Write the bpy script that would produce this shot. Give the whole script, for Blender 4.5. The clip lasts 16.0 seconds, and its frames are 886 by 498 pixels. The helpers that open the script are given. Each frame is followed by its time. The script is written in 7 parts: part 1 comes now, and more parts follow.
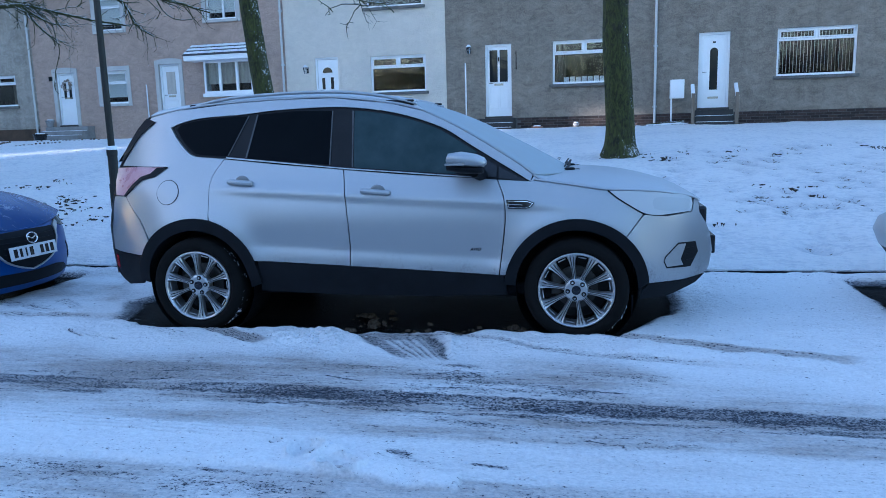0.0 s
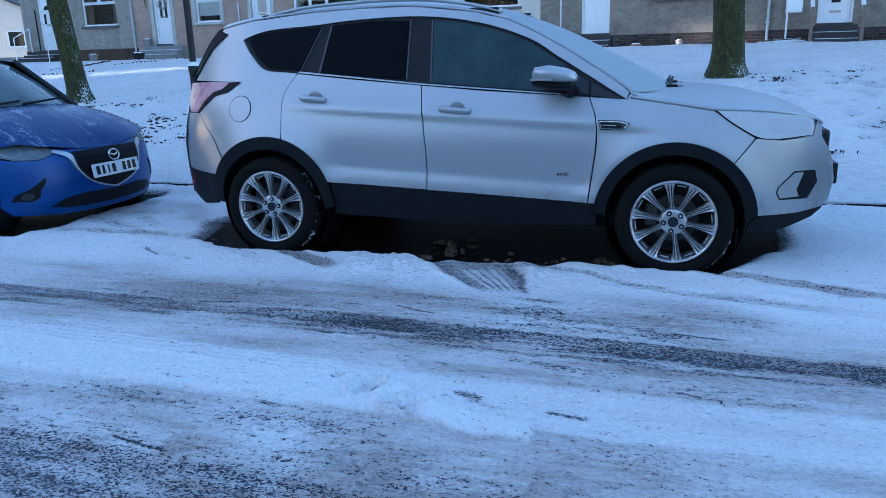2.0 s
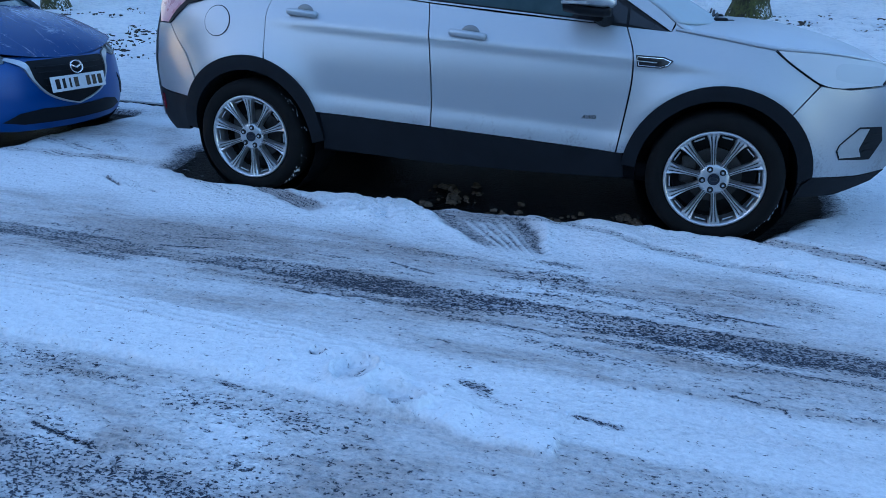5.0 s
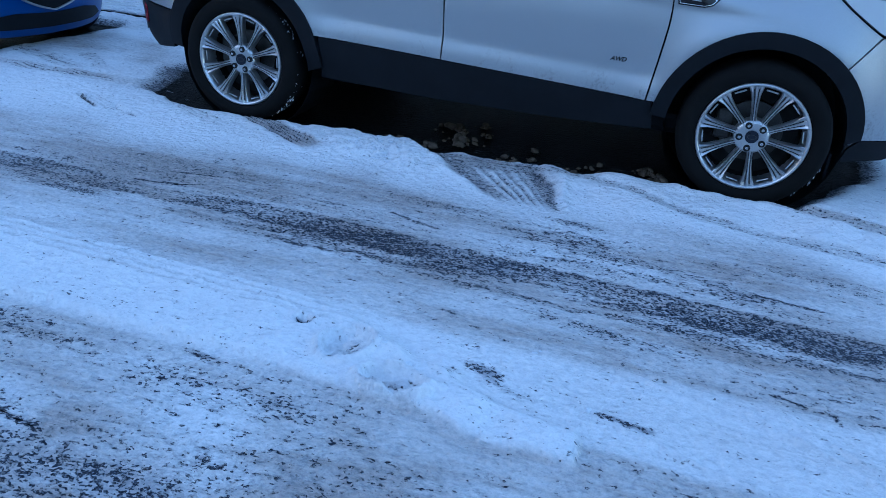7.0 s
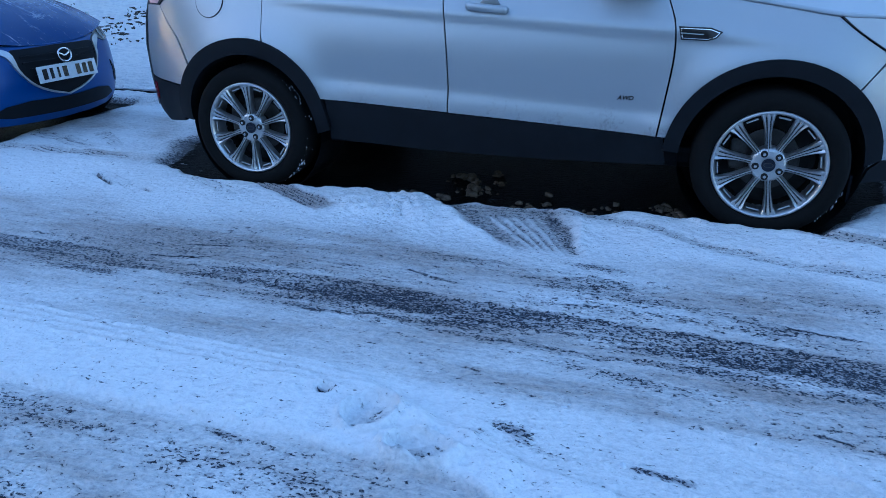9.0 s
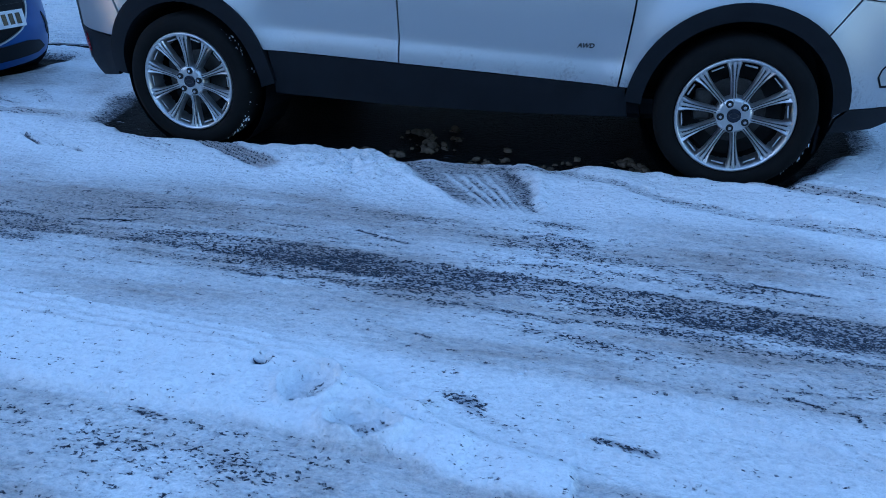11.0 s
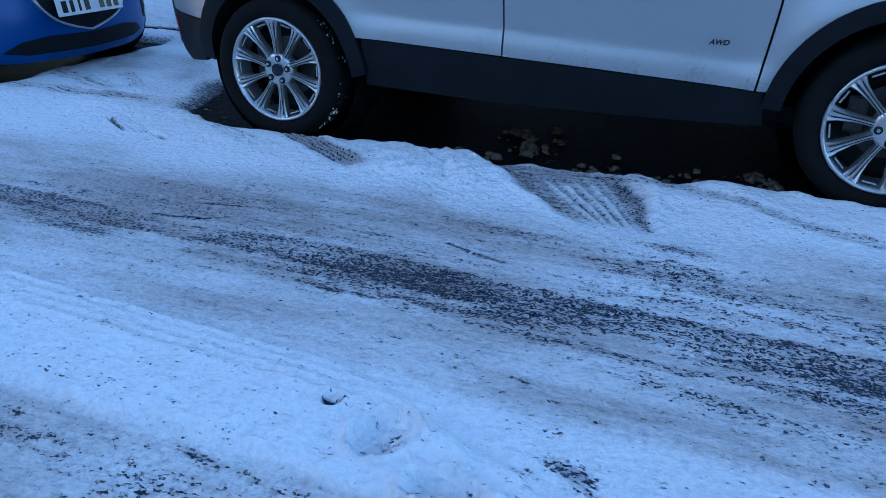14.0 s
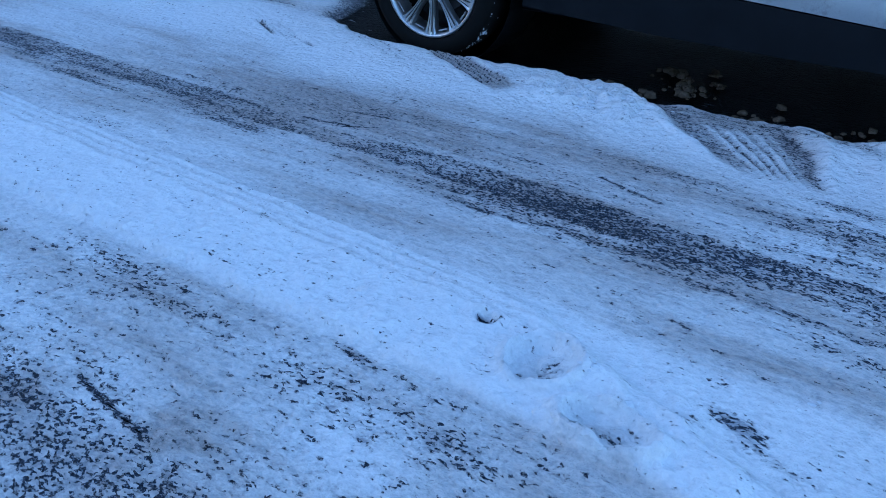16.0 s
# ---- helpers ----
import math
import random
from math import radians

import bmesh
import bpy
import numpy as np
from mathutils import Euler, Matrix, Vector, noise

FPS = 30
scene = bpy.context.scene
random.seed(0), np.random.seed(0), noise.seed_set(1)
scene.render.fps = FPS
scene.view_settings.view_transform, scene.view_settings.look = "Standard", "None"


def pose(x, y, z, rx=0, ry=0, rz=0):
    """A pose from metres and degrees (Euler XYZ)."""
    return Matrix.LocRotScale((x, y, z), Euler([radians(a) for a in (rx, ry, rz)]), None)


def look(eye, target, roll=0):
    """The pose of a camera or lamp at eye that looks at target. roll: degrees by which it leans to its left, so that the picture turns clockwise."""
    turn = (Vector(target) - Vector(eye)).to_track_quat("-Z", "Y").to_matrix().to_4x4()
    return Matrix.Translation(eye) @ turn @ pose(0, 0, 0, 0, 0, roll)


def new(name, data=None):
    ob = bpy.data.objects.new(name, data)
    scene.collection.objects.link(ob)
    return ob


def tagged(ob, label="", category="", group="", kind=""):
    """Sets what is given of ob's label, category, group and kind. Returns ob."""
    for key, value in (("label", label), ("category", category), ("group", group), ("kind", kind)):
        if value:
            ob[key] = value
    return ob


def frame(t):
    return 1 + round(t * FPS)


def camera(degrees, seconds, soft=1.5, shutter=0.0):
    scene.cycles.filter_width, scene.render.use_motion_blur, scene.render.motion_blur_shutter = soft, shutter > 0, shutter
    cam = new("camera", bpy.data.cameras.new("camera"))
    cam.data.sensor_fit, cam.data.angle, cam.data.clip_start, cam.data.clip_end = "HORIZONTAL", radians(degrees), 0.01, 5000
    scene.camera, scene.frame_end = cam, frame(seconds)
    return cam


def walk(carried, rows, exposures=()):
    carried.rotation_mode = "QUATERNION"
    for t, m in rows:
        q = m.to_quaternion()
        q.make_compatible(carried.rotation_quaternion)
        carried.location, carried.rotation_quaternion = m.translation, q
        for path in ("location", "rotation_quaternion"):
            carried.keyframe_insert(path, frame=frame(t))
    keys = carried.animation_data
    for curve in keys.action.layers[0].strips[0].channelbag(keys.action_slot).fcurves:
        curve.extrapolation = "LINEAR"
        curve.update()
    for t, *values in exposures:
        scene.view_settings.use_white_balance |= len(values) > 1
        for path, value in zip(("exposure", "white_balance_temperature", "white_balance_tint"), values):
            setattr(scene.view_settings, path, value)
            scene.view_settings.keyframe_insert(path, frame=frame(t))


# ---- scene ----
cam = camera(61.4, 16.0, soft=0.85)
PATH = [
    (0, (2.69, -4.877, 1.439), (2.338, -2.935, 1.113), -1.5),
    (0.5, (2.771, -4.808, 1.41), (2.355, -2.901, 0.977), -2.0),
    (1, (2.703, -4.739, 1.366), (2.264, -2.889, 0.747), -2.1),
    (1.5, (2.612, -4.637, 1.348), (2.131, -2.803, 0.711), -2.7),
    (2, (2.668, -4.532, 1.382), (2.092, -2.689, 0.863), -1.6),
    (2.5, (2.571, -4.442, 1.393), (2.0, -2.571, 0.976), -0.4),
    (3, (2.557, -4.331, 1.384), (2.021, -2.44, 1.012), -0.2),
    (3.5, (2.608, -4.272, 1.381), (2.072, -2.385, 0.99), 0.7),
    (4, (2.466, -4.188, 1.32), (1.956, -2.342, 0.742), 1.0),
    (4.2, (2.451, -4.146, 1.306), (1.944, -2.329, 0.642), 1.1),
    (6.3, (2.278, -3.709, 1.291), (1.724, -1.923, 0.581), 1.4),
    (6.5, (2.253, -3.671, 1.264), (1.737, -1.902, 0.487), 2.4),
    (7, (2.266, -3.651, 1.265), (1.782, -1.912, 0.403), 4.8),
    (7.5, (2.309, -3.673, 1.274), (1.801, -1.946, 0.402), 5.5),
    (8, (2.309, -3.662, 1.276), (1.781, -1.916, 0.456), 4.3),
    (8.2, (2.292, -3.648, 1.286), (1.756, -1.884, 0.511), 3.2),
    (10.3, (2.248, -3.531, 1.217), (1.672, -1.765, 0.476), -2.1),
    (10.5, (2.196, -3.517, 1.203), (1.66, -1.754, 0.427), -1.5),
    (11, (2.277, -3.425, 1.201), (1.814, -1.673, 0.355), 0.0),
    (11.5, (2.223, -3.403, 1.209), (1.77, -1.662, 0.334), 1.5),
    (12, (2.159, -3.293, 1.197), (1.694, -1.572, 0.29), 2.7),
    (12.5, (2.223, -3.241, 1.205), (1.813, -1.565, 0.193), 7.9),
    (13, (2.109, -3.204, 1.167), (1.762, -1.588, 0.041), 11.2),
    (13.5, (2.125, -3.152, 1.134), (1.693, -1.534, 0.041), 5.9),
    (14, (2.127, -3.115, 1.139), (1.459, -1.44, 0.275), 0.2),
    (14.5, (2.047, -3.142, 1.129), (1.308, -1.473, 0.312), 1.3),
    (15, (2.002, -3.122, 1.08), (1.225, -1.525, 0.16), 2.3),
    (15.5, (2.036, -3.126, 1.085), (1.208, -1.583, 0.118), 3.2),
    (16, (1.956, -3.162, 1.068), (1.101, -1.665, 0.053), 3.1),
]
walk(cam, [(t, look(eye, target, roll)) for t, eye, target, roll in PATH], exposures=[(0.0, 2.2, 4830, 17), (4.2, 2.2, 4780, 16), (6.5, 2.2, 4720, 16), (16.0, 2.08, 4590, 16)])

# ---- light: a clear winter morning in open shade, the low sun stands to the west, down the street ----
world = bpy.data.worlds.new("sky")
scene.world = world
world.use_nodes = True
sky = world.node_tree.nodes.new("ShaderNodeTexSky")
sky.sky_type, sky.sun_disc = "NISHITA", False
SUN_UP, SUN_ROUND = radians(6.5), radians(249.4)
sky.sun_elevation, sky.sun_rotation = SUN_UP, SUN_ROUND
backdrop = world.node_tree.nodes["Background"]
backdrop.inputs["Strength"].default_value = 0.15
world.node_tree.links.new(sky.outputs["Color"], backdrop.inputs["Color"])
sun = new("sun", bpy.data.lights.new("sun", "SUN"))
sun.data.energy, sun.data.angle, sun.data.color = 2.0, radians(0.5), (1.0, 0.82, 0.62)
sun_from = Vector((math.sin(SUN_ROUND) * math.cos(SUN_UP), math.cos(SUN_ROUND) * math.cos(SUN_UP), math.sin(SUN_UP)))
sun.matrix_world = look(sun_from * 60, (0, 0, 0))


# ---- materials ----
def shader(name):
    m = bpy.data.materials.new(name)
    m.use_nodes = True
    nt = m.node_tree
    return m, nt, nt.nodes["Principled BSDF"]


def node(nt, kind, **values):
    n = nt.nodes.new(kind)
    for key, value in values.items():
        n.inputs[key.replace("_", " ")].default_value = value
    return n


def ramp(nt, source, stops):
    n = nt.nodes.new("ShaderNodeValToRGB")
    while len(n.color_ramp.elements) < len(stops):
        n.color_ramp.elements.new(0.5)
    for e, (at, c) in zip(n.color_ramp.elements, stops):
        e.position, e.color = at, (*c, 1) if len(c) == 3 else c
    nt.links.new(source, n.inputs["Fac"])
    return n.outputs["Color"]


def mixed(nt, fac, a, b, how="MIX"):
    n = nt.nodes.new("ShaderNodeMixRGB")
    n.blend_type = how
    for sock, v in ((n.inputs[0], fac), (n.inputs[1], a), (n.inputs[2], b)):
        if isinstance(v, (int, float)):
            sock.default_value = v
        elif isinstance(v, tuple):
            sock.default_value = (*v, 1)
        else:
            nt.links.new(v, sock)
    return n.outputs[0]


def sums(nt, how, a, b, c=None, clamp=False):
    n = nt.nodes.new("ShaderNodeMath")
    n.operation, n.use_clamp = how, clamp
    for i, v in enumerate((a, b, c)):
        if v is None:
            continue
        if isinstance(v, (int, float)):
            n.inputs[i].default_value = v
        else:
            nt.links.new(v, n.inputs[i])
    return n.outputs[0]


def noisy(nt, scale, detail=4.0, rough=0.55, stretch=(1, 1, 1), warp=0.0):
    c = nt.nodes.new("ShaderNodeTexCoord")
    m = nt.nodes.new("ShaderNodeMapping")
    m.inputs["Scale"].default_value = stretch
    nt.links.new(c.outputs["Object"], m.inputs["Vector"])
    n = node(nt, "ShaderNodeTexNoise", Scale=scale, Detail=detail, Roughness=rough, Distortion=warp)
    nt.links.new(m.outputs["Vector"], n.inputs["Vector"])
    return n.outputs["Fac"]


def bumped(nt, bsdf, height, strength, distance):
    b = node(nt, "ShaderNodeBump", Strength=strength, Distance=distance)
    nt.links.new(height, b.inputs["Height"])
    nt.links.new(b.outputs["Normal"], bsdf.inputs["Normal"])


def plain(name, dark, light, rough=0.6, metal=0.0, scale=8.0, grain=120.0, bump=0.15, stretch=(1, 1, 1), coat=0.0, spec=0.4):
    """A surface of two close tones: broad patches and fine grain, with a little relief."""
    m, nt, b = shader(name)
    broad, fine = noisy(nt, scale, 5, 0.6, stretch), noisy(nt, grain, 3, 0.6, stretch)
    both = sums(nt, "MULTIPLY_ADD", fine, 0.45, sums(nt, "MULTIPLY", broad, 0.55))
    nt.links.new(ramp(nt, both, [(0.3, dark), (0.7, light)]), b.inputs["Base Color"])
    nt.links.new(sums(nt, "MULTIPLY_ADD", broad, 0.3, rough - 0.15, clamp=True), b.inputs["Roughness"])
    b.inputs["Metallic"].default_value, b.inputs["Coat Weight"].default_value = metal, coat
    b.inputs["Specular IOR Level"].default_value = spec
    if bump:
        bumped(nt, b, both, bump, 0.01)
    return m


def make_road():
    """Packed snow over asphalt; the sheet's attribute 'bare' says how far the snow is worn off, and near 1 paints the
    cars' shade; 'slush' how dirty it is.
    """
    m, nt, b = shader("packed_snow_on_asphalt")
    bare, slush = nt.nodes.new("ShaderNodeAttribute"), nt.nodes.new("ShaderNodeAttribute")
    bare.attribute_name, slush.attribute_name = "bare", "slush"
    fleck = noisy(nt, 30, 4, 0.6, (0.6, 1, 1))
    crumb = noisy(nt, 110, 3, 0.7, (0.6, 1, 1))
    streak = noisy(nt, 40, 3, 0.55, (0.1, 1, 1))
    grit = noisy(nt, 190, 2, 0.6)
    patch = noisy(nt, 4, 5, 0.6, (0.6, 1, 1))
    dimple = noisy(nt, 34, 3, 0.5)
    pit = noisy(nt, 72, 4, 0.7, (0.7, 1, 1))
    # chips of ice and snow, about a centimetre across, each with a chance of its own
    place, shake, chip = nt.nodes.new("ShaderNodeTexCoord"), node(nt, "ShaderNodeTexNoise", Scale=90.0, Detail=3.0), node(nt, "ShaderNodeTexVoronoi", Scale=165.0)
    nt.links.new(place.outputs["Object"], shake.inputs["Vector"])
    nudge = nt.nodes.new("ShaderNodeVectorMath")
    nudge.operation = "MULTIPLY_ADD"
    nudge.inputs[1].default_value = (0.012, 0.012, 0.0)
    nt.links.new(shake.outputs["Color"], nudge.inputs[0])
    nt.links.new(place.outputs["Object"], nudge.inputs[2])
    flat = nt.nodes.new("ShaderNodeVectorMath")
    flat.operation = "MULTIPLY"
    flat.inputs[1].default_value = (0.6, 1.0, 0.0)
    nt.links.new(nudge.outputs[0], flat.inputs[0])
    nt.links.new(flat.outputs[0], chip.inputs["Vector"])
    luck = nt.nodes.new("ShaderNodeSeparateColor")
    nt.links.new(chip.outputs["Color"], luck.inputs["Color"])
    chance = luck.outputs["Red"]
    rough = sums(nt, "MULTIPLY_ADD", chance, 0.85, sums(nt, "MULTIPLY_ADD", fleck, 0.75, sums(nt, "MULTIPLY_ADD", crumb, 1.0, sums(nt, "MULTIPLY_ADD", streak, 0.65, -1.625))))
    worn = sums(nt, "ADD", bare.outputs["Fac"], rough)
    mask = ramp(nt, worn, [(0.5, (0, 0, 0)), (0.62, (1, 1, 1))])
    soft = sums(nt, "MULTIPLY_ADD", rough, 0.32, bare.outputs["Fac"])
    thin = ramp(nt, soft, [(0.1, (0, 0, 0)), (0.5, (1, 1, 1))])
    mottle = sums(nt, "MULTIPLY_ADD", fleck, 0.9, sums(nt, "MULTIPLY_ADD", patch, 1.3, sums(nt, "MULTIPLY_ADD", pit, 1.0, sums(nt, "MULTIPLY_ADD", dimple, 0.7, sums(nt, "MULTIPLY_ADD", streak, 1.1, -2.25)))))
    dirty = sums(nt, "MULTIPLY", slush.outputs["Fac"], sums(nt, "MULTIPLY_ADD", slush.outputs["Fac"], 0.7, mottle), clamp=True)
    snow = mixed(nt, sums(nt, "MULTIPLY", thin, 0.85), (0.75, 0.75, 0.75), (0.34, 0.345, 0.375))
    snow = mixed(nt, sums(nt, "MULTIPLY", dirty, 0.86), snow, (0.41, 0.365, 0.34))
    # grains of ice a few millimetres across: painted relief shading, lighter crumbs, darker pits
    grain = ramp(nt, sums(nt, "MULTIPLY_ADD", pit, 0.7, sums(nt, "MULTIPLY", dimple, 0.3)), [(0.36, (0.55, 0.57, 0.61)), (0.5, (1.0, 1.0, 1.0)), (0.62, (1.3, 1.29, 1.28))])
    snow = mixed(nt, sums(nt, "MULTIPLY_ADD", slush.outputs["Fac"], 0.7, 0.2, clamp=True), snow, mixed(nt, 1.0, snow, grain, "MULTIPLY"))
    salted = ramp(nt, grit, [(0.38, (0.004, 0.008, 0.019)), (0.54, (0.018, 0.028, 0.054)), (0.68, (0.34, 0.36, 0.4))])
    # the parked cars' shade is painted into this near-black tar
    shaded_tar = ramp(nt, grit, [(0.4, (0.0006, 0.0007, 0.001)), (0.75, (0.004, 0.0042, 0.005))])
    fully_bare = ramp(nt, bare.outputs["Fac"], [(0.85, (0, 0, 0)), (0.98, (1, 1, 1))])
    tar = mixed(nt, fully_bare, salted, shaded_tar)
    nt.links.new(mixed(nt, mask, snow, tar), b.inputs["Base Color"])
    nt.links.new(mixed(nt, mask, (0.8, 0.8, 0.8), (0.5, 0.5, 0.5)), b.inputs["Roughness"])
    nt.links.new(mixed(nt, mask, (0.12, 0.12, 0.12), mixed(nt, fully_bare, (0.3, 0.3, 0.3), (0.035, 0.035, 0.035))), b.inputs["Specular IOR Level"])
    crusty = sums(nt, "MULTIPLY", rough, sums(nt, "MULTIPLY_ADD", thin, -0.4, sums(nt, "MULTIPLY_ADD", slush.outputs["Fac"], -0.2, -0.04)))
    high = sums(nt, "MULTIPLY_ADD", mask, -0.35, sums(nt, "ADD", crusty, sums(nt, "MULTIPLY_ADD", dimple, 0.85, sums(nt, "MULTIPLY_ADD", pit, sums(nt, "MULTIPLY_ADD", slush.outputs["Fac"], 0.7, 0.15), sums(nt, "MULTIPLY", grit, 0.08)))))
    bumped(nt, b, high, 1.0, 0.021)
    return m


def make_verge():
    """Untrodden snow over short grass, with thin blades and leaves showing, and the shade of dents painted, where
    'bare' is high.
    """
    m, nt, b = shader("snow_on_grass")
    bare = nt.nodes.new("ShaderNodeAttribute")
    bare.attribute_name = "bare"
    broad, tuft, dent = noisy(nt, 1.2, 5, 0.6), noisy(nt, 14, 5, 0.7, (0.7, 1, 1)), noisy(nt, 4.5, 5, 0.7, (0.6, 1, 1), 0.5)
    worn = sums(nt, "ADD", bare.outputs["Fac"], sums(nt, "MULTIPLY_ADD", tuft, 2.2, -1.35))
    mask = ramp(nt, worn, [(0.5, (0, 0, 0)), (0.62, (1, 1, 1))])
    # dent shade is put into the colour: bluish grey in hollows and trodden snow
    white = ramp(nt, sums(nt, "MULTIPLY_ADD", broad, 0.3, sums(nt, "MULTIPLY", tuft, 0.7)), [(0.36, (0.74, 0.76, 0.8)), (0.52, (0.96, 0.96, 0.96))])
    earth = ramp(nt, noisy(nt, 60, 3), [(0.35, (0.02, 0.022, 0.014)), (0.7, (0.09, 0.075, 0.045))])
    white = mixed(nt, ramp(nt, bare.outputs["Fac"], [(0.3, (0, 0, 0)), (0.75, (0.4, 0.4, 0.4))]), white, (0.5, 0.53, 0.58))
    nt.links.new(mixed(nt, mask, white, earth), b.inputs["Base Color"])
    b.inputs["Roughness"].default_value = 0.8
    bumped(nt, b, sums(nt, "MULTIPLY_ADD", tuft, 0.85, sums(nt, "MULTIPLY_ADD", dent, 1.4, broad)), 1.0, 0.13)
    return m


def make_render(name, dark, light, stain=0.0):
    """Roughcast house render: pebbled grain, weather patches of several sizes and faint run-off streaks."""
    m, nt, b = shader(name)
    pebble = node(nt, "ShaderNodeTexVoronoi", Scale=55.0)
    c = nt.nodes.new("ShaderNodeTexCoord")
    nt.links.new(c.outputs["Object"], pebble.inputs["Vector"])
    broad, runs = noisy(nt, 0.8, 8, 0.75, (1, 1, 1.4), 0.6), noisy(nt, 2.6, 5, 0.65, (1, 1, 0.1))
    patch, grain = noisy(nt, 4.5, 6, 0.75, (0.7, 1, 1.2), 1.0), noisy(nt, 26, 6, 0.8)
    both = sums(nt, "MULTIPLY_ADD", runs, stain, sums(nt, "MULTIPLY_ADD", grain, 0.32, sums(nt, "MULTIPLY_ADD", patch, 0.36, sums(nt, "MULTIPLY", broad, 0.32 - stain))))
    nt.links.new(ramp(nt, both, [(0.36, dark), (0.62, light)]), b.inputs["Base Color"])
    b.inputs["Roughness"].default_value = 0.92
    bumped(nt, b, sums(nt, "MULTIPLY_ADD", patch, 0.8, sums(nt, "ADD", pebble.outputs["Distance"], grain)), 0.8, 0.03)
    return m


def make_bark():
    """Dark ridged bark with moss, and snow blown into the cracks of the weather side."""
    m, nt, b = shader("mossy_bark")
    ridge, moss = noisy(nt, 20, 6, 0.75, (1, 1, 0.35), 0.8), noisy(nt, 3.5, 5, 0.65)
    wood = ramp(nt, ridge, [(0.36, (0.005, 0.0045, 0.004)), (0.66, (0.032, 0.028, 0.022))])
    green = ramp(nt, ridge, [(0.36, (0.006, 0.008, 0.002)), (0.66, (0.076, 0.084, 0.013))])
    base = mixed(nt, ramp(nt, moss, [(0.28, (0, 0, 0)), (0.46, (1, 1, 1))]), wood, green)
    geo = nt.nodes.new("ShaderNodeNewGeometry")
    xyz = nt.nodes.new("ShaderNodeSeparateXYZ")
    nt.links.new(geo.outputs["Normal"], xyz.inputs["Vector"])
    weather = sums(nt, "MULTIPLY_ADD", xyz.outputs["X"], 0.11, sums(nt, "MULTIPLY", xyz.outputs["Z"], 0.3))
    blown = sums(nt, "ADD", weather, sums(nt, "MULTIPLY_ADD", noisy(nt, 34, 5, 0.75, (1, 1, 0.6)), 0.75, sums(nt, "MULTIPLY", noisy(nt, 2.5, 3), 0.35)))
    snow = ramp(nt, blown, [(0.766, (0, 0, 0)), (0.796, (1, 1, 1))])
    nt.links.new(mixed(nt, snow, base, (0.75, 0.78, 0.82)), b.inputs["Base Color"])
    b.inputs["Roughness"].default_value = 0.92
    bumped(nt, b, ridge, 1.0, 0.05)
    return m


def make_brick():
    m, nt, b = shader("dark_brick_base")
    info = nt.nodes.new("ShaderNodeObjectInfo")
    fine = noisy(nt, 30, 4)
    tone = sums(nt, "MULTIPLY_ADD", info.outputs["Random"], 0.6, sums(nt, "MULTIPLY", fine, 0.4))
    nt.links.new(ramp(nt, tone, [(0.2, (0.022, 0.017, 0.015)), (0.8, (0.075, 0.05, 0.042))]), b.inputs["Base Color"])
    b.inputs["Roughness"].default_value = 0.9
    bumped(nt, b, fine, 0.5, 0.01)
    return m


def make_paint(name, dark, light, metal, frost, frost_tone=(0.66, 0.68, 0.71), film_of_dirt=0.0):
    """Car paint with flake, road film near the sills and a bloom of frost on what faces the sky."""
    m, nt, b = shader(name)
    flake, film, bloom = noisy(nt, 900, 1), noisy(nt, 3, 5, 0.6, (0.5, 1, 1)), noisy(nt, 40, 5, 0.7)
    base = ramp(nt, flake, [(0.3, dark), (0.7, light)])
    geo = nt.nodes.new("ShaderNodeNewGeometry")
    xyz = nt.nodes.new("ShaderNodeSeparateXYZ")
    nt.links.new(geo.outputs["Normal"], xyz.inputs["Vector"])
    facing = sums(nt, "MULTIPLY_ADD", xyz.outputs["Z"], 1.5, sums(nt, "MULTIPLY_ADD", bloom, 0.5, -0.3), clamp=True)
    cover = sums(nt, "MULTIPLY", facing, frost, clamp=True)
    where = nt.nodes.new("ShaderNodeTexCoord")
    low = nt.nodes.new("ShaderNodeSeparateXYZ")
    nt.links.new(where.outputs["Object"], low.inputs["Vector"])
    spatter = sums(nt, "MULTIPLY_ADD", noisy(nt, 70, 4, 0.75), 0.9, sums(nt, "MULTIPLY_ADD", noisy(nt, 6, 4, 0.65, (1, 1, 0.3)), 0.7, sums(nt, "MULTIPLY", low.outputs["Z"], -0.7)))
    dirt = ramp(nt, spatter, [(0.5, (0, 0, 0)), (0.66, (film_of_dirt, film_of_dirt, film_of_dirt))])
    base = mixed(nt, dirt, base, (0.11, 0.095, 0.08))
    nt.links.new(mixed(nt, cover, base, frost_tone), b.inputs["Base Color"])
    nt.links.new(mixed(nt, cover, (metal, metal, metal), (0, 0, 0)), b.inputs["Metallic"])
    nt.links.new(sums(nt, "MULTIPLY_ADD", cover, 0.4, sums(nt, "MULTIPLY_ADD", film, 0.2, 0.24), clamp=True), b.inputs["Roughness"])
    b.inputs["Coat Weight"].default_value, b.inputs["Coat Roughness"].default_value = 0.15, 0.35
    return m


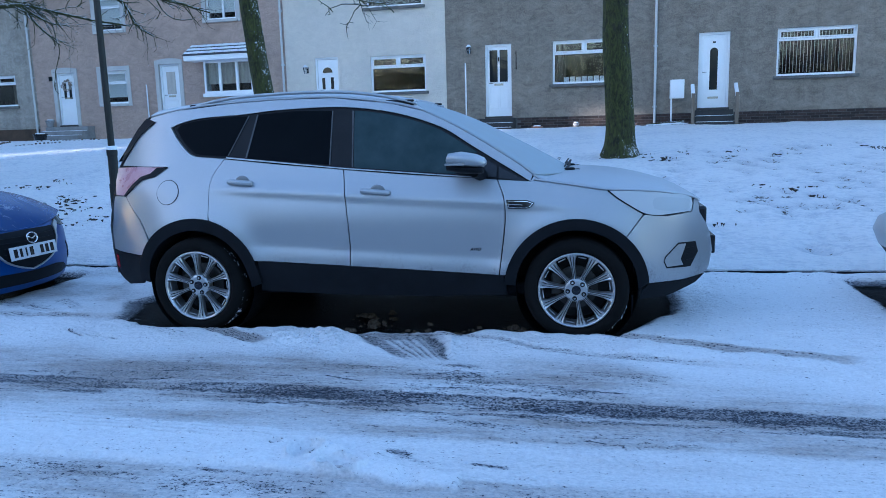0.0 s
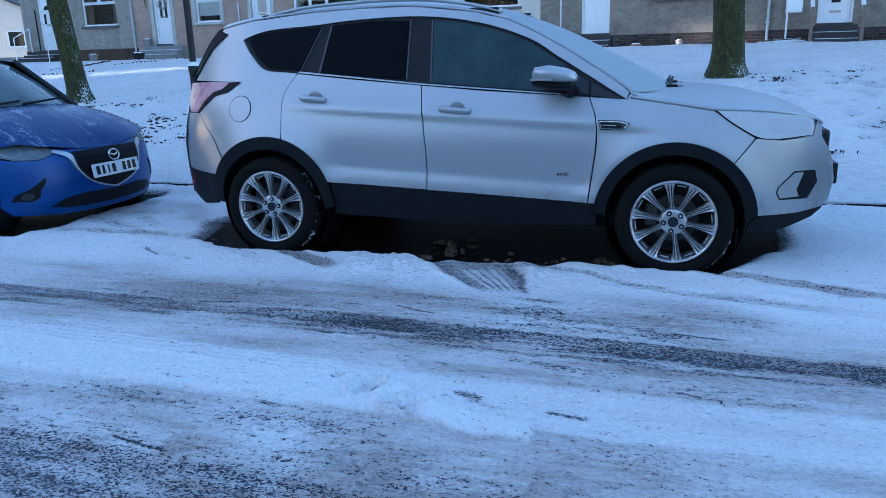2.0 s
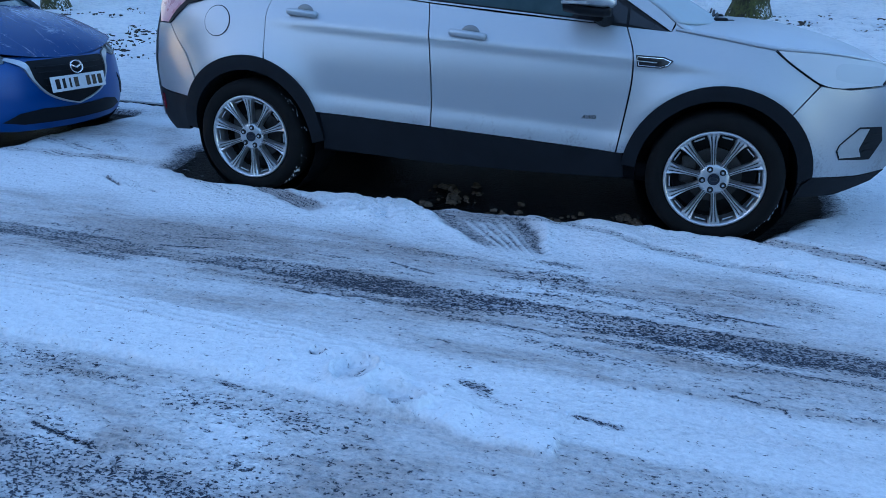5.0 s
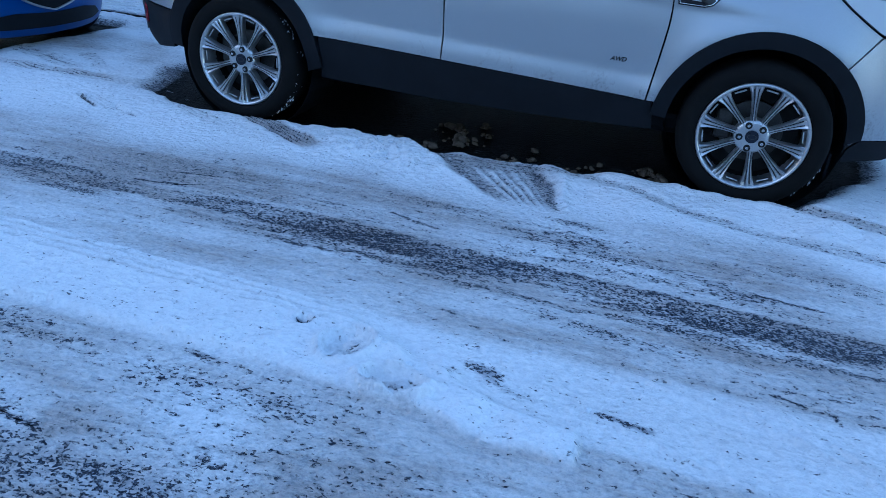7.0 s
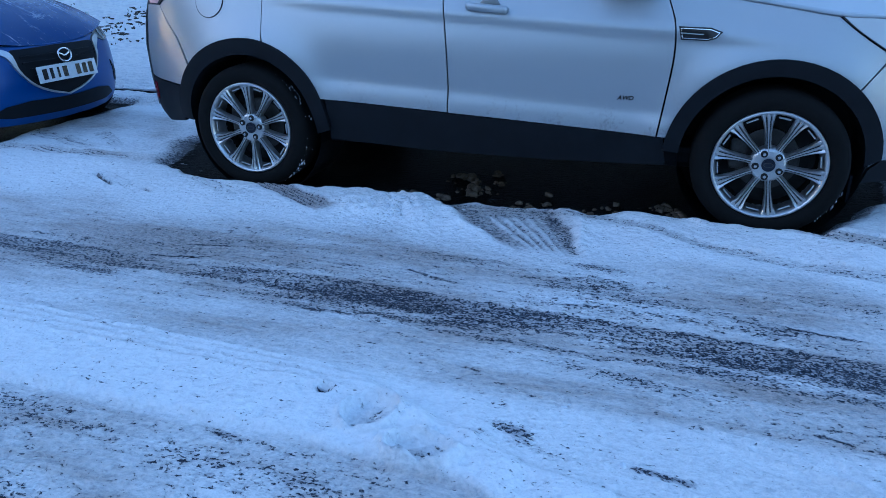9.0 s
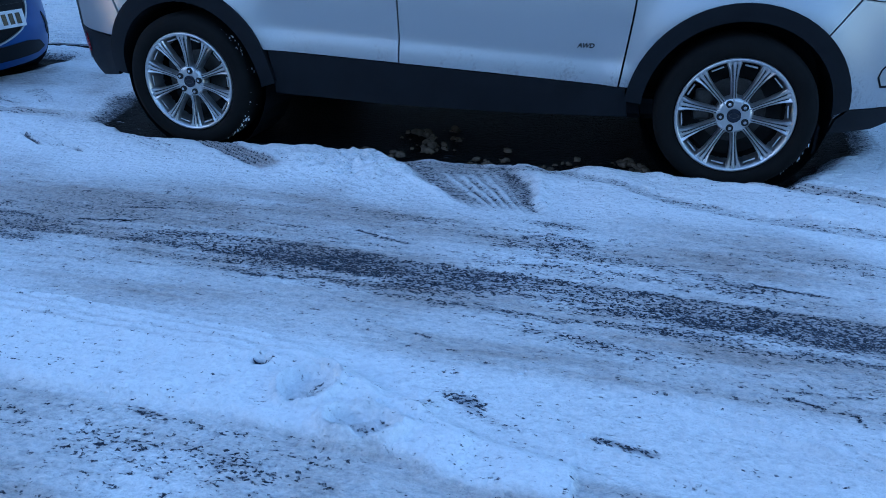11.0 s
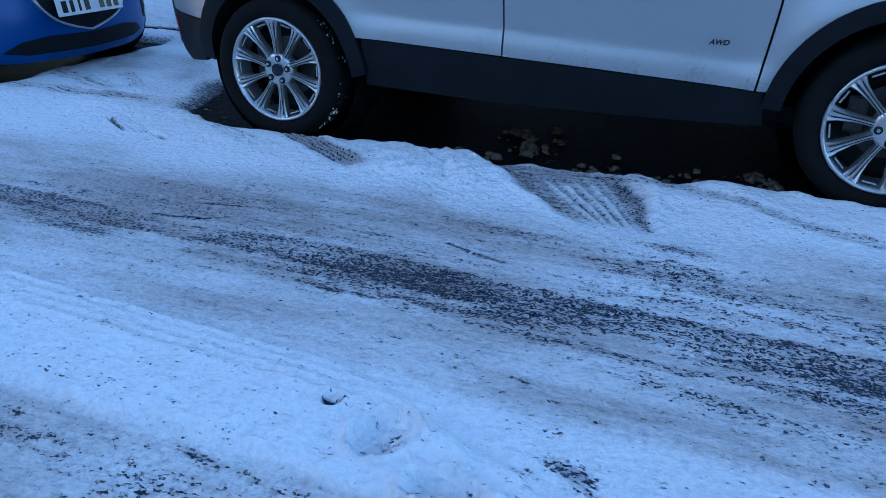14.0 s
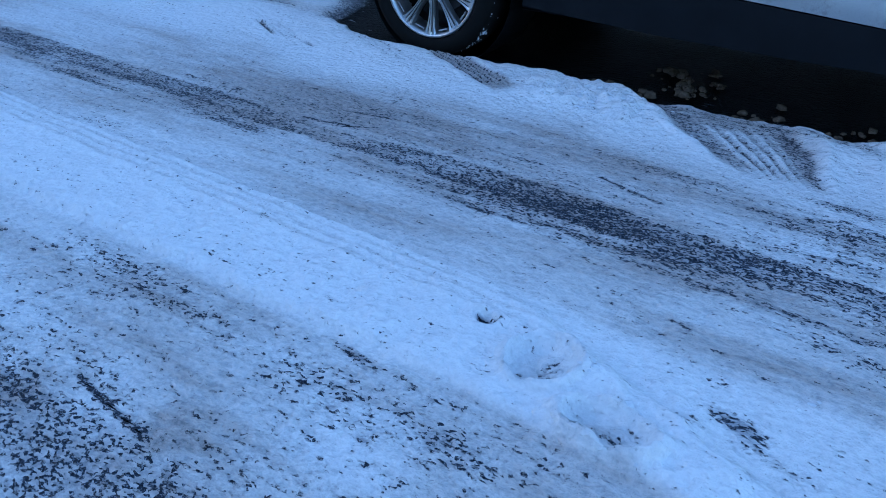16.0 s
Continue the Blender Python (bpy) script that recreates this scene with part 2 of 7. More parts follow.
def make_snowy_paint(name, dark, light):
    """Blue paint with thin, ragged drifts of melting snow on what faces the sky."""
    m, nt, b = shader(name)
    base = ramp(nt, noisy(nt, 700, 1), [(0.3, dark), (0.7, light)])
    geo = nt.nodes.new("ShaderNodeNewGeometry")
    xyz = nt.nodes.new("ShaderNodeSeparateXYZ")
    nt.links.new(geo.outputs["Normal"], xyz.inputs["Vector"])
    drift = sums(nt, "MULTIPLY_ADD", noisy(nt, 4.0, 6, 0.75, (0.5, 2.2, 1), 0.8), 0.75, sums(nt, "MULTIPLY", noisy(nt, 60, 4, 0.7), 0.25))
    cover = ramp(nt, sums(nt, "MULTIPLY", drift, sums(nt, "MULTIPLY_ADD", xyz.outputs["Z"], 0.5, 0.55)), [(0.55, (0, 0, 0)), (0.66, (0.8, 0.8, 0.8))])
    nt.links.new(mixed(nt, cover, base, (0.55, 0.6, 0.68)), b.inputs["Base Color"])
    nt.links.new(mixed(nt, cover, (0.25, 0.25, 0.25), (0.8, 0.8, 0.8)), b.inputs["Roughness"])
    b.inputs["Specular IOR Level"].default_value = 0.3
    return m


def make_glass(name, tint, rough, frost=0.0, spec=0.5):
    m, nt, b = shader(name)
    speck = noisy(nt, 160, 4, 0.75)
    cloud = noisy(nt, 5, 5, 0.6)
    nt.links.new(mixed(nt, sums(nt, "MULTIPLY", cloud, frost), tint, (0.35, 0.45, 0.5)), b.inputs["Base Color"])
    nt.links.new(sums(nt, "MULTIPLY_ADD", speck, frost * 0.5, rough, clamp=True), b.inputs["Roughness"])
    b.inputs["IOR"].default_value, b.inputs["Specular IOR Level"].default_value = 1.5, spec
    return m


ROAD, VERGE, BARK, BRICK = make_road(), make_verge(), make_bark(), make_brick()
RENDER_GREY = make_render("grey_roughcast", (0.115, 0.099, 0.08), (0.44, 0.375, 0.3), 0.14)
RENDER_PALE = make_render("pale_grey_roughcast", (0.175, 0.153, 0.125), (0.6, 0.535, 0.45), 0.2)
RENDER_PINK = make_render("mauve_roughcast", (0.33, 0.243, 0.19), (0.65, 0.48, 0.388), 0.08)
RENDER_WHITE = make_render("cream_smooth_render", (0.71, 0.645, 0.55), (0.9, 0.82, 0.71), 0.1)
UPVC = plain("white_upvc", (0.8, 0.8, 0.8), (0.9, 0.9, 0.9), 0.35, scale=2, grain=60, bump=0.03)
KERBSTONE = plain("near_black_kerb", (0.005, 0.005, 0.006), (0.016, 0.016, 0.018), 0.8, scale=3, grain=70, bump=0.4, spec=0.1)
STONE = plain("pale_concrete_surround", (0.42, 0.4, 0.38), (0.6, 0.58, 0.55), 0.85, scale=3, grain=80)
CONCRETE = plain("weathered_concrete", (0.16, 0.155, 0.15), (0.32, 0.31, 0.3), 0.9, scale=3, grain=70, bump=0.4)
SNOW = plain("fresh_snow", (0.76, 0.79, 0.82), (0.9, 0.92, 0.94), 0.75, scale=9, grain=90, bump=0.5)
SLATE = plain("dark_roof_tile", (0.05, 0.05, 0.055), (0.12, 0.12, 0.125), 0.8, scale=4, grain=60)
WOOD = plain("weathered_timber", (0.12, 0.095, 0.07), (0.26, 0.21, 0.16), 0.85, scale=6, grain=50, stretch=(1, 1, 0.15))
# near-black stand-in for unlit rooms and the car's shaded inside
UNLIT = plain("unlit_interior", (0.004, 0.004, 0.005), (0.01, 0.01, 0.012), 0.9, scale=2, grain=20, bump=0.0)
POLE = plain("dark_green_painted_steel", (0.009, 0.01, 0.008), (0.026, 0.027, 0.022), 0.6, scale=5, grain=90)
TERRACOTTA = plain("terracotta", (0.2, 0.1, 0.07), (0.32, 0.18, 0.13), 0.9, scale=9)
BLACK = plain("black_textured_plastic", (0.0032, 0.0039, 0.0054), (0.0105, 0.012, 0.0155), 0.55, scale=6, grain=400, bump=0.12, spec=0.14)
PILLAR = plain("worn_black_pillar", (0.009, 0.009, 0.011), (0.02, 0.021, 0.023), 0.5, scale=6, bump=0.0, spec=0.15)
STEP = plain("dark_wet_step", (0.02, 0.02, 0.02), (0.06, 0.058, 0.055), 0.8, scale=4, grain=80, bump=0.3)
GLOSS_BLACK = plain("gloss_black_trim", (0.008, 0.008, 0.01), (0.016, 0.016, 0.018), 0.2, scale=6, grain=100, bump=0.0)
RUBBER = plain("tyre_rubber", (0.003, 0.003, 0.003), (0.01, 0.01, 0.01), 0.85, scale=10, grain=200, spec=0.12)
ALLOY = plain("machined_alloy", (0.44, 0.445, 0.45), (0.6, 0.605, 0.61), 0.34, 0.85, scale=14, grain=220, bump=0.05)
# near-black for the badge, and for shade painted inside the wheels
SHADE_AND_BADGE = plain("wheel_shade_and_badge", (0.004, 0.004, 0.004), (0.01, 0.01, 0.01), 0.7, 0.0, scale=14)
STEEL = plain("brake_steel", (0.045, 0.043, 0.041), (0.11, 0.104, 0.098), 0.5, 0.7, scale=18)
CHROME = plain("chrome", (0.62, 0.63, 0.64), (0.75, 0.76, 0.77), 0.14, 1.0, scale=10, bump=0.0)
SILVER = make_paint("frosted_silver_paint", (0.315, 0.33, 0.348), (0.42, 0.437, 0.456), 0.5, 0.22, film_of_dirt=0.4)
# frost-free paint with the handle recess's shadow put into its darker grey
CUP_SHADE = make_paint("shaded_clear_silver", (0.16, 0.165, 0.17), (0.22, 0.225, 0.235), 0.5, 0.0)
BLUE = make_paint("bright_blue_paint", (0.0015, 0.03, 0.16), (0.003, 0.06, 0.27), 0.25, 0.02)
# base darker than BLUE: the bonnet's dark reflections are put into the colour
BLUE_DIM_SNOWY = make_snowy_paint("dimmed_blue_paint_with_snow", (0.0012, 0.02, 0.1), (0.0025, 0.04, 0.18))
PRIVACY = make_glass("dark_privacy_glass", (0.0012, 0.0018, 0.003), 0.08, 0.008, 0.05)
CABIN_GLASS = make_glass("frosted_green_side_glass", (0.003, 0.018, 0.019), 0.2, 0.13, 0.2)
SCREEN = make_glass("frosted_windscreen", (0.33, 0.345, 0.36), 0.6, 0.5, 0.2)
HOUSE_GLASS = make_glass("house_window_glass", (0.9, 0.93, 0.92), 0.0, 0.0)
HOUSE_GLASS.node_tree.nodes["Principled BSDF"].inputs["Transmission Weight"].default_value = 1.0
DOOR_GLASS = make_glass("dark_door_glass", (0.02, 0.022, 0.024), 0.03)
LAMP_CLEAR = make_glass("frosted_headlamp_lens", (0.52, 0.525, 0.535), 0.4, 0.25, 0.35)
LAMP_GREY = make_glass("frosted_lamp_bowl", (0.47, 0.48, 0.492), 0.4, 0.3, 0.35)
LAMP_RED = plain("frosted_red_lamp_lens", (0.46, 0.17, 0.2), (0.66, 0.46, 0.5), 0.3, scale=6, bump=0.02)
RED = plain("red_reflector", (0.25, 0.01, 0.015), (0.4, 0.02, 0.025), 0.25, bump=0.0)
PLATE = plain("white_reflective_plate", (0.62, 0.63, 0.63), (0.74, 0.75, 0.75), 0.4, scale=20, bump=0.0)
BRASS = plain("pale_brass", (0.42, 0.38, 0.3), (0.56, 0.52, 0.43), 0.3, 0.9, bump=0.0)
DRAPE = plain("brown_curtain", (0.09, 0.07, 0.05), (0.24, 0.2, 0.16), 0.9, scale=9, stretch=(1, 1, 0.1))
CURTAIN = plain("pale_curtain", (0.4, 0.36, 0.3), (0.6, 0.56, 0.5), 0.9, scale=9, stretch=(1, 1, 0.1))
BLIND = plain("white_vertical_blind", (0.76, 0.76, 0.75), (0.86, 0.86, 0.85), 0.8, scale=9)


# ---- mesh helpers ----
def part(name, bm, material, parent=None, label="", smooth=False, m=None):
    """Links a bmesh as one mesh object, under a thing or a part."""
    data = bpy.data.meshes.new(name)
    bm.to_mesh(data)
    bm.free()
    data.materials.append(material)
    if smooth:
        data.shade_smooth()
    ob = new(name, data)
    if m is not None:
        ob.matrix_world = m
    if parent is not None:
        ob.parent = parent
    if label:
        ob["label"] = label
    return ob


def thing(name, label, category, at=(0, 0, 0), turn=0.0, group="", kind=""):
    ob = new(name)
    ob.matrix_basis = pose(*at, 0, 0, turn)
    ob.empty_display_size = 0.1
    return tagged(ob, label, category, group, kind)


def block(bm, x0, x1, y0, y1, z0, z1, bevel=0.0):
    """Adds a box, with rounded edges if bevel is given."""
    made = bmesh.ops.create_cube(bm, size=1.0, matrix=Matrix.Translation(((x0 + x1) / 2, (y0 + y1) / 2, (z0 + z1) / 2)) @ Matrix.Diagonal((x1 - x0, y1 - y0, z1 - z0, 1)))
    if bevel:
        edges = list({e for v in made["verts"] for e in v.link_edges})
        bmesh.ops.bevel(bm, geom=edges, offset=bevel, segments=2, affect="EDGES", profile=0.5)
    return bm


def box(*a, **k):
    return block(bmesh.new(), *a, **k)


def rod(bm, a, b, r0, r1=None, sides=10):
    """Adds a round bar from a to b, tapering from r0 to r1."""
    a, b = Vector(a), Vector(b)
    m = Matrix.Translation((a + b) / 2) @ (b - a).to_track_quat("Z", "Y").to_matrix().to_4x4()
    bmesh.ops.create_cone(bm, cap_ends=True, segments=sides, radius1=r0, radius2=r0 if r1 is None else r1, depth=(b - a).length, matrix=m)
    return bm


def lathe(profile, steps=48, axis="y", bm=None):
    """A ring of a profile of (radius, along) turned round the axis."""
    bm = bm or bmesh.new()
    rings = []
    for k in range(steps):
        c, s = math.cos(2 * math.pi * k / steps), math.sin(2 * math.pi * k / steps)
        rings.append([bm.verts.new((r * c, d, r * s) if axis == "y" else (r * c, r * s, d)) for r, d in profile])
    for k in range(steps):
        a, b = rings[k], rings[(k + 1) % steps]
        for i in range(len(profile) - 1):
            bm.faces.new((a[i], a[i + 1], b[i + 1], b[i]))
    bmesh.ops.recalc_face_normals(bm, faces=bm.faces)
    return bm


def spline(points, n=6, closed=False):
    """A smooth curve through the points (Catmull-Rom)."""
    p = [Vector(q) for q in points]
    out = []
    count = len(p) if closed else len(p) - 1
    for i in range(count):
        a, b, c, d = (p[(i + k) % len(p)] if closed else p[min(max(i + k, 0), len(p) - 1)] for k in (-1, 0, 1, 2))
        for k in range(n):
            t = k / n
            out.append(0.5 * ((2 * b) + (c - a) * t + (2 * a - 5 * b + 4 * c - d) * t * t + (3 * b - a - 3 * c + d) * t**3))
    if not closed:
        out.append(p[-1])
    return out


def sheet(rows, thick=0.0):
    """A skin over rows of points, all of one length."""
    bm = bmesh.new()
    grid = [[bm.verts.new(p) for p in row] for row in rows]
    for a, b in zip(grid, grid[1:]):
        for i in range(len(a) - 1):
            bm.faces.new((a[i], a[i + 1], b[i + 1], b[i]))
    bmesh.ops.remove_doubles(bm, verts=bm.verts, dist=1e-5)
    return bm


def smoothstep(a, b, x):
    u = np.clip((x - a) / (b - a), 0, 1)
    return u * u * (3 - 2 * u)


# ---- ground ----
def fractal(x, y, scale, seed, octaves=4):
    """Smooth value noise on arrays, about -1 to 1."""
    rng = np.random.default_rng(seed)
    total, amp = np.zeros(np.broadcast(x, y).shape), 1.0
    for _ in range(octaves):
        table = rng.uniform(-1, 1, (64, 64))
        u, v = x * scale, y * scale
        i, j = np.floor(u).astype(int), np.floor(v).astype(int)
        a, b = u - i, v - j
        a, b = a * a * (3 - 2 * a), b * b * (3 - 2 * b)
        q = lambda p, r: table[p % 64, r % 64]
        total += amp * ((q(i, j) * (1 - a) + q(i + 1, j) * a) * (1 - b) + (q(i, j + 1) * (1 - a) + q(i + 1, j + 1) * a) * b)
        scale, amp = scale * 2, amp * 0.5
    return total / 1.6


def bell(d, w):
    return np.exp(-((d / w) ** 2))


KERB_Y, VERGE_Z = 2.02, 0.11


def verge_height(y):
    """The grass bank: from the kerb up to the foot of the houses."""
    return VERGE_Z + 1.176 * smoothstep(1.2, 17.4, y)


def grid_sheet(name, xs, ys, height, material, marks, label, category):
    x, y = np.meshgrid(xs, ys, indexing="ij")
    z = height(x, y)
    n, k = len(xs), len(ys)
    co = np.stack([x, y, z], -1).reshape(-1, 3)
    a = (np.arange(n - 1)[:, None] * k + np.arange(k - 1)).ravel()
    quads = np.stack([a, a + k, a + k + 1, a + 1], 1)
    data = bpy.data.meshes.new(name)
    data.from_pydata(co.tolist(), [], quads.tolist())
    for key, f in marks.items():
        data.attributes.new(key, "FLOAT", "POINT").data.foreach_set("value", f(x, y).ravel().astype(np.float32))
    data.materials.append(material)
    data.shade_smooth()
    return tagged(new(name, data), label, category, kind="structure")


def along(x, y, x0, y0, x1, y1):
    """Distance across a straight track, and how far along it (0 to 1)."""
    dx, dy = x1 - x0, y1 - y0
    length = math.hypot(dx, dy)
    return ((x - x0) * -dy + (y - y0) * dx) / length, ((x - x0) * dx + (y - y0) * dy) / length**2


def berm_edge(x):
    """Where the ploughed snow beside the parked car ends."""
    return np.interp(x, [-9, -2.6, -1.3, -0.7, -0.36, 0.0, 0.3, 0.8, 1.0, 1.13, 1.4, 1.9, 2.13, 2.5, 2.85, 3.05, 3.3, 4.5, 9], [0.1, 0.1, 0.1, 0.12, -0.03, -0.05, 0.0, 0.0, 0.05, -0.03, 0.0, -0.02, 0.01, -0.02, -0.03, -0.14, -0.26, -0.4, -0.5])


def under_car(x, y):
    """1 on the snow-free bay under the parked cars, where their shade is painted."""
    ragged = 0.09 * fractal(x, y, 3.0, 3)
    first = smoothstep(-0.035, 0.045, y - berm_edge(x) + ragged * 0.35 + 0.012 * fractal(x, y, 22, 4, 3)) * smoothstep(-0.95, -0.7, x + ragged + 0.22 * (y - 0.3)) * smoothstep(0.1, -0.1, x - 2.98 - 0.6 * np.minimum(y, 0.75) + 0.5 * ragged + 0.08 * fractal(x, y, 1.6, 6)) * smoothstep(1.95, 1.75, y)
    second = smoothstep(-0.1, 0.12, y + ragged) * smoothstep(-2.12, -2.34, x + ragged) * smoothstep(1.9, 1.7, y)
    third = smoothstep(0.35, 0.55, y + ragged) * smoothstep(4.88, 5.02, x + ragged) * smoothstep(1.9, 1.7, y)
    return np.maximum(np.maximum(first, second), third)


def wheel_track(x, y):
    """The main worn track on this side of the road: 0 at its upper edge, 1 at its lower one."""
    wave = 0.016 * fractal(x, y * 0, 2.3, 8)
    top = np.interp(x, [-6, -0.3, 0.4, 0.8, 1.2, 1.8, 2.5, 3.1, 6], [-0.95, -1.07, -1.11, -1.07, -1.1, -1.12, -1.15, -1.19, -1.3]) + wave
    low = np.interp(x, [-6, -0.04, 0.5, 1.05, 1.4, 1.95, 2.3, 3.0, 6], [-1.2, -1.33, -1.3, -1.35, -1.39, -1.4, -1.44, -1.44, -1.55]) - 0.8 * wave
    return (top - y) / (top - low)


# the fan of a spun tyre beside the car: its left and right edges run from the bay towards the lane
def scuff(x, y):
    """Across the spun patch (0 to 1), along it (0 to 1), and how far inside."""
    wob = 0.03 * fractal(x, y, 7, 91, 5)
    t = (-0.09 - y) / 0.47
    left, right = 1.13 + 0.5 * t + wob, 1.79 + 0.17 * t + wob
    w = (x - left) / (right - left)
    w = np.where((w > 0.15) & (w < 0.85), (x + 0.8 * wob - left) / (right - left), w)
    inside = smoothstep(-0.06, 0.1, w) * smoothstep(1.03, 0.92, w) * smoothstep(-0.3, -0.1, t) * smoothstep(1.12 + 3 * wob, 0.8 + 3 * wob, t)
    return w, t, inside


def scuff_ribs(w, t):
    """The ribs of snow left standing between the tread's grooves, 0 to 1."""
    rib = smoothstep(0.35, 0.75, 0.5 + 0.5 * np.cos((w - 0.34) * 2 * math.pi / 0.115))
    return rib * smoothstep(0.22, 0.3, w) * smoothstep(0.82, 0.74, w) * smoothstep(0.05, 0.3, t - 0.25 * (0.5 - w))


def thin_band(x, y):
    """A half-swept band that leads from the spun patch along the parked car's front."""
    mid = np.interp(x, [1.2, 1.95, 2.25, 2.49, 2.92, 3.25, 5], [-0.03, -0.07, -0.2, -0.33, -0.43, -0.49, -0.75])
    return smoothstep(0.07, 0.03, np.abs(y - mid) + 0.02 * fractal(x * 0.4, y, 9, 17)) * smoothstep(1.3, 1.5, x) * smoothstep(4.5, 3.2, x)


PRINTS = ((1.525, -1.945, 0.066, 0.07), (1.71, -2.052, 0.085, 0.048))
# straight tyre marks: ends, half width, stripes per metre, how bare, where they fade
MARKS = (
    ((0.085, -0.03, 0.54, -0.275), 0.062, 40.0, 1.0, (-0.1, 1.15)),
    ((-0.37, -0.06, 0.11, -0.28), 0.05, 30.0, 0.22, (0.0, 0.9)),
    ((-1.0, -0.14, -0.74, -0.29), 0.014, 24.0, 1.0, (0.0, 0.9)),
    ((-0.69, -0.22, -0.45, -0.32), 0.018, 22.0, 0.95, (0.0, 0.9)),
    ((-0.9, -0.14, -0.5, -0.33), 0.05, 36.0, 0.16, (0.0, 0.95)),
    ((2.72, 0.02, 3.4, -0.16), 0.085, 22.0, 0.95, (0.0, 2.3)),
    ((-2.4, 0.22, -0.8, 0.25), 0.075, 28.0, 0.62, (0.0, 1.05)),
    ((-2.2, 0.62, -1.4, 0.36), 0.07, 15.0, 0.5, (0.0, 1.0)),
    ((-1.7, 0.72, -1.25, 0.4), 0.05, 24.0, 0.4, (0.0, 1.0)),
)
# loose patches where flecks of asphalt show: x, y, half length, half width, how bare
PATCHES = (
    (2.3, -0.93, 0.22, 0.04, 0.34), (2.66, -1.02, 0.14, 0.035, 0.42), (1.9, -0.86, 0.22, 0.05, 0.26), (2.05, -0.8, 0.12, 0.04, 0.28), (2.55, -1.07, 0.3, 0.03, 0.24), (1.42, -0.72, 0.2, 0.03, 0.22),
    (0.96, -0.42, 0.1, 0.04, 0.34), (1.0, -0.93, 0.1, 0.03, 0.34), (1.9, -1.87, 0.07, 0.04, 0.44), (1.96, -1.9, 0.05, 0.04, 0.44), (1.82, -1.84, 0.12, 0.03, 0.3), (2.05, -1.95, 0.12, 0.03, 0.4), (1.84, -1.93, 0.06, 0.02, 0.4),
    (1.16, -2.13, 0.06, 0.012, 0.55), (1.22, -2.25, 0.2, 0.05, 0.22), (1.45, -2.24, 0.1, 0.03, 0.34), (0.6, -2.2, 0.4, 0.05, 0.2), (0.2, -0.85, 0.4, 0.07, 0.16), (3.1, -0.8, 0.4, 0.06, 0.22),
    (2.2, -1.52, 0.3, 0.03, 0.26), (2.05, -1.47, 0.3, 0.03, 0.34), (-0.9, -0.8, 0.5, 0.08, 0.2), (3.2, -1.75, 0.5, 0.06, 0.2), (-0.5, -1.0, 0.4, 0.05, 0.26), (0.05, -0.97, 0.25, 0.03, 0.3), (2.0, -0.66, 0.16, 0.04, 0.34),
)
# thin cracks and scrapes down to the tar: ends, half width
CRACKS = ((2.25, -1.948, 2.42, -1.972, 0.017), (2.73, -1.65, 2.82, -1.67, 0.006), (2.89, -1.68, 2.905, -1.73, 0.005), (1.26, -0.9, 1.36, -0.945, 0.007), (1.37, -0.95, 1.5, -0.975, 0.008), (0.12, -1.08, 0.32, -1.05, 0.006), (0.3, -1.07, 0.4, -1.0, 0.006), (0.2, -0.93, 0.42, -0.9, 0.004), (1.7, -1.59, 1.76, -1.605, 0.006), (0.72, -2.5, 0.98, -2.545, 0.006), (2.72, -1.0, 2.95, -1.04, 0.006))
dash_rng = np.random.default_rng(19)
# short dashes and clusters that turning wheels tore out of the churned lanes
DASHES = [(dash_rng.uniform(-0.8, 3.2), dash_rng.uniform(-1.05, -0.55), dash_rng.uniform(0.007, 0.02), dash_rng.uniform(0.004, 0.007)) for k in range(110)]
DASHES += [(dash_rng.uniform(1.2, 3.2), dash_rng.uniform(-1.1, -0.75), dash_rng.uniform(0.008, 0.025), dash_rng.uniform(0.004, 0.007)) for k in range(100)]
DASHES += [(dash_rng.uniform(-0.4, 3.0), dash_rng.uniform(-2.55, -2.13), dash_rng.uniform(0.006, 0.016), dash_rng.uniform(0.004, 0.009)) for k in range(260)]
DASHES += [(dash_rng.uniform(-0.6, 3.2), dash_rng.uniform(-1.66, -1.42), dash_rng.uniform(0.006, 0.016), dash_rng.uniform(0.004, 0.006)) for k in range(90)]


def ridge_of(x, y):
    """The clean strip of snow between the lanes; towards the car's front it thins to a smooth tongue."""
    wave = 0.014 * fractal(x, y, 5, 97)
    upper = np.interp(x, [-1.0, 0.3, 1.25, 1.46, 1.6, 1.75, 1.9, 2.23], [-1.62, -1.665, -1.71, -1.77, -1.83, -1.91, -2.0, -2.06])
    lower = np.interp(x, [-1.0, 1.4, 1.8, 2.3], [-2.06, -2.085, -2.14, -2.2])
    return smoothstep(-0.016, 0.016, y - lower + 1.6 * wave + 0.01 * fractal(x, y, 25, 98, 3)) * smoothstep(0.015, -0.02, y - upper + wave) * smoothstep(2.245, 2.215, x + wave)


def lane_of(x, y):
    """Where wheels have churned the snow to grey slush."""
    edge = y - berm_edge(x)
    wave = 0.14 * fractal(x * 0.6, y, 1.8, 95)
    near = smoothstep(-0.42, -0.72, edge + wave) * smoothstep(-1.76, -1.66, y + 0.2 * wave)
    far = smoothstep(-2.06, -2.14, y + 0.2 * wave)
    mid = smoothstep(1.5, 2.1, x) * 0.35 * smoothstep(-1.6, -1.8, y)
    return np.clip(near + far + mid, 0, 1) * (1 - ridge_of(x, y))


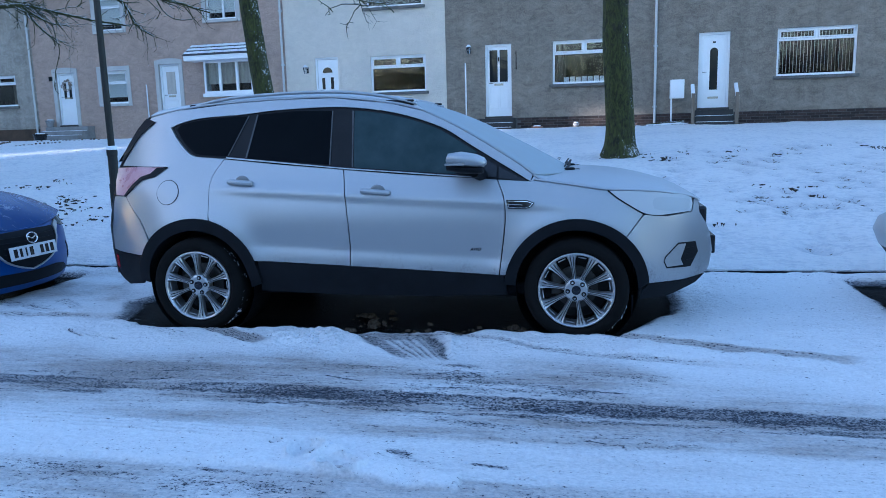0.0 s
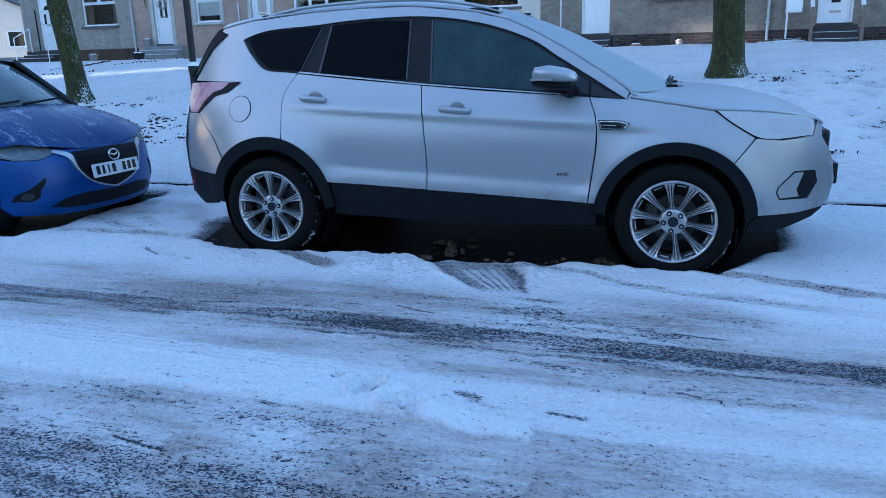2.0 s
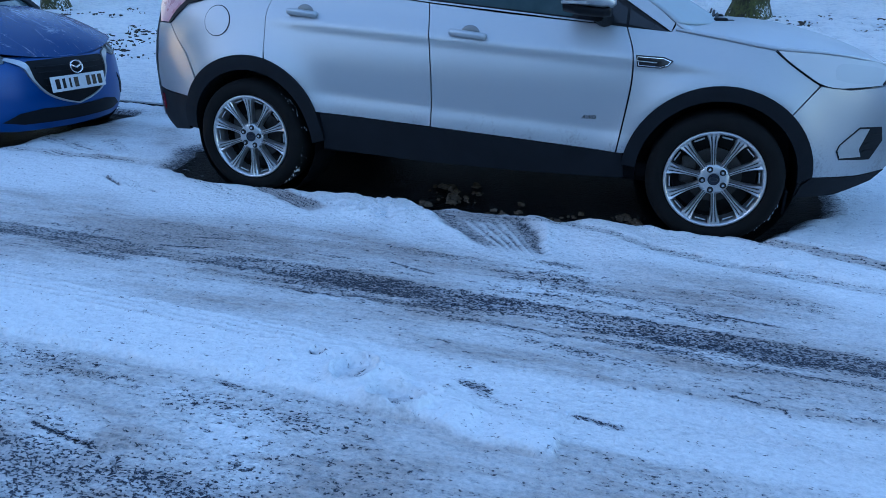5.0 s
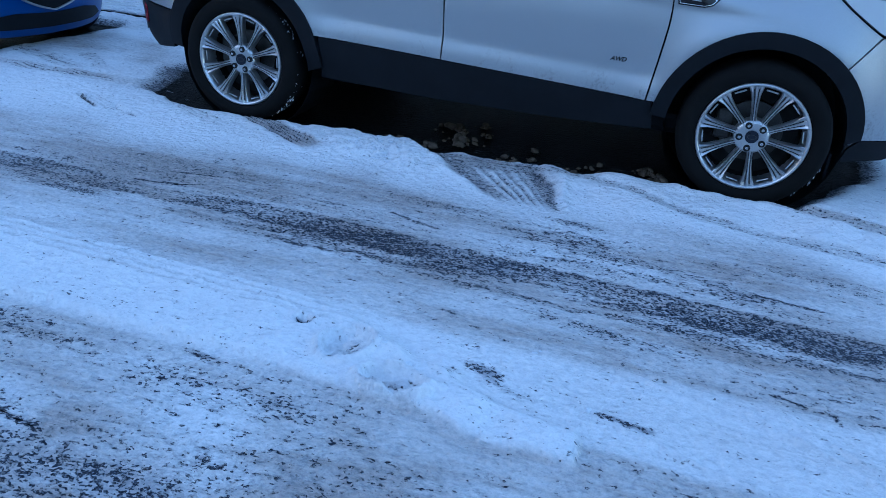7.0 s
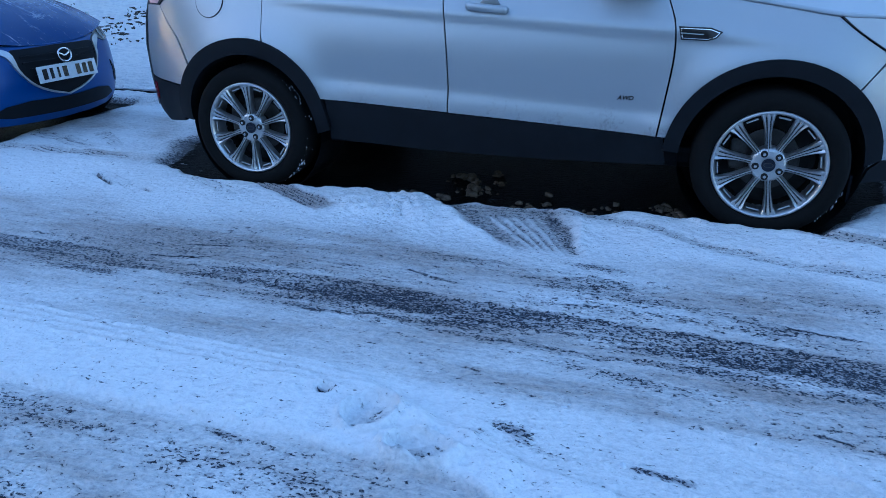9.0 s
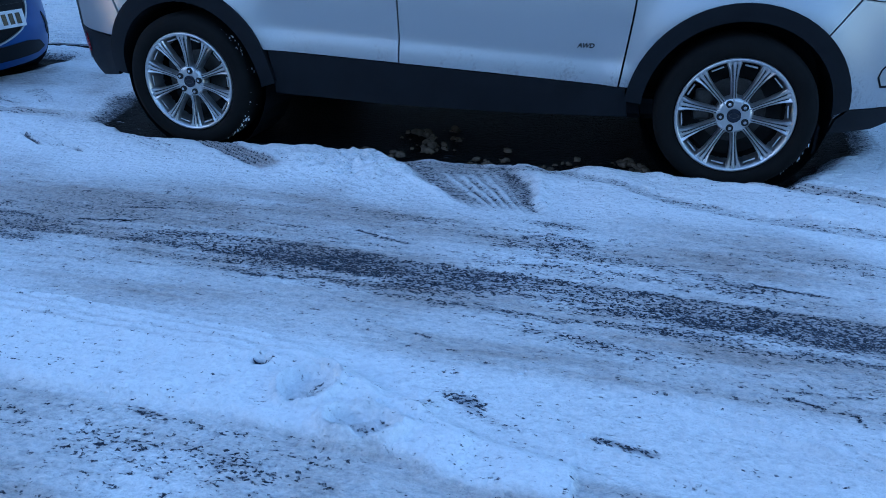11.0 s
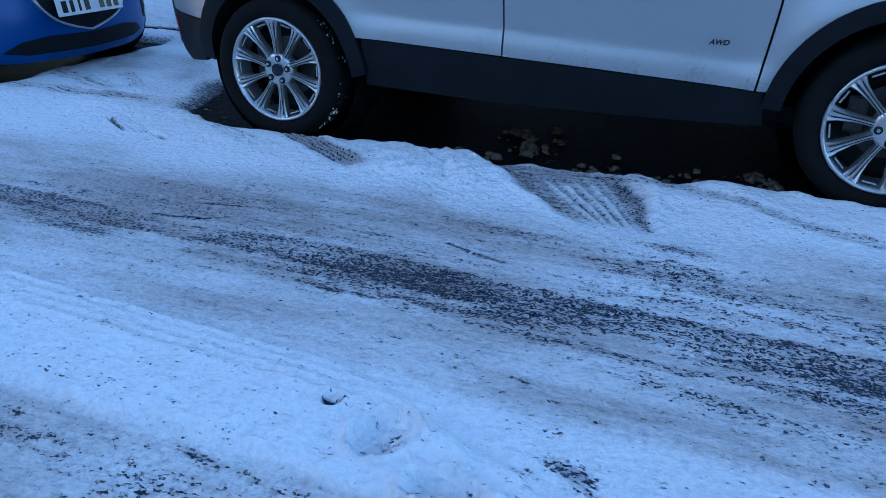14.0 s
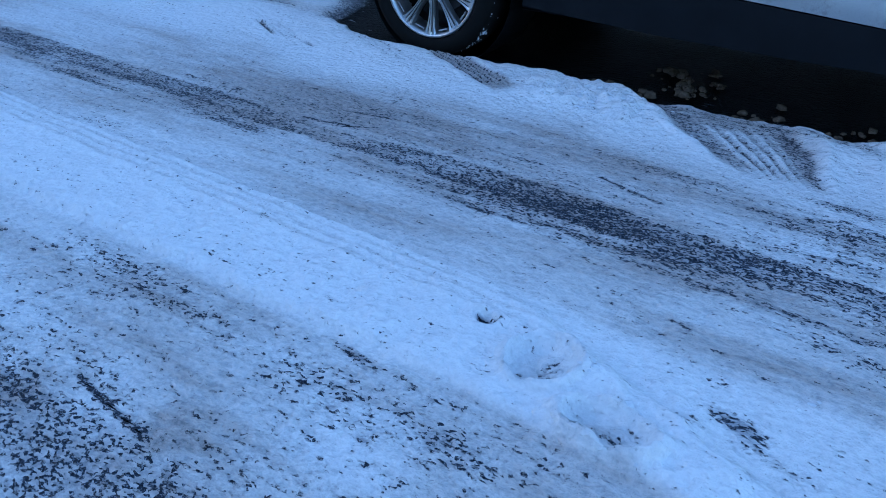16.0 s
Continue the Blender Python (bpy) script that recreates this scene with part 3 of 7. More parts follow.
def bare(x, y):
    d = wheel_track(x, y)
    lane, ridge = lane_of(x, y), ridge_of(x, y)
    clump = fractal(x * 0.6, y, 3.2, 21)
    drag = fractal(x * 0.12, y, 26, 23, 3)
    b = -0.45 - 0.2 * ridge + 0.46 * lane + 0.14 * clump * lane + 0.06 * drag * lane
    strong = np.interp(x, [-2.5, -0.4, 0.1, 0.28, 0.4, 0.55, 1.5, 6], [0.5, 0.5, 0.42, 0.16, 0.24, 0.56, 0.6, 0.6])
    upper = smoothstep(-0.08, 0.04, d) * smoothstep(0.6, 0.42, d)
    lower = smoothstep(0.3, 0.5, d) * smoothstep(1.1, 0.9, d)
    gaps = fractal(x * 0.5, y, 5, 28, 4)
    b += strong * np.clip(upper * (0.94 + 0.3 * drag + 0.38 * gaps) + lower * (0.6 + 0.8 * drag + 0.3 * gaps), 0, 1.3)
    b += 0.12 * bell(d + 0.25, 0.2) * (0.5 + clump)
    far = y - np.interp(x, [-3, 0.46, 1.9, 3.4, 6], [-2.6, -2.68, -2.73, -2.79, -2.88])
    b += 0.46 * smoothstep(-0.33, -0.18, far + 0.05 * clump) * smoothstep(0.2, 0.08, far + 0.06 * clump) * (0.9 + 0.3 * clump + 0.25 * drag) + 0.1 * bell(far - 0.24, 0.1)
    b += 0.5 * bell(y + 4.4, 0.25) + 0.4 * bell(y + 5.9, 0.3)
    for cx, cy, lx, ly, deep in PATCHES:
        b += (deep + 0.5 * (1 - lane) * (deep > 0.3)) * bell(np.hypot((x - cx) / lx, (y - cy + 0.12 * (x - cx)) / ly), 1.0) * (0.8 + 0.6 * clump)
    xs, ys = x[:, 0], y[0]
    if x.size > 1:
        for cx, cy, lx, ly in DASHES:
            i0, i1 = np.searchsorted(xs, (cx - 3 * lx, cx + 3 * lx))
            j0, j1 = np.searchsorted(ys, (cy - 4 * ly - 0.01, cy + 4 * ly + 0.01))
            u, v = x[i0:i1, j0:j1], y[i0:i1, j0:j1]
            b[i0:i1, j0:j1] += 0.42 * bell(np.hypot((u - cx) / lx, (v - cy + 0.1 * (u - cx)) / ly), 1.0)
    wob = 0.012 * fractal(x, y, 6, 91)
    for line, half, beat, deep, ends in MARKS:
        s, t = along(x, y, *line)
        s = s + 0.3 * wob
        within = smoothstep(ends[0] - 0.06, ends[0] + 0.06, t + wob * 4) * smoothstep(ends[1] + 0.06, ends[1] - 0.3, t + wob * 6) * smoothstep(half * 1.05, half * 0.8, np.abs(s))
        stripe = smoothstep(0.4, 0.85, 0.5 + 0.5 * np.cos(s * beat * 2 * math.pi))
        b = b * (1 - within) + within * (deep * (1.05 * stripe - 0.05))
    w, t, inside = scuff(x, y)
    grey = 0.23 + 0.06 * clump + 0.08 * drag + 0.22 * bell(w - 0.9, 0.06) + 0.1 * bell(w - 0.12, 0.1)
    b = b * (1 - inside) + inside * (grey + 0.06 - 0.4 * scuff_ribs(w, t))
    band = thin_band(x, y) * (1 - 0.6 * inside)
    b = b * (1 - band) + band * (0.21 + 0.1 * drag + 0.05 * clump) * np.interp(x, [1.3, 2.4, 3.2, 4.5], [1.0, 1.0, 0.75, 0.4])
    for px, py, rx, ry in PRINTS:
        b += 1.0 * bell(np.hypot((x - px - 0.015) / rx, (y - py + 0.25 * ry) / ry) + 0.2 * fractal(x, y, 14, 61), 0.78)
    b += 1.9 * bell(np.hypot((x - 1.343), (y + 1.868) * 1.3) + 0.012 * fractal(x, y, 40, 63), 0.026)
    for x0, y0, x1, y1, half in CRACKS:
        s, t = along(x, y, x0, y0, x1, y1)
        b += 0.95 * bell(s + 0.5 * wob, half) * smoothstep(-0.1, 0.1, t) * smoothstep(1.1, 0.9, t)
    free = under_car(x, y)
    # light dashes near the bay's edge: ice flecks and painted wet reflections
    ice_and_glints = smoothstep(0.35, 0.6, fractal(x * 0.35, y, 34, 27, 2)) * smoothstep(0.32, 0.08, y - berm_edge(x)) * (smoothstep(-0.3, -0.6, x) + smoothstep(1.2, 1.4, x) * smoothstep(2.0, 1.7, x) + smoothstep(2.7, 3.0, x))
    # 1.3 under the cars also selects the tar with the painted shade
    return np.maximum(b, free * (1.3 - 0.78 * ice_and_glints))


def slush(x, y):
    d = wheel_track(x, y)
    blotch = fractal(x * 0.55, y, 2.6, 13, 5)
    drag = fractal(x * 0.14, y, 11, 25, 4)
    s = lane_of(x, y) * np.clip(0.6 + 0.3 * blotch + 0.4 * drag, 0.05, 1) + 0.12 * bell(d - 0.5, 0.6)
    s += 0.85 * bell(np.hypot((x - 0.2) / 2.2, y + 0.93 - 0.15 * (x - 0.2)) + 0.05 * fractal(x, y, 4, 29), 0.16)
    for line, half, beat, deep, ends in MARKS:
        across, t = along(x, y, *line)
        within = smoothstep(half * 1.2, half * 0.8, np.abs(across)) * smoothstep(ends[0] - 0.05, ends[0] + 0.1, t) * smoothstep(ends[1] + 0.1, ends[1] - 0.1, t)
        s = s * (1 - within) + within * deep * 0.8
    w, t, inside = scuff(x, y)
    s = s * (1 - inside) + inside * (0.7 - 0.5 * scuff_ribs(w, t))
    s += 0.4 * thin_band(x, y) * (1 - inside)
    # shading between the tread ribs, put in as darker slush lines
    for k in range(3):
        s += 0.45 * bell(y + 1.715 + 0.037 * k + 0.04 * (x - 0.3), 0.009) * smoothstep(1.65, 1.3, x)
    for px, py, rx, ry in PRINTS:
        s += 0.5 * bell(np.hypot((x - px) / rx, (y - py + 0.2 * ry) / ry), 0.7)
    s += smoothstep(-0.9, -1.3, x) * smoothstep(0.1, 0.3, y) * np.clip(0.2 + 0.9 * fractal(x * 0.5, y, 4, 33, 4), 0, 0.8)
    s += smoothstep(-2.15, -2.5, y) * np.clip(0.12 + 0.9 * fractal(x * 0.6, y, 5, 37, 5), 0, 0.65)
    return np.clip(s, 0, 1)


def rails(x, y):
    """Narrow tread ribs that a tyre pressed into the ridge's upper edge and the loose snow ahead of it."""
    z = 0.0
    for k in range(4):
        line = y + 1.695 + 0.037 * k + 0.04 * (x - 0.3)
        z = z + bell(line, 0.011) * smoothstep(1.65, 1.3, x)
    z = z * (0.75 + 0.35 * np.sin((x * 1.0 + y * 2.2) * 2 * math.pi * 22) * fractal(x, y, 5, 88, 2) + 0.3 * fractal(x, y, 14, 89, 2))
    for x0, y0, x1, y1 in ((2.2, -1.64, 2.72, -1.78), (2.25, -1.7, 2.8, -1.86), (2.3, -1.98, 2.66, -2.09), (2.7, -1.72, 2.95, -1.9), (2.62, -1.76, 2.98, -1.97)):
        s, t = along(x, y, x0, y0, x1, y1)
        z = z + 0.8 * bell(s + 0.01 * fractal(x, y, 8, 90, 2), 0.009) * smoothstep(-0.1, 0.2, t) * smoothstep(1.2, 0.9, t)
    return z


def road_height(x, y):
    lump = fractal(x, y, 5.0, 31, 4)
    lane = lane_of(x, y)
    z = 0.026 + 0.006 * lump * (1 - 0.5 * lane)
    z = z - 0.01 * bell(wheel_track(x, y) - 0.5, 0.55) - 0.012 * bell(y + 2.78, 0.3)
    ridge = ridge_of(x, y)
    z += (0.02 + 0.008 * fractal(x, y, 9, 99, 4)) * ridge + 0.011 * rails(x, y)
    edge = y - berm_edge(x)
    heap = smoothstep(-0.5, -0.1, edge)
    broken = bell(np.hypot((x - 1.0) / 1.7, (y + 0.2)), 0.24)
    z += (0.024 + 0.008 * lump + 0.006 * fractal(x, y, 14, 81, 3)) * heap
    z += broken * (0.004 + 0.045 * np.maximum(fractal(x, y, 10, 83, 5), 0) + 0.034 * np.abs(fractal(x, y, 20, 87, 3)))
    z += 0.012 * bell(edge + 0.06, 0.05) * (0.6 + 0.8 * fractal(x, y, 7, 86, 3))
    # smooth banks: beside the spun patch and along the car's front
    z += 0.016 * smoothstep(-0.75, -0.45, y + 0.25 * (x - 2.0)) * smoothstep(1.85, 2.1, x + 0.4 * y) * smoothstep(3.6, 3.0, x)
    for line, half, beat, deep, ends in MARKS:
        s, t = along(x, y, *line)
        inside = smoothstep(ends[0] - 0.08, ends[0] + 0.05, t) * smoothstep(ends[1] + 0.08, ends[1] - 0.2, t) * smoothstep(half * 1.25, half * 0.8, np.abs(s))
        z -= inside * (0.01 * deep + 0.01 * deep * np.cos((s + 0.0036 * fractal(x, y, 6, 91)) * beat * 2 * math.pi))
        z += 0.006 * deep * bell(np.abs(s) - half * 1.4, half * 0.35) * smoothstep(0, 0.2, t) * smoothstep(1.0, 0.8, t)
    w, t, inside = scuff(x, y)
    z = z * (1 - 0.6 * inside) + inside * (0.006 + 0.01 * scuff_ribs(w, t) * (1 + 0.5 * fractal(x, y, 16, 78, 3)) + 0.005 * fractal(x, y, 20, 84, 3))
    z += 0.014 * bell(w - 1.06, 0.06) * smoothstep(0.0, 0.2, t) * smoothstep(1.15, 0.7, t) + 0.012 * bell(w + 0.1, 0.1) * smoothstep(-0.1, 0.2, t) * smoothstep(1.1, 0.7, t)
    z -= 0.014 * thin_band(x, y) * (1 - inside)
    for px, py, rx, ry in PRINTS:
        d = np.hypot((x - px) / rx, (y - py) / ry)
        d = d + 0.16 * fractal(x, y, 9, 71) + 0.08 * fractal(x, y, 30, 73, 2)
        z += -0.015 * smoothstep(1.15, 0.8, d) + 0.026 * bell(d - 1.25, 0.2) + 0.012 * fractal(x, y, 26, 75, 3) * smoothstep(2.0, 1.0, d) + 0.01 * fractal(x, y, 48, 76, 2) * smoothstep(1.2, 0.7, d)
    z += 0.03 * bell(np.hypot((x - 1.635) / 1.2, y + 1.93) + 0.02 * fractal(x, y, 16, 77, 3), 0.05)
    z += 0.03 * smoothstep(0.25, 0.0, np.hypot((x - 1.75) / 1.5, y + 2.0)) * (0.2 + np.maximum(fractal(x, y, 13, 79, 4), -0.2))
    z += -0.03 * bell(np.hypot(x - 1.343, y + 1.868), 0.018) + 0.008 * bell(np.hypot(x - 1.343, y + 1.868) - 0.035, 0.012)
    free = under_car(x, y)
    z = z * (1 - free) + 0.0015 * fractal(x, y, 25, 7, 3) * free
    gutter = smoothstep(1.6, 2.0, y)
    return z + 0.03 * gutter * (1 - free) + (0.002 + 0.003 * lane) * fractal(x, y, 20.0, 37, 4) * (1 - free)


near_x = np.concatenate([np.arange(-2.8, -1.1, 0.014), np.arange(-1.1, 3.4, 0.009), np.arange(3.4, 5.0, 0.014)])
near_y = np.concatenate([np.arange(-3.4, -2.6, 0.012), np.arange(-2.6, 0.32, 0.008), np.arange(0.32, 0.5, 0.012), np.arange(0.5, KERB_Y + 0.001, 0.03)])
road_x = np.concatenate([np.linspace(-90, -8, 30), np.linspace(-7.5, -2.85, 60), near_x, np.linspace(5.05, 9, 40), np.linspace(9.5, 90, 30)])
road_y = np.concatenate([np.linspace(-7.0, -3.45, 50), near_y, [KERB_Y + 0.004]])
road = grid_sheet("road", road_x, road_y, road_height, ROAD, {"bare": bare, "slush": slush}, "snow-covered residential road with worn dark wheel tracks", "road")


dent_rng = np.random.default_rng(33)
# a line of footprints over the bank, and scattered dents where people and dogs crossed it
DENTS = [(3.6 + 0.33 * k + dent_rng.normal(0, 0.05), 3.2 + 0.3 * k + (0.1 if k % 2 else -0.1), 0.1, 0.05) for k in range(24)]
DENTS += [(dent_rng.uniform(3.8, 10.5), dent_rng.uniform(2.9, 11.5), dent_rng.uniform(0.06, 0.15), dent_rng.uniform(0.04, 0.09)) for k in range(380)]
DENTS += [(dent_rng.uniform(-12.0, 2.0), dent_rng.uniform(3.5, 12.0), dent_rng.uniform(0.06, 0.14), dent_rng.uniform(0.03, 0.06)) for k in range(200)]


def dented(x, y):
    """How deep the snow of the bank is trodden, 0 to 1, and the depth in metres."""
    deep = np.zeros(x.shape)
    for cx, cy, r, depth in DENTS:
        i0, i1 = np.searchsorted(x[:, 0], (cx - 3 * r, cx + 3 * r))
        j0, j1 = np.searchsorted(y[0], (cy - 3 * r, cy + 3 * r))
        a, b = x[i0:i1, j0:j1], y[i0:i1, j0:j1]
        deep[i0:i1, j0:j1] = np.maximum(deep[i0:i1, j0:j1], depth * bell(np.hypot(a - cx, (b - cy) * 0.8), r))
    return deep


def ground_height(x, y):
    bank = verge_height(y) + 0.03 * fractal(x, y, 1.4, 41, 6) * smoothstep(2.2, 3.2, y)
    bank = bank - 0.02 * smoothstep(KERB_Y + 0.35, KERB_Y + 0.04, y)
    if x.size > 1:
        bank = bank - dented(x, y)
    south = np.where(y < -7.0, 0.1, -0.15)
    return np.where(y > KERB_Y + 0.025, bank, south)


def verge_bare(x, y):
    # trodden dents: grass shows, and 'bare' also paints their blue shade
    b = 0.1 + 0.12 * fractal(x, y, 0.5, 51) + 7.5 * dented(x, y)
    for cx, cy, r in ((-5.4, 5.8, 1.3), (-1.6, 4.2, 1.1), (4.6, 9.6, 1.6), (-8.0, 7.8, 1.2), (5.4, 6.3, 1.3), (6.5, 10.5, 1.0), (8.0, 8.5, 2.2), (8.2, 10.4, 0.25), (7.4, 5.0, 1.5)):
        b += 0.2 * bell(np.hypot(x - cx, y - cy), r)
    return b


ground_x = np.concatenate([[-600, -300, -150], np.linspace(-90, -16, 40), np.arange(-15.5, 12, 0.055), np.linspace(12.5, 90, 40), [150, 300, 600]])
ground_y = np.concatenate([[-600, -300, -100, -40, -20, -12, -7.2, -7.0], [KERB_Y + 0.02, KERB_Y + 0.03, KERB_Y + 0.036, KERB_Y + 0.075, KERB_Y + 0.12], np.arange(KERB_Y + 0.18, 18.4, 0.055), np.linspace(19, 60, 30), [100, 200, 400, 700]])
ground = grid_sheet("ground", ground_x, ground_y, ground_height, VERGE, {"bare": verge_bare}, "snow-covered grass bank rising gently to the houses", "grass bank")

kerb = tagged(new("kerb"), "near-black concrete kerb stones capped with snow", "kerb", kind="structure")
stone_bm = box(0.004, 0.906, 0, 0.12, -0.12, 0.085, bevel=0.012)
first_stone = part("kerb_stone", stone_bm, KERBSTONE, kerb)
first_stone.location = (-16.0, KERB_Y + 0.002, 0)
for k in range(1, 34):
    o = new("kerb_stone", first_stone.data)
    o.parent, o.location = kerb, (-16.0 + 0.91 * k, KERB_Y + 0.002, 0.004 * math.sin(k * 2.3))

# lumps of broken snow along the ploughed edge
lumps = bmesh.new()
rng = random.Random(25)
for k in range(90):
    x, y = rng.gauss(0.92, 0.17), rng.gauss(-0.2, 0.1)
    if k > 76:
        x, y = rng.choice(((1.62, -1.93), (1.72, -1.97), (2.228, -1.953), (1.78, -2.1), (2.04, -1.72)))
        x, y = x + rng.gauss(0, 0.02), y + rng.gauss(0, 0.015)
    if y > float(berm_edge(np.array(x))) - 0.03:
        continue
    r = rng.choice((0.004, 0.005, 0.007, 0.009)) * rng.uniform(0.7, 1.2)
    z = float(road_height(np.array([[x]]), np.array([[y]]))[0, 0])
    made = bmesh.ops.create_icosphere(lumps, subdivisions=2, radius=r, matrix=Matrix.Translation((x, y, z - r * 0.1)) @ Matrix.Rotation(rng.uniform(0, 3), 4, "Z") @ Matrix.Diagonal((1.6, 1.1, 0.6, 1)))
    for v in made["verts"]:
        v.co += Vector((rng.uniform(-1, 1), rng.uniform(-1, 1), rng.uniform(-0.7, 0.7))) * r * 0.26
OLD_SNOW = plain("grainy_old_snow", (0.6, 0.62, 0.65), (0.76, 0.775, 0.8), 0.8, scale=20, grain=160, bump=0.4)
tagged(part("snow_lumps", lumps, OLD_SNOW, smooth=True), "broken lumps of snow along the ploughed edge", "snow", kind="stuff")

# crumbs of brown slush fallen from the sills, on the dry bay
crumbs = bmesh.new()
rng = random.Random(5)
# heaps of them lie where they dropped: place, spread, count
for cx, cy, spread, count in ((1.15, 0.44, 0.06, 14), (1.26, 0.26, 0.07, 22), (1.25, 0.62, 0.025, 6), (1.32, 0.46, 0.03, 8), (1.5, 0.08, 0.06, 8), (1.64, 0.16, 0.02, 5), (1.83, 0.07, 0.04, 6), (1.98, 0.17, 0.04, 6), (2.26, 0.25, 0.045, 20), (2.34, 0.17, 0.04, 10), (0.86, 0.14, 0.04, 8), (1.1, 0.1, 0.04, 8), (1.9, 0.1, 0.2, 10)):
    for k in range(count):
        x, y = rng.gauss(cx, spread), rng.gauss(cy, spread * 0.6)
        r = rng.choice((0.006, 0.009, 0.014, 0.022)) * rng.uniform(0.7, 1.1)
        made = bmesh.ops.create_icosphere(crumbs, subdivisions=2, radius=r, matrix=Matrix.Translation((x, max(y, 0.02), r * 0.4)) @ Matrix.Rotation(rng.uniform(0, 3), 4, "Z") @ Matrix.Diagonal((1.3, 1.0, 0.8, 1)))
        for v in made["verts"]:
            v.co += Vector((rng.uniform(-1, 1), rng.uniform(-1, 1), rng.uniform(-0.7, 0.7))) * r * 0.3
SLUSH = plain("brown_frozen_slush", (0.03, 0.022, 0.014), (0.14, 0.105, 0.07), 0.85, scale=30, grain=200, bump=0.4)
tagged(part("slush_crumbs", crumbs, SLUSH, smooth=True), "brown frozen slush crumbs lying on the dark bay", "slush", kind="stuff")

# fallen leaves and grass tips that stand out of the snow on the bank
litter, litter_faces = [], []
rng = random.Random(15)
spots = ((-5.6, 5.9, 0.7, 120), (-5.0, 4.9, 0.6, 90), (-4.5, 4.0, 0.5, 40), (4.5, 9.7, 0.5, 40), (5.2, 6.4, 0.8, 20), (6.3, 9.0, 1.6, 20), (8.2, 10.4, 0.18, 40), (-7.6, 7.6, 0.7, 60), (6.8, 5.2, 1.2, 10), (3.0, 9.3, 0.4, 25), (4.4, 4.0, 1.2, 8))
for cx, cy, spread, count in spots:
    clump = (cx, cy)
    for k in range(count):
        if k % 5 == 0:
            clump = (rng.gauss(cx, spread), rng.gauss(cy, spread * 0.8))
        x, y = rng.gauss(clump[0], 0.09), rng.gauss(clump[1], 0.06)
        if y < KERB_Y + 0.3:
            continue
        z = float(ground_height(np.array([[x]]), np.array([[y]]))[0, 0]) + 0.006
        a, size, sides = rng.gauss(0, 0.5), rng.choice((0.008, 0.012, 0.02, 0.03, 0.055)) * rng.uniform(0.6, 1.3), rng.randint(5, 8)
        thin = rng.uniform(0.12, 0.6)
        n = len(litter)
        for i in range(sides):
            q = 2 * math.pi * i / sides
            u, v = size * rng.uniform(0.5, 1.1) * math.cos(q), size * thin * rng.uniform(0.5, 1.1) * math.sin(q)
            litter.append((x + u * math.cos(a) - v * math.sin(a), y + u * math.sin(a) + v * math.cos(a), z + rng.uniform(0, 0.012)))
        litter.append((x, y, z + 0.012))
        litter.append((x, y, z - 0.03))
        for i in range(sides):
            litter_faces.append((n + i, n + (i + 1) % sides, n + sides))
            litter_faces.append((n + (i + 1) % sides, n + i, n + sides + 1))
litter_mesh = bpy.data.meshes.new("leaf_litter")
litter_mesh.from_pydata(litter, [], litter_faces)
litter_mesh.materials.append(plain("dead_leaf", (0.012, 0.011, 0.01), (0.07, 0.06, 0.045), 0.9, scale=25))
tagged(new("leaf_litter", litter_mesh), "dark fallen leaves and grass tips in the snow", "leaf litter", kind="stuff")


# ---- the terrace of houses ----
HOUSE_AT, HOUSE_TURN = (5.0, 17.8, 0.0), -5.1
BASE, EAVES = 0.7, 6.55


def facade(u0, u1, z0, z1, holes, depth=0.28):
    """A wall in the plane v = 0 with rectangular openings that go through it."""
    us = sorted({u0, u1, *(h[0] for h in holes), *(h[1] for h in holes)})
    zs = sorted({z0, z1, *(h[2] for h in holes), *(h[3] for h in holes)})
    bm = bmesh.new()

    def open_at(i, j):
        if not (0 <= i < len(us) - 1 and 0 <= j < len(zs) - 1):
            return True
        u, z = (us[i] + us[i + 1]) / 2, (zs[j] + zs[j + 1]) / 2
        return any(a < u < b and c < z < d for a, b, c, d in holes)

    def quad(*p):
        bm.faces.new([bm.verts.new(q) for q in p])

    for i in range(len(us) - 1):
        for j in range(len(zs) - 1):
            if open_at(i, j):
                continue
            a, b, c, d = us[i], us[i + 1], zs[j], zs[j + 1]
            quad((a, 0, c), (b, 0, c), (b, 0, d), (a, 0, d))
            quad((a, depth, c), (a, depth, d), (b, depth, d), (b, depth, c))
            if open_at(i - 1, j):
                quad((a, 0, c), (a, 0, d), (a, depth, d), (a, depth, c))
            if open_at(i + 1, j):
                quad((b, 0, c), (b, depth, c), (b, depth, d), (b, 0, d))
            if open_at(i, j - 1):
                quad((a, 0, c), (a, depth, c), (b, depth, c), (b, 0, c))
            if open_at(i, j + 1):
                quad((a, 0, d), (b, 0, d), (b, depth, d), (a, depth, d))
    bmesh.ops.remove_doubles(bm, verts=bm.verts, dist=1e-4)
    return bm


def frame_bm(u0, u1, z0, z1, v0, v1, w):
    bm = bmesh.new()
    block(bm, u0, u0 + w, v0, v1, z0, z1, 0.006)
    block(bm, u1 - w, u1, v0, v1, z0, z1, 0.006)
    block(bm, u0 + w - 0.002, u1 - w + 0.002, v0 + 0.003, v1, z0, z0 + w, 0.006)
    block(bm, u0 + w - 0.002, u1 - w + 0.002, v0 + 0.003, v1, z1 - w, z1, 0.006)
    return bm


SILL = plain("damp_concrete_sill", (0.06, 0.055, 0.05), (0.2, 0.19, 0.175), 0.85, scale=4, grain=60, bump=0.3)
FOOTING = plain("brown_mossy_stone", (0.03, 0.02, 0.013), (0.13, 0.085, 0.055), 0.9, scale=3, grain=40, bump=0.5)


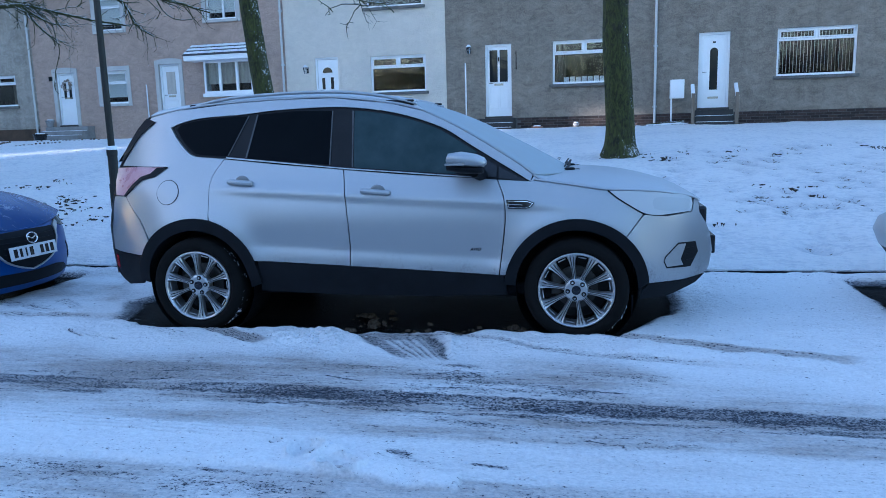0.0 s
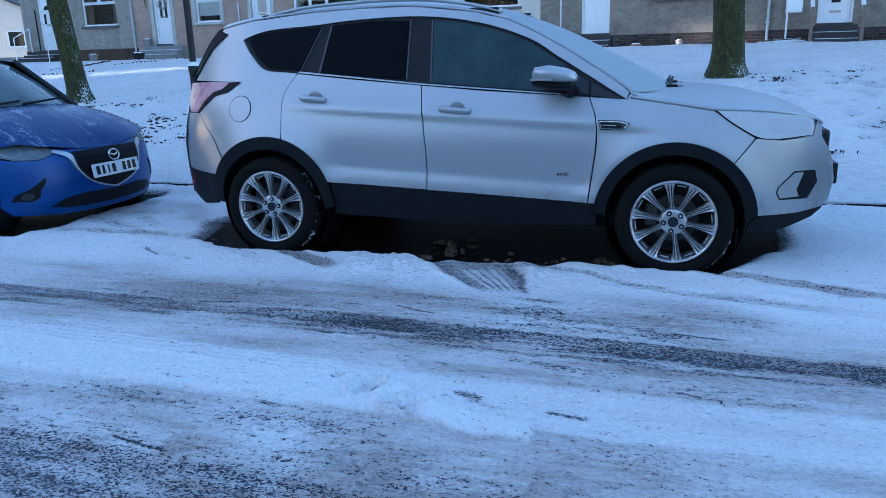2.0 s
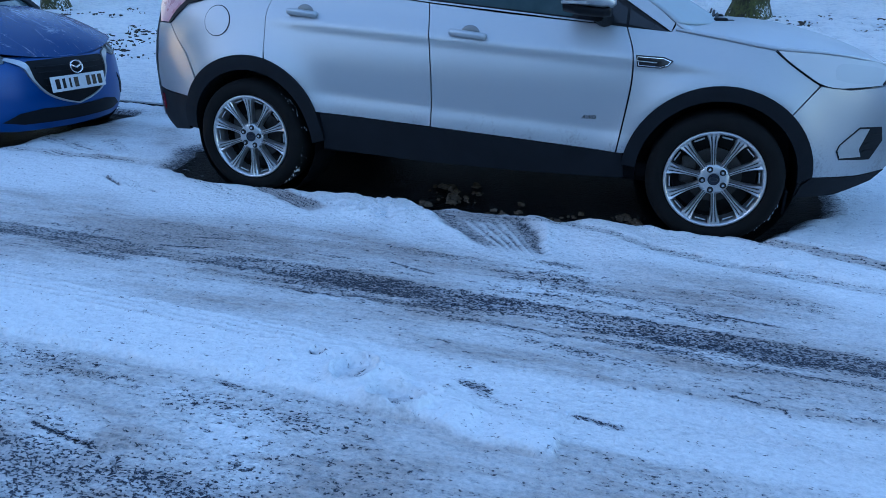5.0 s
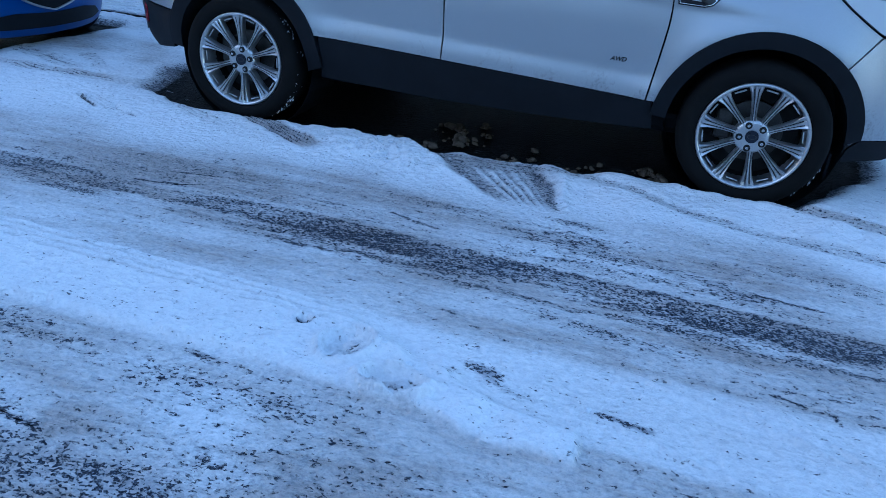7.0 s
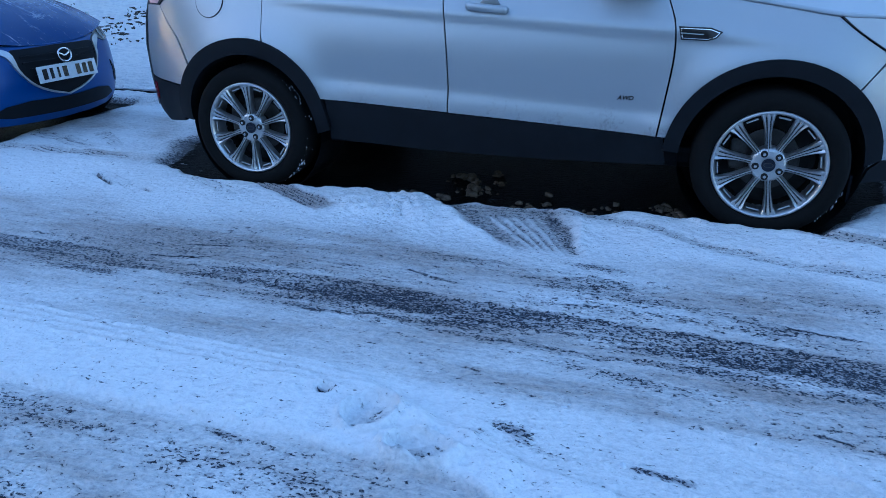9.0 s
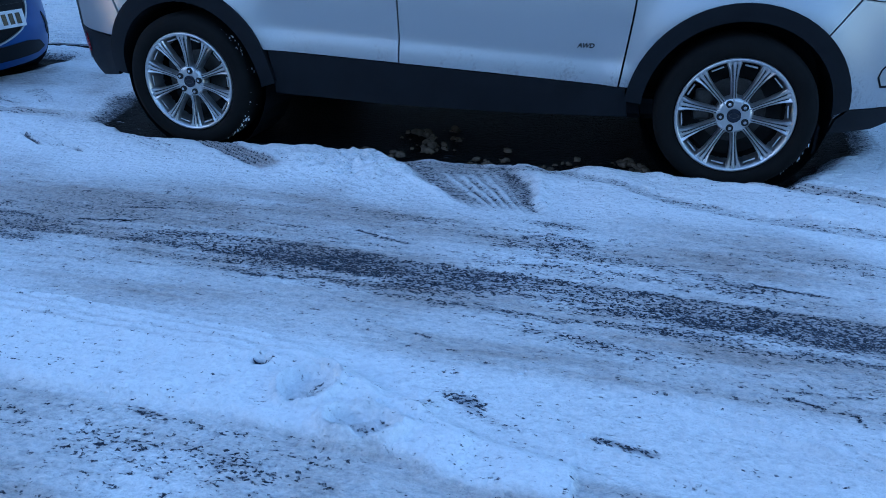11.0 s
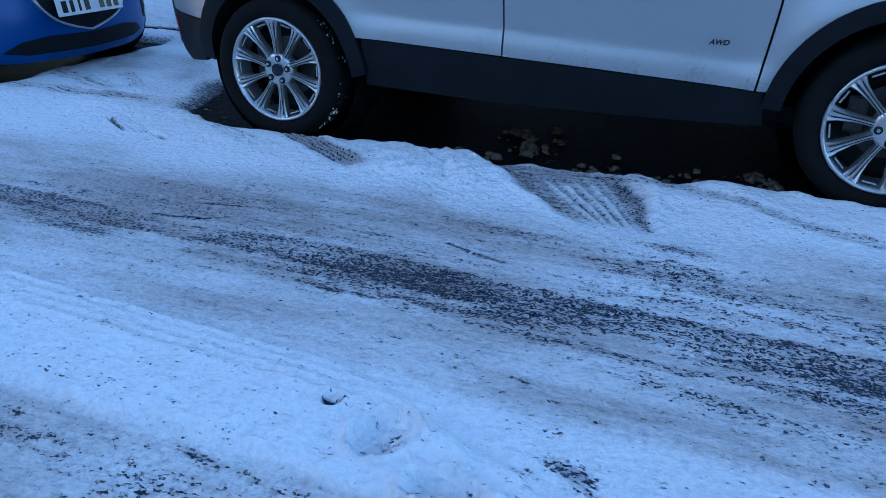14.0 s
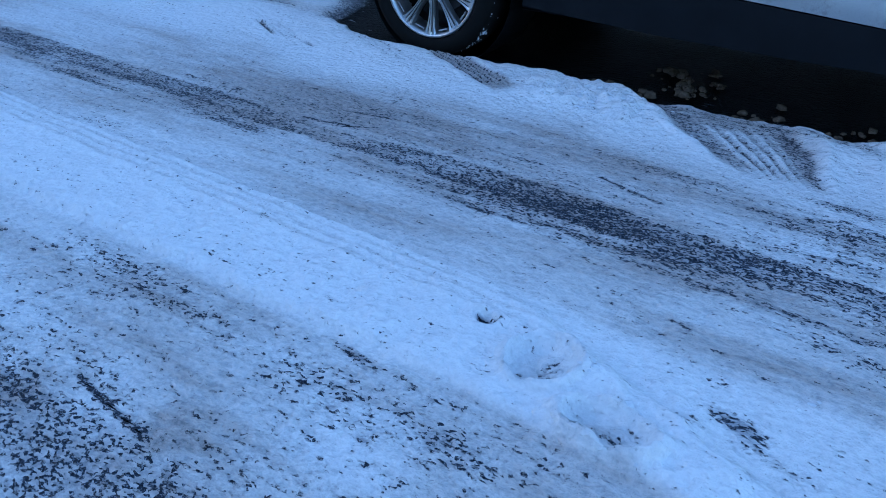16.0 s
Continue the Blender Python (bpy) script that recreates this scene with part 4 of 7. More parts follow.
def window(house, u0, u1, z0, z1, splits=(), transom=None, surround=None, behind=None, label="white plastic window with dark panes"):
    """A framed window: mullions at the given parts of its width above the transom, panes, sill, and a surround or blind if any."""
    win = part("window", frame_bm(u0, u1, z0, z1, 0.06, 0.13, 0.06), UPVC, house, label)
    rows = [(z0 + 0.06, z1 - 0.06, ())] if transom is None else [(z0 + 0.06, transom - 0.03, ()), (transom + 0.03, z1 - 0.06, splits)]
    if transom is None:
        rows = [(z0 + 0.06, z1 - 0.06, splits)]
    else:
        part("transom", box(u0 + 0.058, u1 - 0.058, 0.062, 0.13, transom - 0.03, transom + 0.03, bevel=0.006), UPVC, win)
    for a, b, cuts in rows:
        marks = [u0 + 0.06, *(u0 + (u1 - u0) * s for s in cuts), u1 - 0.06]
        for s in marks[1:-1]:
            part("mullion", box(s - 0.035, s + 0.035, 0.062, 0.13, a - 0.002, b + 0.002, bevel=0.006), UPVC, win)
        for p, q in zip(marks, marks[1:]):
            p, q = p + (0.035 if p != marks[0] else 0), q - (0.035 if q != marks[-1] else 0)
            part("pane", box(p - 0.004, q + 0.004, 0.095, 0.105, a - 0.004, b + 0.004), HOUSE_GLASS, win).visible_shadow = False
            if transom is not None and b == z1 - 0.06 and b - a < 0.45:
                part("casement", frame_bm(p + 0.004, q - 0.004, a + 0.004, b - 0.004, 0.05, 0.094, 0.035), UPVC, win)
    part("sill", box(u0 - 0.08, u1 + 0.08, -0.09, 0.1, z0 - 0.09, z0 - 0.003, bevel=0.012), surround or SILL, win, "sill with a line of snow")
    part("snow_line", box(u0 + 0.03, u1 - 0.03, -0.04, 0.05, z0 - 0.006, z0 + 0.006, bevel=0.004), SNOW, win)
    if surround:
        bm = bmesh.new()
        block(bm, u0 - 0.15, u0, -0.025, 0.1, z0 - 0.09, z1, 0.01)
        block(bm, u1, u1 + 0.15, -0.025, 0.1, z0 - 0.09, z1, 0.01)
        block(bm, u0 - 0.15, u1 + 0.15, -0.027, 0.1, z1, z1 + 0.16, 0.01)
        part("surround", bm, surround, win)
    if behind == "blind":
        for k in range(int((u1 - u0) / 0.088)):
            u = u0 + 0.1 + 0.088 * k
            if u < u1 - 0.1:
                slat = box(-0.036, 0.036, -0.002, 0.002, z0 + 0.1, z1 - 0.1)
                part("blind_slat", slat, BLIND, win, m=None).matrix_local = pose(u, 0.2, 0, 0, 0, 72)
    elif behind == "curtain":
        for a, b in ((u0 + 0.05, u0 + (u1 - u0) * 0.2), (u1 - (u1 - u0) * 0.2, u1 - 0.05)):
            rows2 = [[(a + (b - a) * k / 30, 0.22 + 0.03 * math.sin(k * 1.3), z) for k in range(31)] for z in (z0, z1)]
            part("curtain", sheet(rows2), DRAPE, win, smooth=True)
    elif behind == "roller":
        part("roller_blind", box(u0 + 0.06, u1 - 0.06, 0.125, 0.135, z0 + (z1 - z0) * 0.2, z1 - 0.02), BLIND, win)
    return win


def arch_glass(u, z, w, h, v):
    """A slim glazed light with a round head."""
    bm = bmesh.new()
    pts = [(u - w / 2, v, z), (u + w / 2, v, z)] + [(u + w / 2 * math.cos(a), v, z + h - w / 2 + w / 2 * math.sin(a)) for a in np.linspace(0, math.pi, 12)]
    f = bm.faces.new([bm.verts.new(p) for p in pts])
    r = bmesh.ops.extrude_face_region(bm, geom=[f])
    bmesh.ops.translate(bm, verts=[e for e in r["geom"] if isinstance(e, bmesh.types.BMVert)], vec=(0, 0.012, 0))
    bmesh.ops.recalc_face_normals(bm, faces=bm.faces)
    return bm


def front_door(house, u0, u1, z0, z1, style, label, surround=None):
    d = part("door", frame_bm(u0, u1, z0, z1, 0.05, 0.14, 0.065), UPVC, house, label)
    a, b, c, e = u0 + 0.068, u1 - 0.068, z0 + 0.03, z1 - 0.068
    part("leaf", box(a, b, 0.09, 0.135, c, e, bevel=0.004), UPVC, d)
    mid, w = (a + b) / 2, b - a
    part("threshold", box(u0 - 0.02, u1 + 0.02, -0.03, 0.12, z0 - 0.03, z0 + 0.028, bevel=0.006), STEEL, d)
    part("letter_box", box(mid - 0.14, mid + 0.14, 0.078, 0.09, z0 + (0.28 if style == "long" else 0.95), z0 + (0.34 if style == "long" else 1.01), bevel=0.004), BRASS, d, "pale brass letter box")
    part("handle", rod(rod(bmesh.new(), (a + 0.05, 0.085, z0 + 1.02), (a + 0.05, 0.05, z0 + 1.02), 0.012), (a + 0.05, 0.05, z0 + 1.02), (a + 0.16, 0.05, z0 + 1.02), 0.01), CHROME, d)
    if style == "long":
        part("glazing_rim", arch_glass(mid, z0 + 0.5, 0.27, 1.22, 0.076), UPVC, d)
        part("glazing", arch_glass(mid, z0 + 0.53, 0.21, 1.16, 0.07), DOOR_GLASS, d)
        part("number_bars", box(mid - 0.04, mid + 0.04, 0.08, 0.09, z1 - 0.3, z1 - 0.25), STEEL, d)
        part("panel_bead", frame_bm(a + 0.06, b - 0.06, c + 0.08, e - 0.08, 0.08, 0.091, 0.02), UPVC, d)
    elif style == "fan":
        fan = bmesh.new()
        pts = [(mid + 0.17 * math.cos(t), 0.08, z1 - 0.48 + 0.17 * math.sin(t)) for t in np.linspace(0, math.pi, 14)]
        fan.faces.new([fan.verts.new(p) for p in pts])
        part("fanlight", fan, DOOR_GLASS, d)
        for s in (-1, 1):
            part("glazing", box(mid + s * 0.15 - 0.05, mid + s * 0.15 + 0.05, 0.08, 0.09, z1 - 1.0, z1 - 0.63), DOOR_GLASS, d)
            part("lower_panel", frame_bm(mid + s * 0.15 - 0.09, mid + s * 0.15 + 0.09, z0 + 0.2, z0 + 0.85, 0.08, 0.091, 0.018), UPVC, d)
    elif style == "pair":
        for s in (-1, 1):
            part("glazing", box(mid + s * w * 0.23 - 0.12, mid + s * w * 0.23 + 0.12, 0.078, 0.09, z0 + 1.06, z1 - 0.17), DOOR_GLASS, d)
            part("lower_panel", frame_bm(mid + s * w * 0.23 - 0.13, mid + s * w * 0.23 + 0.13, z0 + 0.25, z0 + 0.93, 0.078, 0.091, 0.018), UPVC, d)
        part("knocker", box(mid - 0.02, mid + 0.02, 0.06, 0.09, z1 - 0.5, z1 - 0.38, bevel=0.008), GLOSS_BLACK, d)
    elif style == "wreath":
        for s in (-1, 1):
            part("glazing", box(mid + s * 0.11 - 0.05, mid + s * 0.11 + 0.05, 0.078, 0.09, z0 + 0.95, z0 + 1.5), DOOR_GLASS, d)
        ring = bmesh.new()
        r = random.Random(9)
        for k in range(110):
            t = r.uniform(0, 6.283)
            q = Vector((mid + 0.16 * math.cos(t) + r.gauss(0, 0.035), 0.05 + r.gauss(0, 0.015), z0 + 1.42 + 0.16 * math.sin(t) + r.gauss(0, 0.035)))
            bmesh.ops.create_icosphere(ring, subdivisions=1, radius=r.uniform(0.012, 0.028), matrix=Matrix.Translation(q))
        part("wreath", ring, plain("frosted_wreath", (0.1, 0.08, 0.06), (0.5, 0.42, 0.36), 0.8, scale=30), d, "round frosted wreath hanging on the door")
    elif style == "glazed":
        part("glazing", box(mid - 0.17, mid + 0.17, 0.078, 0.09, z0 + 1.05, z1 - 0.25), CURTAIN, d, "obscured yellowish glass")
        part("lower_panel", frame_bm(mid - 0.22, mid + 0.22, z0 + 0.22, z0 + 0.85, 0.078, 0.091, 0.018), UPVC, d)
    if surround:
        bm = bmesh.new()
        block(bm, u0 - 0.15, u0, -0.03, 0.1, z0 - 0.02, z1, 0.01)
        block(bm, u1, u1 + 0.15, -0.03, 0.1, z0 - 0.02, z1, 0.01)
        n = 10
        for k in range(n):
            p, q = u0 - 0.15 + (u1 - u0 + 0.3) * k / n, u0 - 0.15 + (u1 - u0 + 0.3) * (k + 1) / n
            rise = 0.06 * (1 - (2 * (k + 0.5) / n - 1) ** 2)
            block(bm, p, q, -0.032, 0.1, z1, z1 + 0.13 + rise)
        part("surround", bm, surround, d)
    return d


def steps(house, u0, u1, z_top, z_ground, count, rail=None, made_of=None):
    """Front steps: concrete treads with a cap of snow; the rail, if any, in timber or white tube."""
    made_of = made_of or STEP
    st = part("steps", box(u0, u1, -0.36, 0.0, z_ground - 0.3, z_top - 0.035, bevel=0.01), made_of, house, "concrete front steps with snow on the treads")
    rise = (z_top - z_ground) / count
    for k in range(1, count):
        part("tread", box(u0, u1, -0.36 - 0.27 * k, -0.36 - 0.27 * (k - 1) - 0.002, z_ground - 0.3, z_top - 0.035 - rise * k, bevel=0.01), made_of, st)
        part("snow_cap", box(u0 + 0.03, u1 - 0.03, -0.36 - 0.27 * k + 0.03, -0.37 - 0.27 * (k - 1), z_top - 0.04 - rise * k, z_top - 0.022 - rise * k, bevel=0.006), SNOW, st)
    if rail:
        for u in (u0 - 0.06, u1 + 0.06):
            if rail is WOOD:
                part("rail_post", box(u - 0.045, u + 0.045, -0.75, -0.66, z_ground - 0.2, z_top + 0.42, bevel=0.008), rail, st)
                bm = box(-0.05, 0.05, -0.34, 0.34, -0.02, 0.02, bevel=0.008)
                part("handrail", bm, UPVC, st, "snow-capped sloping handrail").matrix_local = pose(u, -0.45, z_top + 0.5, 32, 0, 0)
            else:
                bm = bmesh.new()
                for v, z in ((-0.9, z_ground), (-0.15, z_top)):
                    rod(bm, (u, v, z - 0.2), (u, v, z + 0.85), 0.02)
                rod(bm, (u, -0.9, z_ground + 0.85), (u, -0.15, z_top + 0.85), 0.02)
                part("handrail", bm, rail, st, "white tubular handrail")
    return st


def house(u0, u1, wall_material, holes, label):
    h = thing("house", label, "house", HOUSE_AT, HOUSE_TURN, group="terraced houses")
    part("wall", facade(u0, u1, BASE, EAVES, holes), wall_material, h)
    back = bmesh.new()
    block(back, u0, u1, 7.6, 7.9, BASE, EAVES)
    block(back, u0 + 0.004, u0 + 0.2, 0.285, 7.595, BASE, EAVES)
    block(back, u1 - 0.2, u1 - 0.004, 0.285, 7.595, BASE, EAVES)
    part("rear_and_party_wall", back, wall_material, h)
    # added sheet whose near-black colour stands for the room's shade
    part("room_shade_sheet", box(u0 + 0.22, u1 - 0.22, 1.6, 1.66, BASE, EAVES), UNLIT, h)
    roof = bmesh.new()
    pts = [(-0.35, EAVES), (3.95, EAVES + 2.6), (8.25, EAVES)]
    for (a, b), (c, d) in zip(pts, pts[1:]):
        lo = [roof.verts.new(p) for p in ((u0, a, b), (u1, a, b), (u1, c, d), (u0, c, d))]
        hi = [roof.verts.new(v.co + Vector((0, 0, 0.16))) for v in lo]
        for f in (lo[::-1], hi, *([lo[i], lo[(i + 1) % 4], hi[(i + 1) % 4], hi[i]] for i in range(4))):
            roof.faces.new(f)
    part("roof", roof, SNOW, h, "snow-covered pitched roof")
    part("gutter", box(u0, u1, -0.45, -0.352, EAVES - 0.02, EAVES + 0.08, bevel=0.02), GLOSS_BLACK, h)
    return h


PIPE = plain("weathered_grey_upvc", (0.48, 0.48, 0.47), (0.62, 0.62, 0.61), 0.5, scale=3, grain=60, bump=0.05)


def downpipe(h, u, z0, z1, material=PIPE):
    p = part("downpipe", rod(bmesh.new(), (u, -0.06, z0), (u, -0.06, z1), 0.037, sides=14), material, h, "white plastic downpipe")
    for z in np.arange(z0 + 0.6, z1, 1.7):
        part("bracket", box(u - 0.06, u + 0.06, -0.08, 0.0, z, z + 0.05, bevel=0.006), material, p)
    return p


def wall_lamp(h, u, z):
    lamp = part("wall_lamp", box(u - 0.05, u + 0.05, -0.03, -0.002, z - 0.1, z + 0.1, bevel=0.01), GLOSS_BLACK, h, "black wall lantern capped with snow")
    part("arm", rod(bmesh.new(), (u, -0.03, z), (u, -0.14, z + 0.04), 0.012), GLOSS_BLACK, lamp)
    part("lantern", rod(bmesh.new(), (u, -0.15, z - 0.12), (u, -0.15, z + 0.08), 0.045, 0.075, 6), HOUSE_GLASS, lamp)
    part("snow_cap", rod(bmesh.new(), (u, -0.15, z + 0.085), (u, -0.15, z + 0.15), 0.085, 0.03, 8), SNOW, lamp)


def vent_pipe(h, u, z0, z1):
    part("thin_pipe", rod(bmesh.new(), (u, -0.04, z0), (u, -0.04, z1), 0.022), UPVC, h)


W5, W4, W3, W1, W0 = (3.11, 5.1, 2.55, 3.83), (-3.04, -1.2, 2.57, 3.82), (-8.78, -6.95, 2.53, 3.65), (-18.85, -17.8, 2.5, 3.62), (-24.2, -22.53, 2.55, 3.65)
D5, D4, D3, D2, D1, D0 = (1.07, 1.9, 1.72, 3.83), (-5.08, -4.27, 1.65, 3.82), (-10.68, -9.88, 1.65, 3.7), (-16.48, -15.7, 1.7, 3.75), (-20.75, -19.98, 1.78, 3.63), (-26.5, -25.7, 1.7, 3.72)
T3, T2, T1 = (-8.85, -7.0, 5.12, 6.3), (-14.5, -13.4, 5.1, 6.25), (-18.85, -17.8, 4.98, 6.1)
T0 = (-24.36, -23.45, 4.96, 6.1)
BAY = (-14.55, -12.75, 2.7, 3.75)

h5 = house(-0.03, 13.0, RENDER_GREY, [W5, D5], "grey roughcast terraced house with a white door")
window(h5, *W5, splits=(0.5,), transom=3.52, behind="blind", label="white plastic window with vertical blinds")
front_door(h5, *D5, "long", "white plastic door with a tall arched light")
steps(h5, 0.98, 2.0, 1.72, 1.22, 3, WOOD)
downpipe(h5, -0.1, 1.2, EAVES)
h4 = house(-6.3, -0.034, RENDER_GREY, [W4, D4], "grey roughcast terraced house with a half-glazed white door")
# curtains are added here, browned to stand in for reflections in the panes
window(h4, *W4, splits=(0.5,), transom=3.45, behind="curtain", label="white plastic window with added brown curtain strips")
front_door(h4, *D4, "pair", "white half-glazed plastic door with two long lights")
steps(h4, -5.2, -4.15, 1.65, 1.24, 3)
wall_lamp(h4, -5.55, 3.68)
vent_pipe(h4, -5.68, 1.3, 3.3)
hook = part("wall_bracket", rod(bmesh.new(), (-4.12, -0.03, 3.05), (-4.12, -0.03, 3.6), 0.018, 0.012, 6), GLOSS_BLACK, h4, "slim dark bracket beside the door")
part("bracket_arm", rod(bmesh.new(), (-4.12, -0.03, 3.5), (-4.12, -0.2, 3.52), 0.012, 0.01, 6), GLOSS_BLACK, hook)
for k in range(7):
    part("greeting_card", box(-2.72 + 0.175 * k, -2.575 + 0.175 * k, 0.17, 0.19, 2.63, 2.77 + 0.012 * (k % 2)), UPVC, h4, "white card standing on the inner sill")
h3 = house(-11.7, -6.304, RENDER_WHITE, [W3, D3, T3], "cream rendered terraced house with a white door")
window(h3, *W3, splits=(0.5,), transom=3.3, behind=None)
window(h3, *T3, splits=(0.5,), transom=5.95)
front_door(h3, *D3, "fan", "white door with a half-round light")
wall_lamp(h3, -10.95, 3.32)
h2 = house(-17.25, -11.704, RENDER_PINK, [D2, BAY, T2], "mauve roughcast terraced house with a small bay window")
front_door(h2, *D2, "glazed", "white door with obscured glass in a pale surround", STONE)
window(h2, *T2, splits=(0.55,), surround=STONE, behind="roller")
downpipe(h2, -11.78, 1.2, EAVES)
vent_pipe(h2, -17.0, 1.3, 3.1)
h1 = house(-21.66, -17.254, RENDER_PINK, [W1, D1, T1], "mauve roughcast terraced house with a wreath on its door")
window(h1, *W1, splits=(), transom=3.2, surround=STONE, behind="roller")
window(h1, *T1, splits=(), transom=5.75, surround=STONE, behind="roller")
front_door(h1, *D1, "wreath", "white door with a frosted wreath in a pale surround", STONE)
steps(h1, -21.1, -19.3, 1.78, 1.33, 3, made_of=CONCRETE)
h0 = house(-27.4, -21.664, RENDER_PALE, [W0, D0, T0], "pale grey weathered end-of-terrace house")
window(h0, *W0, splits=(0.5,), transom=3.35, behind="curtain")
window(h0, *T0, splits=(), transom=5.65)
part("alarm_box", box(-27.03, -26.8, -0.09, -0.002, 3.84, 3.99, bevel=0.012), UPVC, h0, "small white box on the wall")
part("dark_pipe", rod(bmesh.new(), (-26.62, -0.04, 1.5), (-26.62, -0.04, 3.25), 0.02), BLACK, h0, "thin dark pipe beside the door")
front_door(h0, *D0, "fan", "white end-house door with snow on its step")
steps(h0, -26.9, -25.3, 1.7, 1.35, 3, UPVC)
downpipe(h0, -21.74, 1.2, EAVES)
part("dark_wall_box", box(-21.02, -20.88, -0.06, -0.002, 3.37, 3.53, bevel=0.01), BLACK, h1, "small dark box beside the door")

# the bay window's body and its little tiled roof
bay = part("bay", frame_bm(BAY[0], BAY[1], BAY[2], BAY[3], -0.32, -0.25, 0.07), UPVC, h2, "white shallow bay window under a snowy tiled canopy")
for u in (0.33, 0.68):
    x = BAY[0] + (BAY[1] - BAY[0]) * u
    part("mullion", box(x - 0.045, x + 0.045, -0.318, -0.25, BAY[2] + 0.07, BAY[3] - 0.07, bevel=0.006), UPVC, bay)
for a, b in ((0.03, 0.31), (0.35, 0.66), (0.7, 0.97)):
    part("pane", box(BAY[0] + (BAY[1] - BAY[0]) * a, BAY[0] + (BAY[1] - BAY[0]) * b, -0.29, -0.28, BAY[2] + 0.065, BAY[3] - 0.065), HOUSE_GLASS, bay).visible_shadow = False
folds = [[(BAY[0] + 0.1 + (BAY[1] - BAY[0] - 0.2) * k / 50, -0.2 + 0.018 * math.sin(k * 1.1), z) for k in range(51)] for z in (BAY[2] + 0.3, BAY[3] - 0.06)]
part("net_curtain", sheet(folds), CURTAIN, bay, "pale net curtain", smooth=True)
for u in (BAY[0], BAY[1] - 0.06):
    part("side_cheek", box(u, u + 0.06, -0.249, -0.002, BAY[2], BAY[3], bevel=0.005), UPVC, bay)
part("bay_sill", box(BAY[0] - 0.05, BAY[1] + 0.05, -0.38, -0.002, BAY[2] - 0.12, BAY[2] - 0.002, bevel=0.012), UPVC, bay)
part("bay_apron", box(BAY[0], BAY[1], -0.3, -0.004, 1.2, BAY[2] - 0.124), RENDER_PINK, bay)
part("fascia", box(-15.08, -12.45, -0.62, -0.004, BAY[3] + 0.004, BAY[3] + 0.17, bevel=0.01), UPVC, bay)
for k in range(9):
    for row in range(3):
        u = -15.1 + 0.295 * k
        tile = box(u, u + 0.288, -0.14, 0.14, -0.016, 0.016, bevel=0.006)
        o = part("roof_tile", tile, SLATE, bay)
        o.matrix_local = pose(0, -0.52 + 0.21 * row, 4.0 + 0.125 * row, 30, 0, 0)
        cap = box(u + 0.006, u + 0.282, -0.075, 0.07, 0.017, 0.04, bevel=0.01)
        part("tile_snow", cap, SNOW, o)

# brick footing under the grey houses: courses of single bricks nearest the steps
footing = tagged(new("brick_footing"), "dark brick footing course below the grey render", "brick footing", kind="structure")
footing.matrix_basis = pose(*HOUSE_AT, 0, 0, HOUSE_TURN)
part("mortar", box(-6.3, 13.0, -0.028, -0.004, 1.0, 1.62), SILL, footing)
brick_data = part("brick", box(0.005, 0.215, -0.04, -0.029, 0.005, 0.07), BRICK, footing)
brick_data.location = (-4.1, 0, 1.24)
for row in range(5):
    for k in range(60):
        u = -4.1 + 0.22 * k + (0.11 if row % 2 else 0)
        if (row == 0 and k == 0) or 0.9 < u < 2.0 or u > 8.4:
            continue
        o = new("brick", brick_data.data)
        o.parent, o.location = footing, (u, 0, 1.24 + 0.075 * row)
left_foot = tagged(new("stone_footing"), "mauve rendered footing below the mauve and pale houses", "footing", kind="structure")
left_foot.matrix_basis = pose(*HOUSE_AT, 0, 0, HOUSE_TURN)
part("footing_band", box(-21.66, -6.35, -0.02, -0.004, 1.0, 1.62), RENDER_PINK, left_foot)
part("rough_band", box(-27.4, -21.664, -0.05, -0.004, 1.0, 1.7, bevel=0.01), FOOTING, left_foot, "dark brown mossy stone course")

# small things at the foot of the houses
def on_house(u, v, z):
    return Matrix(pose(*HOUSE_AT, 0, 0, HOUSE_TURN)) @ Vector((u, v, z))


def planter(u, v, z, r, h, material, label):
    t = thing("planter", label, "planter", on_house(u, v, z))
    part("pot", lathe([(0.0, 0.0), (r * 0.75, 0.0), (r, h), (r * 1.06, h), (r * 1.06, h - 0.04), (r * 0.92, h - 0.05)], 20, "z"), material, t, smooth=False)
    part("snow_top", rod(bmesh.new(), (0, 0, h - 0.06), (0, 0, h + 0.03), r * 0.95, r * 0.6, 16), SNOW, t)


planter(-19.0 - 1.3, -1.5, 1.21, 0.22, 0.3, GLOSS_BLACK, "black planter with a snow top beside the steps")
planter(-22.9, -1.0, 1.24, 0.17, 0.27, CONCRETE, "grey pot with a snow top before the end house")
planter(-20.95, -0.28, 1.75, 0.15, 0.24, CONCRETE, "pot with frosted plants on the doorstep")
planter(-0.75, -0.5, 1.25, 0.17, 0.12, TERRACOTTA, "low terracotta dish with a rim of snow")
planter(-3.45, -0.4, 1.25, 0.16, 0.1, TERRACOTTA, "low terracotta pot by the brick footing")
planter(-2.3, -0.4, 1.26, 0.09, 0.16, CONCRETE, "small pale pot dusted with snow")
meter = thing("meter_cabinet", "white meter cabinet on a thin post beside the door", "meter cabinet", on_house(0.5, -0.25, 1.25))
part("cabinet_body", box(-0.19, 0.19, -0.1, 0.1, 0.78, 1.3, bevel=0.012), UPVC, meter)
part("cabinet_door", box(-0.165, 0.165, -0.112, -0.101, 0.81, 1.27, bevel=0.005), UPVC, meter)
part("post", box(-0.17, -0.13, -0.03, 0.03, -0.15, 0.78), UPVC, meter)
shrub_rng = random.Random(3)
